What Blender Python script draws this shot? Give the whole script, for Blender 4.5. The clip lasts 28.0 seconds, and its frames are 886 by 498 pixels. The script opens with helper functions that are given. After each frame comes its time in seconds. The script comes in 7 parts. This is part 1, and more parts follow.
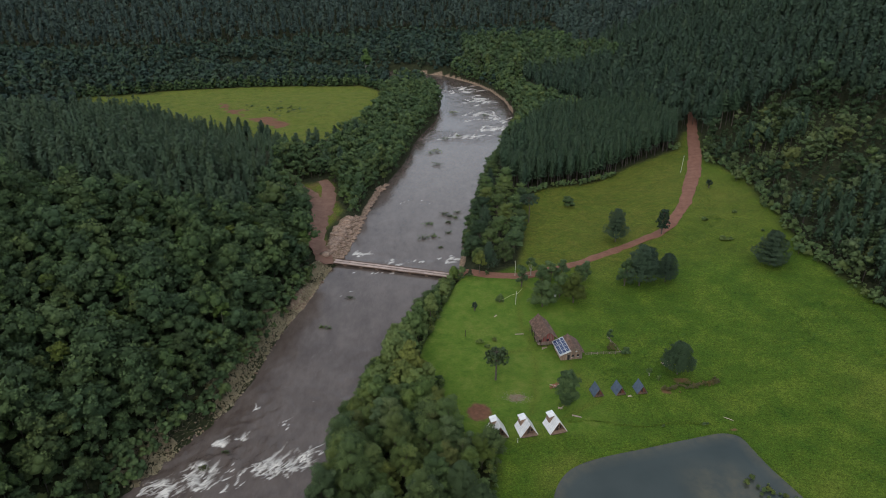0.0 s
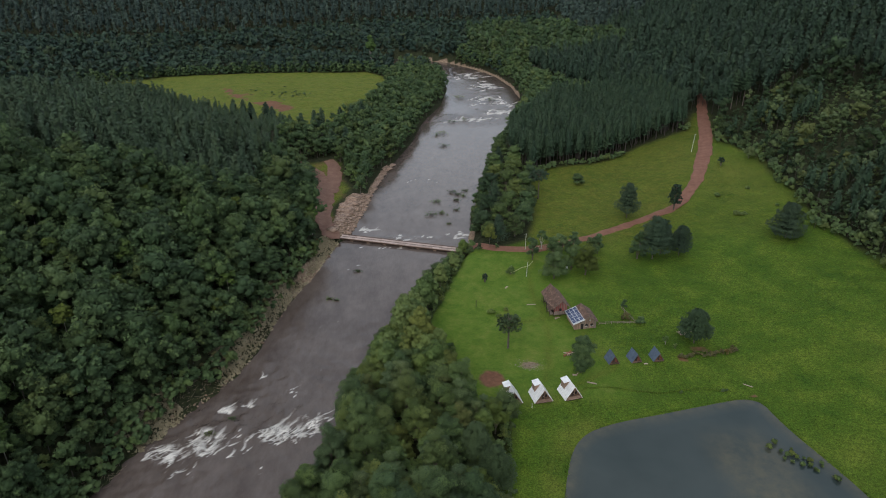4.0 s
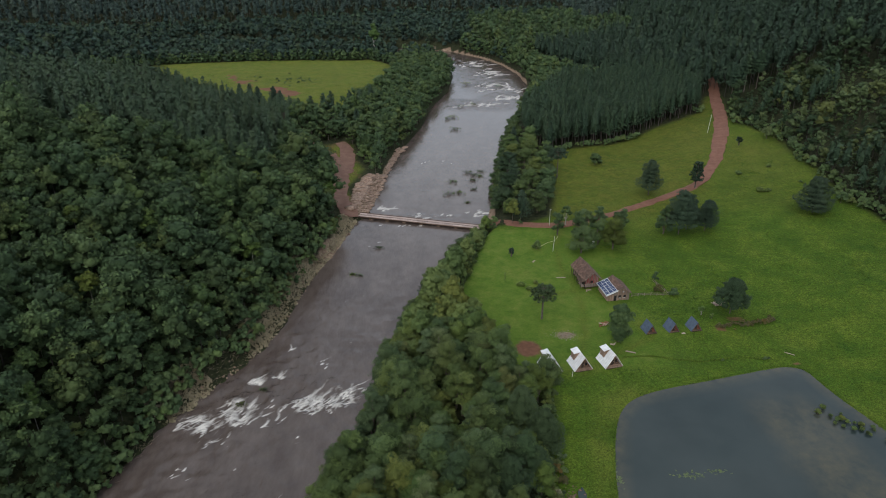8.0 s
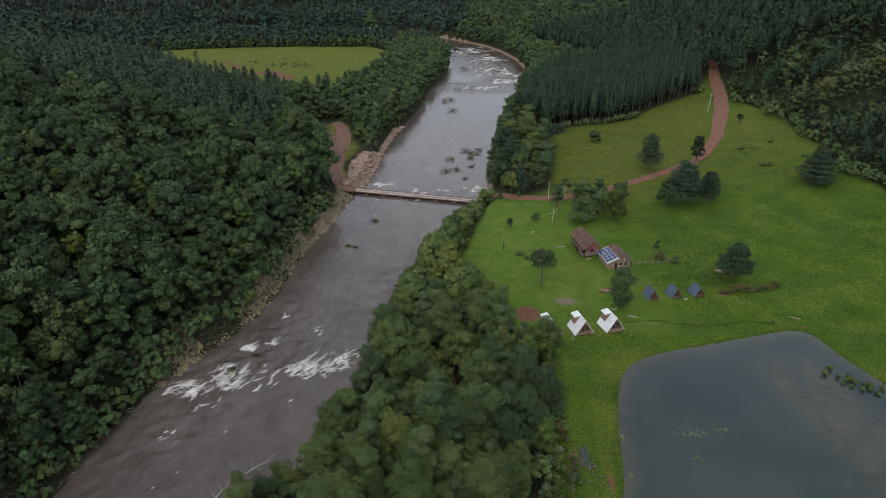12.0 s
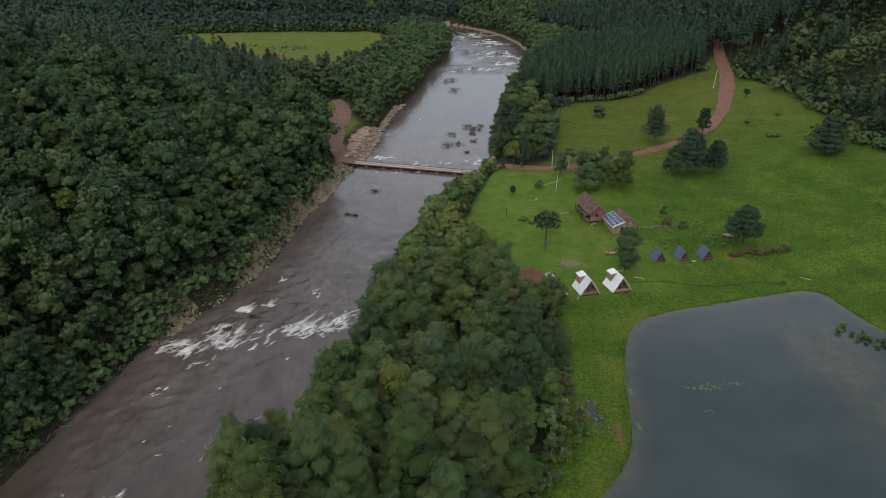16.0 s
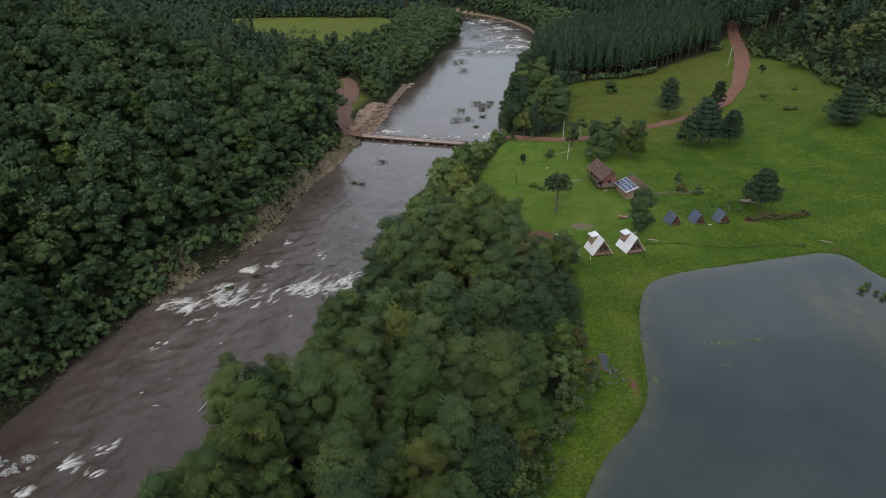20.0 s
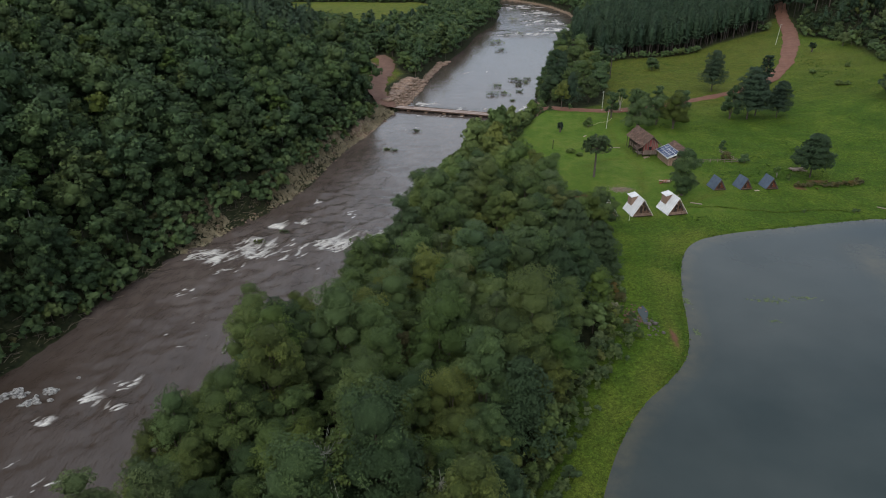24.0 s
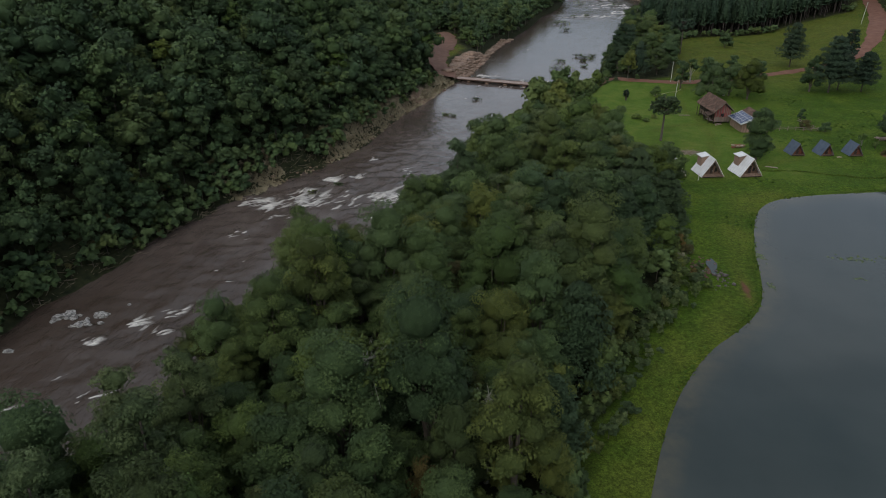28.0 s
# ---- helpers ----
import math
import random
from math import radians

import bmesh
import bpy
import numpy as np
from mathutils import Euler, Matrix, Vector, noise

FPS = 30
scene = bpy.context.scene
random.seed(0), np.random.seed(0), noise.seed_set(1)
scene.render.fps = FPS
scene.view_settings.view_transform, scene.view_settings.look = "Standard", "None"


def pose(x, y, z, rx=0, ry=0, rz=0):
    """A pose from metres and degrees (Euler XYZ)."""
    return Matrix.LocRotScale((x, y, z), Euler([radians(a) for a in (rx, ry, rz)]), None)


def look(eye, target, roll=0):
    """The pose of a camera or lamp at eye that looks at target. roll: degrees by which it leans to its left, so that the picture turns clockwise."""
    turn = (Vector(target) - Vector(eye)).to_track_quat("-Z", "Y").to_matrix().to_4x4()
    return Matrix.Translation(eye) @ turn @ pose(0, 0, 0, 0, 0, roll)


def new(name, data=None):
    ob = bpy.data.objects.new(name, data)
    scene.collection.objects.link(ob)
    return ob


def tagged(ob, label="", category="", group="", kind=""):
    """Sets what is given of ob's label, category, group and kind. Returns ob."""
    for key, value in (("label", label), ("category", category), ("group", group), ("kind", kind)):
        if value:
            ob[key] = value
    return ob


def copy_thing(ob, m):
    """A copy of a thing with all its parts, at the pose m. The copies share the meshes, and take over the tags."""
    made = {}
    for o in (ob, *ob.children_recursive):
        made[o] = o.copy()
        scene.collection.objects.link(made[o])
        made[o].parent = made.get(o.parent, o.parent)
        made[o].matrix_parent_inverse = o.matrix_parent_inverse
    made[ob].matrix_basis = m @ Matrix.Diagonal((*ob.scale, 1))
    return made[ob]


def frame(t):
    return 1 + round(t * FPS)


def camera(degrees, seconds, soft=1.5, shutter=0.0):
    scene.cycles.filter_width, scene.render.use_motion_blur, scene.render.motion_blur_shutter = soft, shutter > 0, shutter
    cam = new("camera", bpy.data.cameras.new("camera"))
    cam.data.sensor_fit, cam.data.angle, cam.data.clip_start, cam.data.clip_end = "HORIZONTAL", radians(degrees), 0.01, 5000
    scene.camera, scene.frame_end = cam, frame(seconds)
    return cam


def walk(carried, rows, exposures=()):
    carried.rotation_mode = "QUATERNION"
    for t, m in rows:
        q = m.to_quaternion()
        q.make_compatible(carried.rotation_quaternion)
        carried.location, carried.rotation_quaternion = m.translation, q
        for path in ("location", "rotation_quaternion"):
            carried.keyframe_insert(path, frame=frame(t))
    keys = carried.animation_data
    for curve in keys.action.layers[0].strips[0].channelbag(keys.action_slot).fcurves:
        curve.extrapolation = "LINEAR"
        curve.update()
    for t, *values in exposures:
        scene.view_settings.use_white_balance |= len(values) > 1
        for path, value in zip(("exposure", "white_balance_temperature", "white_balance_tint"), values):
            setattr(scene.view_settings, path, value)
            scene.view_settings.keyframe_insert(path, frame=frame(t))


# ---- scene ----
cam = camera(66.2, 28.0, 1.0)
METRES, EYE, TILT, LEAN, TURN = 90.0, 135.0, -25.3, 0.0, 0.0
ROWS = [
    (0.0, 0.0, 0.0, 0.0, 0.0, 0.0, -0.0),
    (0.5, -0.0006, 0.0077, -0.0161, 0.02, -0.01, 0.0),
    (1.0, 0.0003, 0.0147, -0.0323, 0.04, -0.03, -0.08),
    (1.5, -0.0, 0.0223, -0.0483, 0.06, -0.04, -0.09),
    (2.0, -0.0002, 0.03, -0.0635, 0.09, -0.05, -0.1),
    (2.5, -0.0002, 0.0372, -0.0789, 0.13, -0.06, -0.08),
    (3.0, -0.004, 0.0438, -0.0936, 0.18, -0.06, -0.09),
    (3.5, -0.0137, 0.0512, -0.1085, 0.21, -0.07, -0.08),
    (5.5, -0.1198, 0.0791, -0.1643, 0.02, -0.15, 0.19),
    (6.0, -0.148, 0.086, -0.1774, -0.07, -0.15, 0.18),
    (6.5, -0.166, 0.0933, -0.1909, -0.15, -0.16, 0.17),
    (7.0, -0.1734, 0.0993, -0.2042, -0.23, -0.16, 0.16),
    (7.5, -0.175, 0.1057, -0.217, -0.37, -0.16, 0.15),
    (8.0, -0.1751, 0.1117, -0.23, -0.48, -0.16, 0.12),
    (8.5, -0.1744, 0.1177, -0.2437, -0.55, -0.18, 0.15),
    (9.0, -0.1737, 0.1242, -0.2573, -0.59, -0.19, 0.16),
    (9.5, -0.1739, 0.1312, -0.2719, -0.61, -0.21, 0.16),
    (10.0, -0.1742, 0.1381, -0.2866, -0.66, -0.21, 0.17),
    (10.5, -0.1738, 0.1448, -0.3011, -0.68, -0.23, 0.18),
    (11.0, -0.1741, 0.1524, -0.3159, -0.69, -0.24, 0.21),
    (11.5, -0.1734, 0.1599, -0.3308, -0.7, -0.25, 0.22),
    (12.0, -0.1731, 0.1668, -0.3467, -0.68, -0.26, 0.21),
    (12.5, -0.1724, 0.1742, -0.3631, -0.67, -0.29, 0.19),
    (14.5, -0.1719, 0.2052, -0.4248, -0.6, -0.37, 0.23),
    (15.0, -0.1715, 0.2121, -0.4401, -0.58, -0.39, 0.22),
    (15.5, -0.1711, 0.2183, -0.4544, -0.58, -0.39, 0.22),
    (16.0, -0.1713, 0.2248, -0.4693, -0.53, -0.4, 0.22),
    (16.5, -0.1708, 0.2319, -0.484, -0.49, -0.4, 0.21),
    (17.0, -0.1706, 0.2386, -0.4986, -0.43, -0.41, 0.22),
    (17.5, -0.1712, 0.2453, -0.5128, -0.39, -0.42, 0.19),
    (18.0, -0.1706, 0.2524, -0.5275, -0.33, -0.42, 0.15),
    (18.5, -0.1707, 0.2602, -0.5427, -0.27, -0.42, 0.17),
    (19.0, -0.17, 0.2663, -0.5571, -0.2, -0.45, 0.13),
    (19.5, -0.17, 0.273, -0.5718, -0.03, -0.48, 0.04),
    (20.0, -0.1693, 0.28, -0.5867, 0.21, -0.49, -0.04),
    (20.5, -0.1682, 0.2874, -0.6022, 0.48, -0.49, -0.13),
    (21.0, -0.1681, 0.2941, -0.6169, 0.74, -0.51, -0.24),
    (21.5, -0.1684, 0.3007, -0.6315, 0.97, -0.54, -0.34),
    (23.5, -0.168, 0.3293, -0.6885, 2.49, -0.63, -1.04),
    (24.0, -0.1674, 0.336, -0.7028, 2.97, -0.65, -1.29),
    (24.5, -0.1665, 0.3431, -0.7173, 3.46, -0.69, -1.5),
    (25.0, -0.1665, 0.3496, -0.7319, 4.0, -0.72, -1.72),
    (25.5, -0.1664, 0.3561, -0.7465, 4.57, -0.76, -1.96),
    (26.0, -0.1668, 0.363, -0.7616, 5.18, -0.79, -2.22),
    (26.5, -0.1664, 0.3696, -0.7762, 5.8, -0.84, -2.53),
    (27.0, -0.1661, 0.3767, -0.7909, 6.42, -0.88, -2.82),
    (27.5, -0.1661, 0.3832, -0.8057, 7.04, -0.94, -3.12),
    (28.0, -0.1657, 0.3904, -0.8204, 7.65, -0.97, -3.41),
]
walk(cam, [(t, pose(0, 0, EYE, TILT, LEAN, TURN) @ pose(METRES * x, METRES * y, METRES * z, 90 + pitch, roll, yaw)) for t, x, y, z, yaw, pitch, roll in ROWS],
     [(0.0, 0.0), (25.0, 0.0), (26.0, -0.03), (27.0, -0.13), (28.0, -0.44)])

# ---- light ----
world = bpy.data.worlds.new("overcast_sky")
scene.world = world
world.use_nodes = True
wn, wl = world.node_tree.nodes, world.node_tree.links
sky = wn.new("ShaderNodeTexSky")
sky.sky_type, sky.sun_disc = "NISHITA", False
sky.sun_elevation, sky.sun_rotation = radians(48), radians(200)
sky.air_density, sky.dust_density = 1.0, 3.0
coord = wn.new("ShaderNodeTexCoord")
clouds = wn.new("ShaderNodeTexNoise")
clouds.inputs["Scale"].default_value, clouds.inputs["Detail"].default_value = 2.6, 5.0
clouds.inputs["Distortion"].default_value = 0.4
cloud_map = wn.new("ShaderNodeMapping")
cloud_map.inputs["Scale"].default_value = (1.0, 1.0, 2.2)
wl.new(coord.outputs["Generated"], cloud_map.inputs["Vector"])
wl.new(cloud_map.outputs["Vector"], clouds.inputs["Vector"])
cloud_ramp = wn.new("ShaderNodeValToRGB")
cloud_ramp.color_ramp.elements[0].position, cloud_ramp.color_ramp.elements[1].position = 0.34, 0.68
cloud_ramp.color_ramp.elements[0].color = (2.1, 2.5, 3.1, 1)
cloud_ramp.color_ramp.elements[1].color = (5.6, 5.9, 6.3, 1)
wl.new(clouds.outputs["Fac"], cloud_ramp.inputs["Fac"])
cover = wn.new("ShaderNodeMix")
cover.data_type = "RGBA"
cover.inputs["Factor"].default_value = 0.86
wl.new(sky.outputs["Color"], cover.inputs[6])
height = wn.new("ShaderNodeSeparateXYZ")
wl.new(coord.outputs["Generated"], height.inputs["Vector"])
low_sky = wn.new("ShaderNodeMapRange")
low_sky.inputs["From Min"].default_value, low_sky.inputs["From Max"].default_value = 0.15, 0.75
low_sky.inputs["To Min"].default_value, low_sky.inputs["To Max"].default_value = 1.0, 0.97
wl.new(height.outputs["Z"], low_sky.inputs["Value"])
lit = wn.new("ShaderNodeMix")
lit.data_type, lit.blend_type = "RGBA", "MULTIPLY"
lit.inputs["Factor"].default_value = 1.0
wl.new(cloud_ramp.outputs["Color"], lit.inputs[6])
wl.new(low_sky.outputs["Result"], lit.inputs[7])
wl.new(lit.outputs[2], cover.inputs[7])
wl.new(cover.outputs[2], wn["Background"].inputs["Color"])
wn["Background"].inputs["Strength"].default_value = 0.222

sun = new("sun", bpy.data.lights.new("sun", "SUN"))
sun.data.energy, sun.data.angle, sun.data.color = 1.0, radians(25), (1.0, 0.975, 0.94)
sun.matrix_world = look((-120, -200, 300), (0, 160, 0))

# ---- small tools ----


class Nodes:
    """A node material under construction."""

    def __init__(self, name, rough=0.9):
        self.mat = bpy.data.materials.new(name)
        self.mat.use_nodes = True
        self.n, self.l = self.mat.node_tree.nodes, self.mat.node_tree.links
        self.bsdf = self.n["Principled BSDF"]
        self.bsdf.inputs["Roughness"].default_value = rough
        self.pos = self.n.new("ShaderNodeNewGeometry").outputs["Position"]

    def noise(self, scale, detail=4.0, vec=None, rough=0.55, stretch=None):
        v = vec or self.pos
        if stretch:
            m = self.n.new("ShaderNodeMapping")
            m.inputs["Scale"].default_value = stretch
            self.l.new(v, m.inputs["Vector"])
            v = m.outputs["Vector"]
        t = self.n.new("ShaderNodeTexNoise")
        t.inputs["Scale"].default_value, t.inputs["Detail"].default_value = scale, detail
        t.inputs["Roughness"].default_value = rough
        self.l.new(v, t.inputs["Vector"])
        return t.outputs["Fac"]

    def ramp(self, fac, *stops):
        r = self.n.new("ShaderNodeValToRGB")
        e = r.color_ramp.elements
        while len(e) < len(stops):
            e.new(0.5)
        for el, (p, c) in zip(e, stops):
            el.position, el.color = p, (*(c if isinstance(c, tuple) else (c, c, c)), 1)
        self.l.new(fac, r.inputs["Fac"])
        return r.outputs["Color"]

    def mix(self, fac, a, b, blend="MIX"):
        m = self.n.new("ShaderNodeMix")
        m.data_type, m.blend_type = "RGBA", blend
        for key, v in (("Factor", fac), ("A", a), ("B", b)):
            sock = m.inputs[key] if key == "Factor" else [s for s in m.inputs if s.name == key and s.type == "RGBA"][0]
            if isinstance(v, (int, float)):
                sock.default_value = v
            elif isinstance(v, tuple):
                sock.default_value = (*v, 1)
            else:
                self.l.new(v, sock)
        return [s for s in m.outputs if s.type == "RGBA"][0]

    def math(self, op, a, b=0.0):
        m = self.n.new("ShaderNodeMath")
        m.operation, m.use_clamp = op, op in ("ADD", "SUBTRACT")
        for i, v in enumerate((a, b)):
            if isinstance(v, (int, float)):
                m.inputs[i].default_value = v
            else:
                self.l.new(v, m.inputs[i])
        return m.outputs["Value"]

    def attr(self, name):
        a = self.n.new("ShaderNodeAttribute")
        a.attribute_name = name
        return a.outputs["Fac"]

    def random(self):
        return self.n.new("ShaderNodeObjectInfo").outputs["Random"]

    def island(self):
        return self.n.new("ShaderNodeNewGeometry").outputs["Random Per Island"]

    def bump(self, height, strength=0.3, distance=0.1, normal=None):
        b = self.n.new("ShaderNodeBump")
        if normal is not None:
            self.l.new(normal, b.inputs["Normal"])
        b.inputs["Strength"].default_value, b.inputs["Distance"].default_value = strength, distance
        self.l.new(height, b.inputs["Height"])
        self.l.new(b.outputs["Normal"], self.bsdf.inputs["Normal"])
        return self

    def color(self, c):
        if isinstance(c, tuple):
            self.bsdf.inputs["Base Color"].default_value = (*c, 1)
        else:
            self.l.new(c, self.bsdf.inputs["Base Color"])
        return self


def mesh_of(name, verts, polys, mats=(), tint=None, smooth=False):
    """polys: arrays of faces, each (n, 3) or (n, 4)."""
    me = bpy.data.meshes.new(name)
    verts = np.asarray(verts, dtype=np.float32)
    polys = [np.asarray(p, dtype=np.int32) for p in polys if len(p)]
    counts = np.concatenate([np.full(len(p), p.shape[1], dtype=np.int32) for p in polys])
    loops = np.concatenate([p.ravel() for p in polys])
    me.vertices.add(len(verts))
    me.vertices.foreach_set("co", verts.ravel())
    me.loops.add(len(loops))
    me.loops.foreach_set("vertex_index", loops)
    me.polygons.add(len(counts))
    me.polygons.foreach_set("loop_start", np.concatenate([[0], np.cumsum(counts)[:-1]]).astype(np.int32))
    if smooth:
        me.polygons.foreach_set("use_smooth", np.ones(len(counts), dtype=bool))
    me.update(calc_edges=True)
    for m in mats:
        me.materials.append(m)
    if tint is not None:
        for key, values in (tint if isinstance(tint, dict) else {"tint": tint}).items():
            values = np.asarray(values, dtype=np.float32)
            a = me.attributes.new(key, "FLOAT" if values.ndim == 1 else "FLOAT_VECTOR", "POINT")
            a.data.foreach_set("value" if values.ndim == 1 else "vector", values.ravel())
    return me


def bm_mesh(name, bm, mat, smooth=False):
    me = bpy.data.meshes.new(name)
    bmesh.ops.recalc_face_normals(bm, faces=bm.faces)
    bm.to_mesh(me)
    bm.free()
    me.materials.append(mat)
    if smooth:
        for p in me.polygons:
            p.use_smooth = True
    return me


def part(name, data, material, parent, label=""):
    """Links a bmesh or a mesh as one object under a thing or a part."""
    me = bm_mesh(name, data, material) if isinstance(data, bmesh.types.BMesh) else data
    ob = new(name, me)
    ob.parent = parent
    return tagged(ob, label)


def thing(name, m, label, category, group="", kind=""):
    ob = new(name)
    ob.matrix_basis = m
    return tagged(ob, label, category, group, kind)


def add_box(bm, lo, hi, m=None):
    vs = [bm.verts.new((x, y, z)) for x in (lo[0], hi[0]) for y in (lo[1], hi[1]) for z in (lo[2], hi[2])]
    for f in ((0, 1, 3, 2), (4, 6, 7, 5), (0, 4, 5, 1), (2, 3, 7, 6), (0, 2, 6, 4), (1, 5, 7, 3)):
        bm.faces.new([vs[i] for i in f])
    if m:
        bmesh.ops.transform(bm, matrix=m, verts=vs)
    return vs


def box(lo, hi, bevel=0.0, m=None):
    bm = bmesh.new()
    add_box(bm, lo, hi, m)
    if bevel:
        bmesh.ops.bevel(bm, geom=bm.edges[:], offset=bevel, segments=1, affect="EDGES")
    return bm


def prism(outline, lo, hi, axis="y"):
    """A closed outline of (a, z) pairs drawn out along an axis."""
    bm = bmesh.new()
    at = (lambda a, z, d: (a, d, z)) if axis == "y" else (lambda a, z, d: (d, a, z))
    near = [bm.verts.new(at(a, z, lo)) for a, z in outline]
    far = [bm.verts.new(at(a, z, hi)) for a, z in outline]
    bm.faces.new(near)
    bm.faces.new(far[::-1])
    for i in range(len(outline)):
        j = (i + 1) % len(outline)
        bm.faces.new((near[i], far[i], far[j], near[j]))
    return bm


def tube(points, radii, sides=6):
    """Vertices and quads of a tapered tube along points."""
    pts = np.asarray(points, dtype=float)
    v, q = [], []
    for i, (p, r) in enumerate(zip(pts, radii)):
        d = pts[min(i + 1, len(pts) - 1)] - pts[max(i - 1, 0)]
        d = d / (np.linalg.norm(d) + 1e-9)
        a = np.cross(d, (0, 0, 1) if abs(d[2]) < 0.9 else (1, 0, 0))
        a /= np.linalg.norm(a)
        b = np.cross(d, a)
        for k in range(sides):
            w = 2 * math.pi * k / sides
            v.append(p + r * (math.cos(w) * a + math.sin(w) * b))
        if i:
            o = (i - 1) * sides
            q += [(o + k, o + (k + 1) % sides, o + sides + (k + 1) % sides, o + sides + k) for k in range(sides)]
    return np.array(v), np.array(q)


def joined(pieces):
    v, q, n = [], [], 0
    for a, b in pieces:
        v.append(a)
        q.append(np.asarray(b) + n)
        n += len(a)
    return np.concatenate(v), np.concatenate(q)


def smooth(t):
    t = np.clip(t, 0, 1)
    return t * t * (3 - 2 * t)


def lattice(x, y, scale, seed=0):
    """Smooth value noise, -1 to 1, for arrays."""
    x, y = np.asarray(x, float) / scale, np.asarray(y, float) / scale
    xi, yi = np.floor(x).astype(np.int64), np.floor(y).astype(np.int64)
    fx, fy = smooth(x - xi), smooth(y - yi)

    def h(a, b):
        n = (a * 374761393 + b * 668265263 + seed * 974711) & 0x7FFFFFFF
        n = ((n ^ (n >> 13)) * 1274126177) & 0x7FFFFFFF
        return ((n ^ (n >> 16)) & 0xFFFF) / 32767.5 - 1
    top = h(xi, yi) * (1 - fx) + h(xi + 1, yi) * fx
    bot = h(xi, yi + 1) * (1 - fx) + h(xi + 1, yi + 1) * fx
    return top * (1 - fy) + bot * fy


# ---- plan ----
WATER, POND_LEVEL = -9.0, -2.15
LEFT_BANK = [(-124, -60), (-116, 20), (-108, 55), (-101, 83), (-100, 100), (-95.5, 112), (-93, 129), (-86, 148), (-78, 165), (-69.5, 182),
             (-65.5, 207), (-62, 230), (-57, 252), (-51, 284), (-47, 301), (-43.5, 334), (-41, 367), (-33.5, 405), (-25, 446),
             (-20, 493), (-6.5, 550), (-1, 610), (-4, 655), (-16, 690), (-50, 712), (-140, 735), (-300, 750)]
RIGHT_BANK = [(-88, -60), (-76, 20), (-68.5, 49), (-64.5, 75), (-59, 93), (-51, 107), (-42, 129), (-35, 154), (-31, 176), (-25, 195),
              (-21, 210), (-11, 234), (-2, 255), (5, 272), (8, 287), (13, 334), (24, 405), (40, 472), (55, 516), (60.5, 560),
              (56, 621), (46, 664), (32, 697), (0, 741), (-50, 765), (-140, 785), (-300, 800)]
POND = [(-8, 30), (-3, 48), (-0.5, 58), (2, 67), (5.5, 76), (10.5, 85), (16, 91), (21, 98), (23.5, 107), (25.2, 119), (28, 131),
        (31, 140), (36, 146.5), (45, 150.5), (60, 154.5), (74, 158.5), (84, 161.2), (89, 159.5), (90, 154), (92, 146), (95, 138),
        (99, 126), (103, 110), (106, 90), (104, 66), (98, 40), (90, 20), (40, 10), (5, 14)]
RIVER = LEFT_BANK + RIGHT_BANK[::-1]
for _ in range(2):  # round the pond's corners
    POND = [(a[0] * (1 - f) + b[0] * f, a[1] * (1 - f) + b[1] * f) for a, b in zip(POND, POND[1:] + POND[:1]) for f in (0.25, 0.75)]


def signed(x, y, ring):
    """Distance to a closed outline, negative inside."""
    x, y = np.asarray(x, float), np.asarray(y, float)
    best = np.full(x.shape, 1e18)
    inside = np.zeros(x.shape, bool)
    for (ax, ay), (bx, by) in zip(ring, ring[1:] + ring[:1]):
        dx, dy = bx - ax, by - ay
        t = np.clip(((x - ax) * dx + (y - ay) * dy) / (dx * dx + dy * dy), 0, 1)
        best = np.minimum(best, (x - ax - t * dx) ** 2 + (y - ay - t * dy) ** 2)
        cross = (ay > y) != (by > y)
        if by != ay:
            inside ^= cross & (x < (bx - ax) * (y - ay) / (by - ay) + ax)
    return np.sqrt(best) * np.where(inside, -1, 1)


def table(v, pairs):
    return np.interp(v, [p[0] for p in pairs], [p[1] for p in pairs])


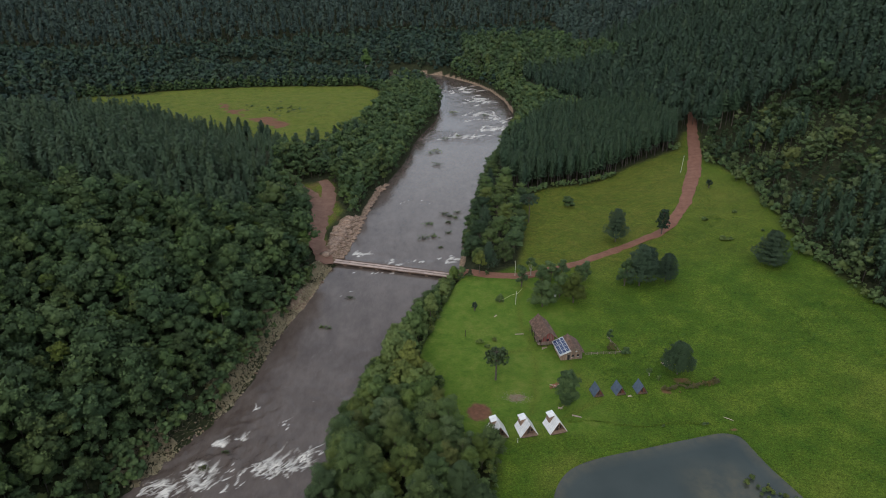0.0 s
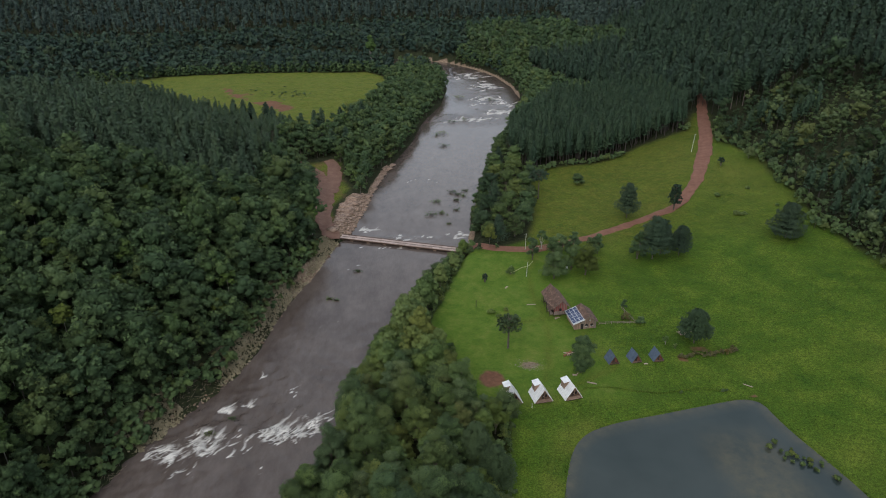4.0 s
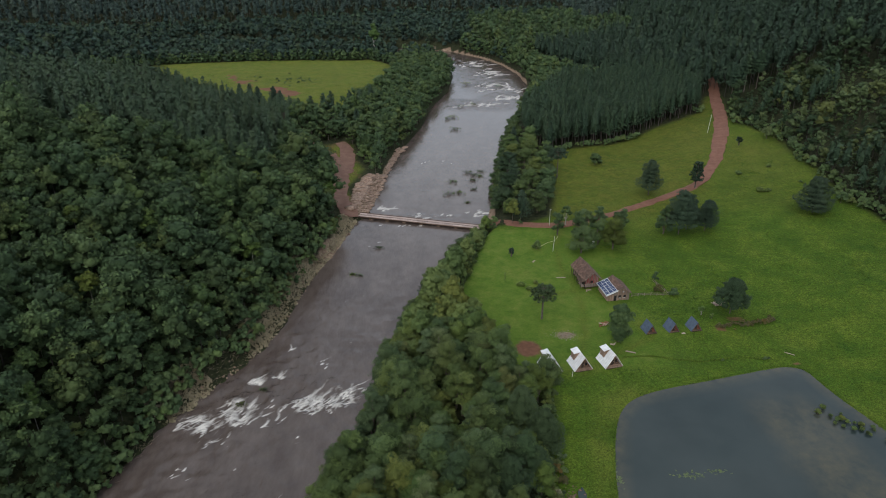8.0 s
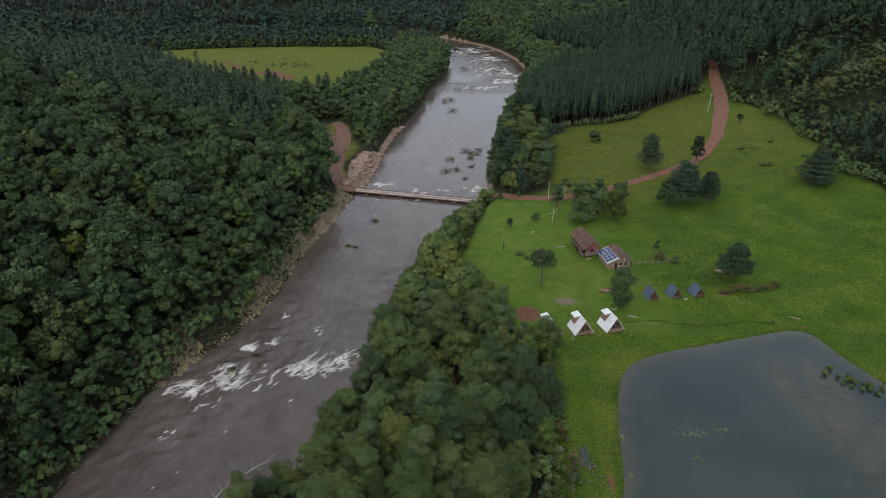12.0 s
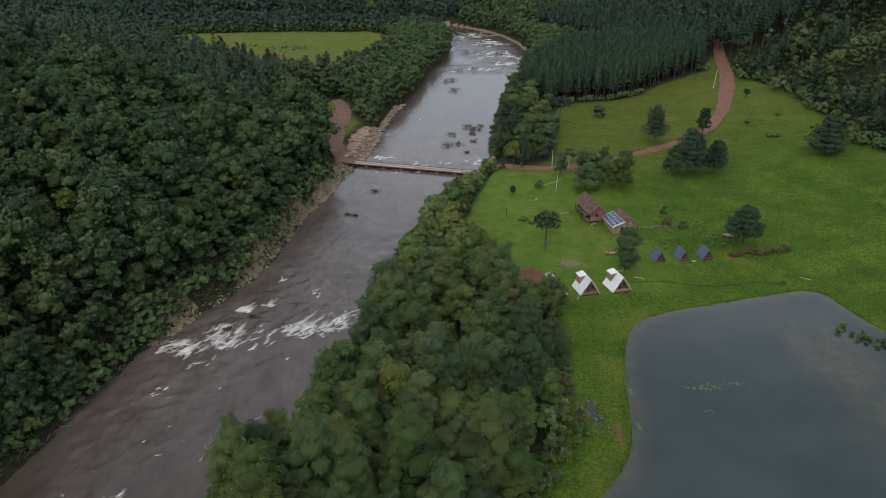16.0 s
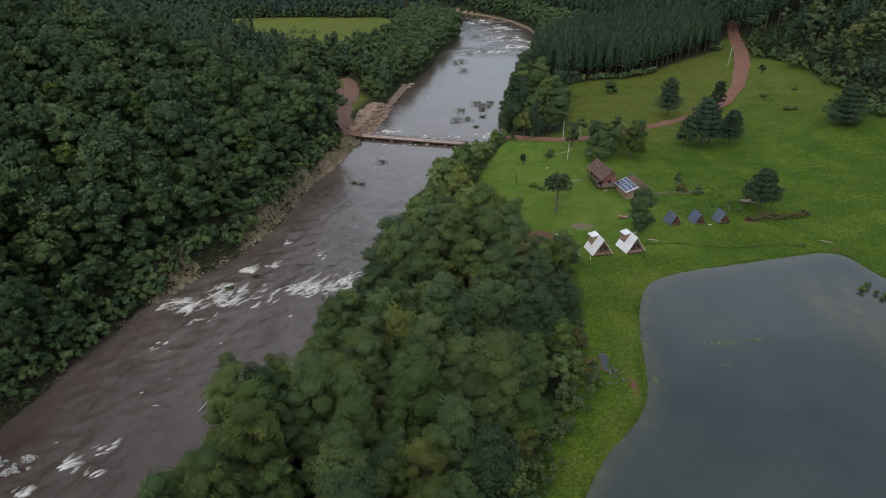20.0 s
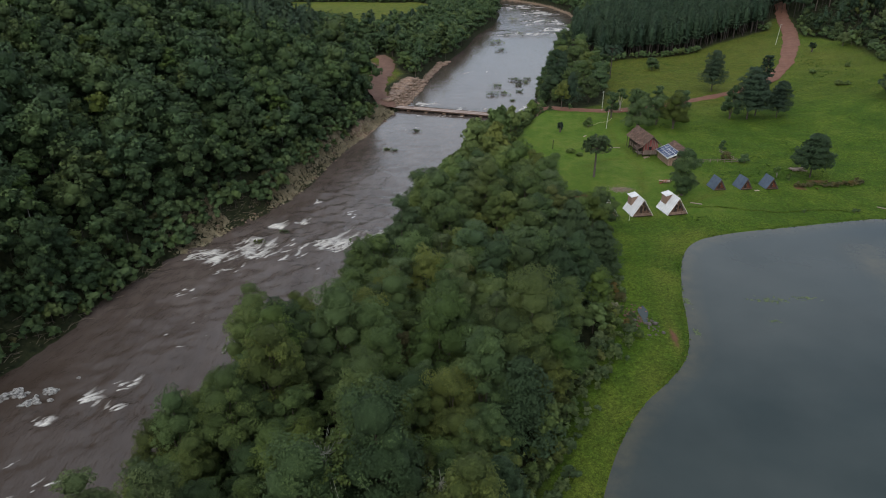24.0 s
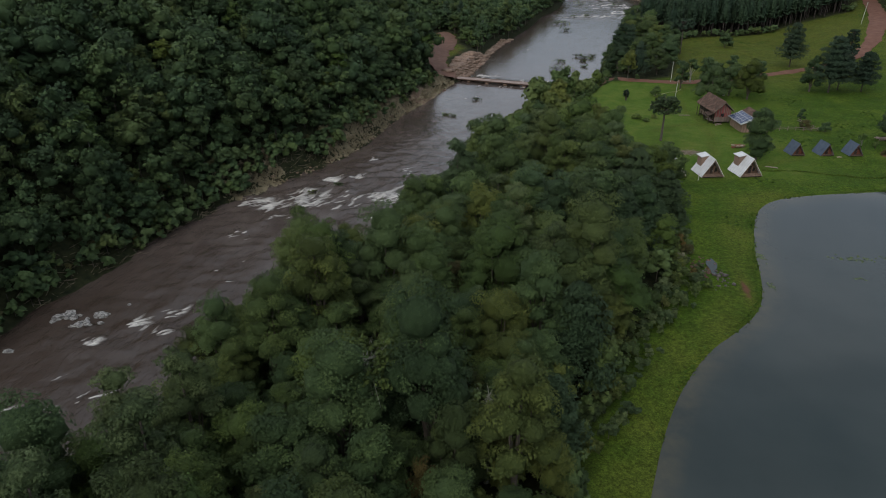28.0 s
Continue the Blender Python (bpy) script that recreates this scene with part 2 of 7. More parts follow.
def ground_z(x, y):
    x, y = np.asarray(x, float), np.asarray(y, float)
    d = signed(x, y, RIVER)
    xl = table(y, [(b, a) for a, b in LEFT_BANK])
    left = (x < xl + 5) & (y < 745)
    d = d + smooth((340 - y) / 40) * (1.1 * lattice(x, y, 10, 41) + 0.7 * lattice(x, y, 4.3, 42))
    dd = np.maximum(d, 0)
    # left bank, its steep hill and the flat land upstream
    off = table(y, [(0, 1), (255, 2), (275, 9), (290, 15), (340, 26), (365, 44), (400, 50), (430, 34), (800, 26)])
    hill = np.maximum(0, dd - off)
    west = smooth((-x - 135) / 70)
    cap = west * table(y, [(0, 88), (226, 84), (300, 54), (368, 36), (420, 27), (462, 14), (495, 1)]) + (1 - west) * table(y, [(0, 88), (226, 84), (300, 54), (350, 38), (385, 24), (415, 11), (450, 3), (495, 0.5)])
    zl = -9 + 3.2 * smooth(dd / 7) + cap * (1 - np.exp(-hill * 0.66 / cap))
    zl += smooth((-x - 250) / 200) * smooth((y - 420) / 200) * 14
    # right bank, meadow and eastern hill
    rise = table(y, [(0, 26), (160, 24), (200, 15), (270, 8), (800, 12)])
    zr = -9 + 7.1 * smooth(dd / rise) + 0.14 * np.maximum(0, x - 92) * smooth((x - 80) / 40)
    east = np.maximum(0, x - table(y, [(100, 165), (300, 168), (480, 172), (700, 160), (900, 150)]))
    zr += 120 * (1 - np.exp(-east * 0.33 / 120))
    z = np.where(left, zl, zr)
    # far hills that close the valley
    start = table(x, [(-900, 810), (-500, 825), (-330, 845), (-70, 985), (200, 1010), (900, 900)])
    far = np.maximum(0, y - start)
    z = z + 260 * (1 - np.exp(-far * 0.24 / 260))
    z = z + smooth((dd - 4) / 12) * (0.35 * lattice(x, y, 23, 1) + 0.16 * lattice(x, y, 7, 2))
    z = z + smooth(dd / 2) * 0.35 * lattice(x, y, 3.1, 3) * np.where(left, 1, 0.35)
    # river bed and pond
    z = np.where(d < 0, -9 - np.minimum(1.6, -d * 0.5), z)
    p = signed(x, y, POND)
    near = 1 - smooth((p - 0.5) / 9)
    z = np.where(p < 11, z * (1 - near) + near * (POND_LEVEL + 0.12 + 0.04 * np.maximum(p, 0)), z)
    return np.where(p < 0.6, POND_LEVEL + 0.2 * np.minimum(p, 0.6) - np.where(p < -1, 0.5, 0), z)


def gz(x, y):
    return float(ground_z(np.array([x]), np.array([y]))[0])


def inside(x, y, ring):
    return signed(x, y, ring) < 0

# ---- materials ----
def leaf_material(name, dark, mid, light, rough=0.75, spread=1.0):
    """Foliage: every spray turns its face with the lump of the crown that it belongs to."""
    m = Nodes(name, rough)
    fine = m.noise(4.5, 4.0, rough=0.7)
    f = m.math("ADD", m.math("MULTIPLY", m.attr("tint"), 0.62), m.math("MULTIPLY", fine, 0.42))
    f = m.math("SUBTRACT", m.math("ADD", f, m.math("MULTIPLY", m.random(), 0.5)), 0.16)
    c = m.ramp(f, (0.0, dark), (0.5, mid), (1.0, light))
    kind = m.math("FRACT", m.math("MULTIPLY_ADD", m.random(), 7.3))
    m.l.new(m.attr("hue"), kind.node.inputs[0].links[0].from_node.inputs[2])
    g = lambda a: tuple(1 + (v - 1) * spread for v in a)
    c = m.mix(1.0, c, m.ramp(kind, (0.0, g((1.22, 1.02, 0.72))), (0.22, g((1.0, 1.0, 0.9))), (0.5, g((0.88, 0.98, 0.95))), (0.68, g((0.86, 0.97, 1.08))), (0.86, g((1.12, 1.1, 1.1))), (1.0, g((1.1, 1.16, 0.85)))), "MULTIPLY")
    m.color(c)
    lean = m.n.new("ShaderNodeAttribute")
    lean.attribute_name = "lean"
    turn = m.n.new("ShaderNodeVectorTransform")
    turn.vector_type, turn.convert_from, turn.convert_to = "NORMAL", "OBJECT", "WORLD"
    m.l.new(lean.outputs["Vector"], turn.inputs["Vector"])
    both = m.n.new("ShaderNodeVectorMath")
    both.operation = "MULTIPLY_ADD"
    both.inputs[1].default_value = (1.3, 1.3, 1.3)
    m.l.new(turn.outputs["Vector"], both.inputs[0])
    m.l.new(m.n.new("ShaderNodeNewGeometry").outputs["Normal"], both.inputs[2])
    unit = m.n.new("ShaderNodeVectorMath")
    unit.operation = "NORMALIZE"
    m.l.new(both.outputs["Vector"], unit.inputs[0])
    m.bump(m.noise(3.4, 5.0, rough=0.75), 1.0, 0.4, unit.outputs["Vector"])
    m.bsdf.inputs["Specular IOR Level"].default_value = 0.25
    return m.mat


broad_leaf = leaf_material("broad_leaf", (0.033, 0.052, 0.018), (0.077, 0.112, 0.035), (0.158, 0.204, 0.06))
hill_leaf = leaf_material("hill_leaf", (0.024, 0.043, 0.018), (0.053, 0.088, 0.034), (0.118, 0.168, 0.06), spread=0.7)
# darker, bluer leaves: distance haze painted into the valley trees' colour
hazed_valley_leaf = leaf_material("hazed_valley_leaf", (0.017, 0.033, 0.024), (0.036, 0.063, 0.042), (0.072, 0.108, 0.062))
bright_leaf = leaf_material("bright_leaf", (0.035, 0.058, 0.014), (0.07, 0.11, 0.026), (0.12, 0.17, 0.04))
# pine green with its blue raised, valley haze painted into the needles
pine_leaf = leaf_material("pine_needles", (0.013, 0.027, 0.017), (0.029, 0.053, 0.031), (0.06, 0.093, 0.049), spread=0.35)
wood_pine_leaf = leaf_material("soft_needles", (0.017, 0.034, 0.016), (0.036, 0.064, 0.027), (0.075, 0.115, 0.05), spread=0.25)
scrub_leaf = leaf_material("scrub_leaf", (0.034, 0.052, 0.02), (0.075, 0.105, 0.04), (0.15, 0.185, 0.08))
# pine tone set apart to carry the close crowns' own shade in colour
shaded_pine_leaf = leaf_material("shaded_pine_needles", (0.012, 0.026, 0.015), (0.028, 0.055, 0.029), (0.056, 0.09, 0.046), spread=0.3)
# paler, bluer needles: the haze over the far hills is put into colour
hazed_far_leaf = leaf_material("hazed_far_needles", (0.024, 0.041, 0.034), (0.048, 0.074, 0.058), (0.082, 0.116, 0.086), spread=0.4)
dry_leaf = leaf_material("dry_leaf", (0.05, 0.05, 0.02), (0.1, 0.09, 0.035), (0.16, 0.13, 0.055))

m = Nodes("bark", 0.95)
bark = m.color(m.ramp(m.noise(3.0, 5, stretch=(3, 3, 0.5)), (0.25, (0.045, 0.035, 0.028)), (0.75, (0.17, 0.14, 0.115)))).bump(m.noise(9, 4, stretch=(2, 2, 0.4)), 0.5, 0.04).mat
m = Nodes("dark_bark", 0.95)
dark_bark = m.color(m.ramp(m.noise(2.0, 4, stretch=(2, 2, 0.4)), (0.3, (0.03, 0.024, 0.02)), (0.75, (0.085, 0.07, 0.058)))).mat
m = Nodes("pale_bark", 0.9)
pale_bark = m.color(m.ramp(m.noise(3.0, 5, stretch=(3, 3, 0.5)), (0.25, (0.16, 0.15, 0.13)), (0.75, (0.42, 0.4, 0.36)))).bump(m.noise(9, 4), 0.4, 0.03).mat

# the land: grass, forest floor, bare earth and stony banks
m = Nodes("land", 0.95)
grass = m.ramp(m.noise(0.07, 7, rough=0.72), (0.32, (0.031, 0.073, 0.008)), (0.48, (0.057, 0.107, 0.011)), (0.66, (0.108, 0.152, 0.019)))
grass = m.mix(m.ramp(m.noise(0.3, 6, rough=0.75), (0.4, 0.0), (0.75, 0.55)), grass, (0.098, 0.13, 0.012))
grass = m.mix(m.ramp(m.noise(0.9, 6, rough=0.75), (0.46, 0.0), (0.7, 0.75)), grass, (0.032, 0.064, 0.006))
grass = m.mix(m.math("MULTIPLY", m.attr("dry"), m.ramp(m.noise(0.16, 4), (0.3, 0.25), (0.65, 1.0))), grass, (0.125, 0.134, 0.024))
grass = m.mix(m.math("MULTIPLY", m.attr("olive"), m.ramp(m.noise(0.13, 5, rough=0.7), (0.3, 0.45), (0.62, 1.0))), grass, m.ramp(m.noise(0.35, 6, rough=0.75), (0.32, (0.06, 0.078, 0.012)), (0.52, (0.1, 0.106, 0.017)), (0.7, (0.155, 0.136, 0.028))))
grass = m.mix(1.0, grass, m.ramp(m.noise(5.0, 4, rough=0.7), (0.3, 0.5), (0.5, 1.0), (0.7, 1.55)), "MULTIPLY")
grass = m.mix(1.0, grass, m.ramp(m.noise(1.7, 5, rough=0.8), (0.36, 0.55), (0.5, 1.0), (0.66, 1.4)), "MULTIPLY")
lawn = m.mix(1.0, m.ramp(m.noise(0.22, 6, rough=0.7), (0.3, (0.062, 0.122, 0.014)), (0.5, (0.096, 0.155, 0.021)), (0.7, (0.15, 0.178, 0.036))), m.ramp(m.noise(2.2, 6, rough=0.75), (0.34, 0.72), (0.5, 1.0), (0.66, 1.3)), "MULTIPLY")
grass = m.mix(m.attr("mown"), grass, lawn)
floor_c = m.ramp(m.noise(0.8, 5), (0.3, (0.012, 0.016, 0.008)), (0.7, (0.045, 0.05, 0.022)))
stone_c = m.ramp(m.noise(0.7, 6, rough=0.7), (0.3, (0.09, 0.064, 0.043)), (0.5, (0.24, 0.168, 0.115)), (0.72, (0.42, 0.315, 0.22)))
earth_c = m.ramp(m.noise(0.6, 5, rough=0.65), (0.3, (0.12, 0.058, 0.036)), (0.7, (0.21, 0.105, 0.066)))
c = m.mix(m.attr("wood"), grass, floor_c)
edge = m.noise(0.5, 4)
for key, col in (("stone", stone_c), ("earth", earth_c)):
    soft = m.ramp(m.math("ADD", m.math("MULTIPLY", m.attr(key), 0.75), m.math("MULTIPLY", edge, 0.25)), (0.42, 0.0), (0.58, 1.0))
    c = m.mix(soft, c, col)
m.bsdf.inputs["Specular IOR Level"].default_value = 0.12
land = m.color(c).bump(m.noise(2.4, 7, rough=0.75), 0.9, 0.4).mat

m = Nodes("red_dirt", 0.92)
c = m.ramp(m.noise(0.35, 6, rough=0.65), (0.3, (0.125, 0.05, 0.03)), (0.7, (0.215, 0.098, 0.06)))
c = m.mix(m.ramp(m.noise(2.5, 5), (0.45, 0.0), (0.8, 0.4)), c, (0.24, 0.125, 0.085))
red_dirt = m.color(c).bump(m.noise(2.2, 5), 0.4, 0.12).mat

m = Nodes("brown_dirt", 0.92)
c = m.ramp(m.noise(0.3, 6, rough=0.7), (0.3, (0.13, 0.064, 0.042)), (0.7, (0.225, 0.122, 0.085)))
brown_dirt = m.color(m.mix(m.ramp(m.noise(1.8, 6, rough=0.7), (0.5, 0.0), (0.75, 0.6)), c, (0.1, 0.07, 0.045))).bump(m.noise(2.2, 5), 0.5, 0.15).mat
# water
m = Nodes("river_water", 0.12)
turned = m.n.new("ShaderNodeMapping")
turned.inputs["Rotation"].default_value, turned.inputs["Scale"].default_value = (0, 0, radians(-24)), (1.0, 0.45, 1.0)
m.l.new(m.pos, turned.inputs["Vector"])
flow = turned.outputs["Vector"]


def crest(scale, sharp, vec, detail=5, rough=0.6):
    """Thin bright lines, as on broken water."""
    return m.math("SUBTRACT", 1.0, m.math("MULTIPLY", m.math("ABSOLUTE", m.math("SUBTRACT", m.noise(scale, detail, vec, rough), 0.5)), sharp))


c = m.ramp(m.noise(0.16, 7, flow, 0.7), (0.3, (0.06, 0.043, 0.035)), (0.5, (0.09, 0.069, 0.058)), (0.7, (0.122, 0.096, 0.083)))
across = m.n.new("ShaderNodeMapping")
across.inputs["Rotation"].default_value, across.inputs["Scale"].default_value = (0, 0, radians(-12)), (0.6, 1.0, 1.0)
m.l.new(m.pos, across.inputs["Vector"])
# the dark hillside's reflection in the near reach is painted into the colour
c = m.mix(m.attr("dark_water"), c, (0.047, 0.032, 0.023))
web = m.math("MAXIMUM", crest(0.4, 5.0, across.outputs["Vector"], 6, 0.62), m.math("MULTIPLY", crest(1.0, 4.5, flow, 6, 0.65), 0.85))
web = m.math("MAXIMUM", web, 0.0)
fine = m.math("ADD", m.math("MULTIPLY", m.noise(2.2, 8, flow, 0.85), 0.5), m.math("MULTIPLY", m.noise(5.0, 6, across.outputs["Vector"], 0.85), 0.5))
lace = m.math("MULTIPLY", m.attr("foam"), m.math("ADD", m.math("MULTIPLY", web, 0.75), m.math("MULTIPLY", m.ramp(fine, (0.42, 0.0), (0.58, 1.0)), 0.6)))
foam = m.ramp(lace, (0.16, 0.0), (0.4, 0.42), (0.75, 1.0))
m.color(m.mix(foam, c, (0.72, 0.685, 0.625)))
m.l.new(m.ramp(foam, (0.0, 0.07), (1.0, 0.8)), m.bsdf.inputs["Roughness"])
wav = m.math("ADD", m.math("MULTIPLY", crest(0.7, 3.0, flow, 6, 0.6), 0.4), m.math("ADD", m.math("MULTIPLY", crest(1.7, 3.0, flow, 4, 0.55), 0.25), m.math("MULTIPLY", crest(3.6, 3.0, flow, 3, 0.55), 0.12)))
m.bump(m.math("MULTIPLY", wav, m.math("ADD", 0.16, m.math("MULTIPLY", m.attr("chop"), 2.4))), 1.0, 0.4)
m.bsdf.inputs["IOR"].default_value = 1.42
river_water = m.mat

m = Nodes("pond_water", 0.04)
dark_water = m.ramp(m.noise(0.06, 3), (0.3, (0.022, 0.034, 0.033)), (0.7, (0.034, 0.047, 0.045)))
m.color(m.mix(m.math("MULTIPLY", m.attr("shallow"), m.ramp(m.noise(0.25, 5, rough=0.65), (0.35, 0.25), (0.65, 1.0))), dark_water, (0.085, 0.078, 0.05)))
m.bump(m.noise(1.4, 3), 0.06, 0.06)
m.bsdf.inputs["IOR"].default_value = 1.33
pond_water = m.mat

m = Nodes("river_stone", 0.9)
c = m.ramp(m.noise(1.3, 6, rough=0.7), (0.3, (0.11, 0.075, 0.053)), (0.55, (0.28, 0.2, 0.138)), (0.75, (0.45, 0.345, 0.25)))
river_stone = m.color(m.mix(m.math("MULTIPLY", m.island(), 0.5), c, (0.2, 0.11, 0.075))).bump(m.noise(3, 6), 0.6, 0.15).mat
m = Nodes("wet_stone", 0.5)
wet_stone = m.color(m.ramp(m.noise(2.0, 6, rough=0.7), (0.3, (0.03, 0.026, 0.024)), (0.7, (0.14, 0.115, 0.1)))).mat
m = Nodes("pale_stone", 0.9)
pale_stone = m.color(m.ramp(m.noise(2.4, 6, rough=0.7), (0.38, (0.07, 0.06, 0.055)), (0.52, (0.3, 0.29, 0.27)), (0.72, (0.52, 0.51, 0.48)))).bump(m.noise(4, 5), 0.5, 0.1).mat


def plank_material(name, dark, light, stretch=(6, 6, 0.7)):
    m = Nodes(name, 0.85)
    c = m.ramp(m.noise(1.2, 6, stretch=stretch, rough=0.7), (0.3, dark), (0.7, light))
    c = m.mix(m.math("MULTIPLY", m.random(), 0.55), c, tuple(0.45 * v for v in dark))
    return m.color(c).bump(m.noise(3, 4, stretch=stretch), 0.3, 0.02).mat


grey_plank = plank_material("grey_plank", (0.16, 0.12, 0.095), (0.34, 0.27, 0.22))
brown_plank = plank_material("brown_plank", (0.11, 0.065, 0.042), (0.24, 0.155, 0.105))
red_plank = plank_material("red_plank", (0.22, 0.04, 0.04), (0.36, 0.09, 0.085))
tan_plank = plank_material("tan_plank", (0.24, 0.15, 0.105), (0.38, 0.26, 0.19))
dark_wood = plank_material("dark_wood", (0.03, 0.022, 0.018), (0.075, 0.05, 0.036))
deck_board = plank_material("deck_board", (0.34, 0.245, 0.205), (0.55, 0.44, 0.385), (1, 1, 1))
m = Nodes("roof_tile", 0.9)
c = m.ramp(m.noise(0.9, 6, rough=0.75), (0.32, (0.042, 0.028, 0.023)), (0.5, (0.12, 0.066, 0.048)), (0.68, (0.27, 0.175, 0.125)))
roof_tile = m.color(m.mix(m.math("MULTIPLY", m.random(), 0.45), c, (0.075, 0.055, 0.04))).bump(m.noise(5, 4), 0.4, 0.03).mat
m = Nodes("white_sheet", 0.5)
white_sheet = m.color(m.ramp(m.noise(0.8, 5), (0.3, (0.62, 0.62, 0.61)), (0.7, (0.78, 0.78, 0.77)))).mat
m = Nodes("seam_sheet", 0.5)
seam_sheet = m.color(m.ramp(m.noise(1.2, 4), (0.3, (0.52, 0.52, 0.52)), (0.7, (0.64, 0.64, 0.63)))).mat
m = Nodes("blue_sheet", 0.55)
blue_sheet = m.color(m.ramp(m.noise(0.9, 5), (0.3, (0.045, 0.065, 0.1)), (0.7, (0.085, 0.115, 0.16)))).mat
# near-black plates that carry the inner shade of windows and doorways as colour
m = Nodes("opening_shade", 0.9)
opening_shade = m.color((0.012, 0.01, 0.009)).mat
m = Nodes("solar_cell", 0.15)
solar_cell = m.color(m.ramp(m.noise(2, 3), (0.3, (0.03, 0.045, 0.1)), (0.7, (0.05, 0.07, 0.14)))).mat
m = Nodes("galvanised", 0.45)
galvanised = m.color(m.ramp(m.noise(1.5, 4), (0.3, (0.42, 0.43, 0.44)), (0.7, (0.6, 0.6, 0.6)))).mat
m.bsdf.inputs["Metallic"].default_value = 0.6
m = Nodes("pole_concrete", 0.85)
pole_mat = m.color(m.ramp(m.noise(2, 4), (0.3, (0.42, 0.42, 0.36)), (0.7, (0.6, 0.6, 0.52)))).mat

# ---- large structure: the land, the river, the pond ----
def steps(*spans):
    """Ascending numbers: (from, to, step) spans end to end."""
    out = [np.arange(a, b, s) for a, b, s in spans]
    return np.concatenate(out + [[spans[-1][1]]])


gx = steps((-2600, -700, 95), (-700, -260, 22), (-260, -130, 5), (-130, 110, 2), (110, 200, 4), (200, 700, 20), (700, 2600, 95))
gy = steps((-1200, -100, 100), (-100, 24, 12), (24, 330, 2), (330, 480, 4), (480, 720, 4), (720, 800, 8), (800, 1200, 20), (1200, 4200, 150))
GX, GY = np.meshgrid(gx, gy)
flat_x, flat_y = GX.ravel(), GY.ravel()
GZ = ground_z(flat_x, flat_y)
nx, ny = len(gx), len(gy)
idx = np.arange(nx * ny).reshape(ny, nx)
quads = np.stack([idx[:-1, :-1], idx[:-1, 1:], idx[1:, 1:], idx[1:, :-1]], -1).reshape(-1, 4)
MEADOW = [(6, 262), (-3, 222), (-12, 190), (0, 186), (-2, 173), (2.5, 161), (10, 150), (16, 146), (12, 130), (10, 115), (9.5, 104), (2, 88), (-2, 78), (-8, 60), (-12, 30), (-5, -20),
          (140, -20), (175, 120), (164, 214), (161, 240), (158, 270), (164, 316), (167, 366), (158, 400), (172, 452), (166, 456), (150, 422), (117, 402), (85, 379), (57, 371), (44, 352), (40, 300), (34, 272), (20, 262)]
FIELD = [(-318, 600), (-258, 644), (-183, 664), (-80, 672), (-56, 640), (-58, 575), (-66, 520), (-92, 474), (-125, 470), (-160, 505), (-290, 545)]
PLOT = [(-198, 598), (-186, 592), (-150, 560), (-117, 528), (-128, 514), (-160, 543), (-188, 572)]
CLEARING = [(-58, 276), (-50, 284), (-50, 300), (-57, 318), (-50, 346), (-57, 362), (-62, 392), (-74, 404), (-80, 394), (-96, 394), (-94, 386), (-80, 374), (-71, 345), (-69, 320), (-66, 300), (-62, 284)]
d_river = signed(flat_x, flat_y, RIVER)
d_meadow, d_field = signed(flat_x, flat_y, MEADOW), signed(flat_x, flat_y, FIELD)
grassy = np.minimum(np.minimum(d_meadow, d_field), signed(flat_x, flat_y, CLEARING) + 5)
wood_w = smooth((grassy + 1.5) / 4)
left_side = flat_x < table(flat_y, [(b, a) for a, b in LEFT_BANK]) + 4
stone_w = np.where(left_side & (flat_y < 330), 1 - smooth((d_river - table(flat_y, [(60, -4), (140, -3), (155, 2.0), (165, 3.0), (290, 3.0)])) / 3.0), (1 - smooth((d_river - 1.5) / 2)) * np.where(left_side, 1 - smooth((flat_y - 385) / 25), 1 - 0.7 * smooth((flat_y - 430) / 30) * smooth((590 - flat_y) / 20))) * (flat_y < 760)
stone_w = stone_w * np.where(left_side & (flat_y < 288), smooth((lattice(flat_x, flat_y, 16, 43) + 0.5 * lattice(flat_x, flat_y, 6, 44) + 0.15) / 0.3), 1)
stone_w = np.maximum(stone_w, (signed(flat_x, flat_y, [(-54, 296), (-58, 318), (-54, 338), (-42, 345), (-42, 310)]) < 0) * 1.0)
stone_w = np.maximum(stone_w, 0.95 - 0.5 * np.hypot((flat_x - 23.8) / 3.2, (flat_y - 177.5) / 2.0))
pond_d = signed(flat_x, flat_y, POND)
PATCHES = [(11.3, 170.5, 3.8, 4.2), (88, 162.5, 3.2, 1.4), (73, 181, 3.0, 3.2), (80, 187, 6.5, 2.2), (16.0, 111, 1.6, 3.6), (19.8, 104, 1.3, 6.5)]
earth_w = np.maximum((signed(flat_x, flat_y, PLOT) < 0) * 0.7 * smooth(0.9 + lattice(flat_x, flat_y, 12, 59)), 0.46 * smooth((1 - signed(flat_x, flat_y, CLEARING)) / 4) * (flat_y < 430) * smooth(0.75 + lattice(flat_x, flat_y, 6, 58)))
for px, py, ra, rb in PATCHES:
    earth_w = np.maximum(earth_w, (1.2 if px < 12 else 0.88 if py != 104 else 0.8) - np.hypot((flat_x - px) / ra, (flat_y - py) / rb) * 0.7)
earth_w = np.clip(earth_w, 0, 1)
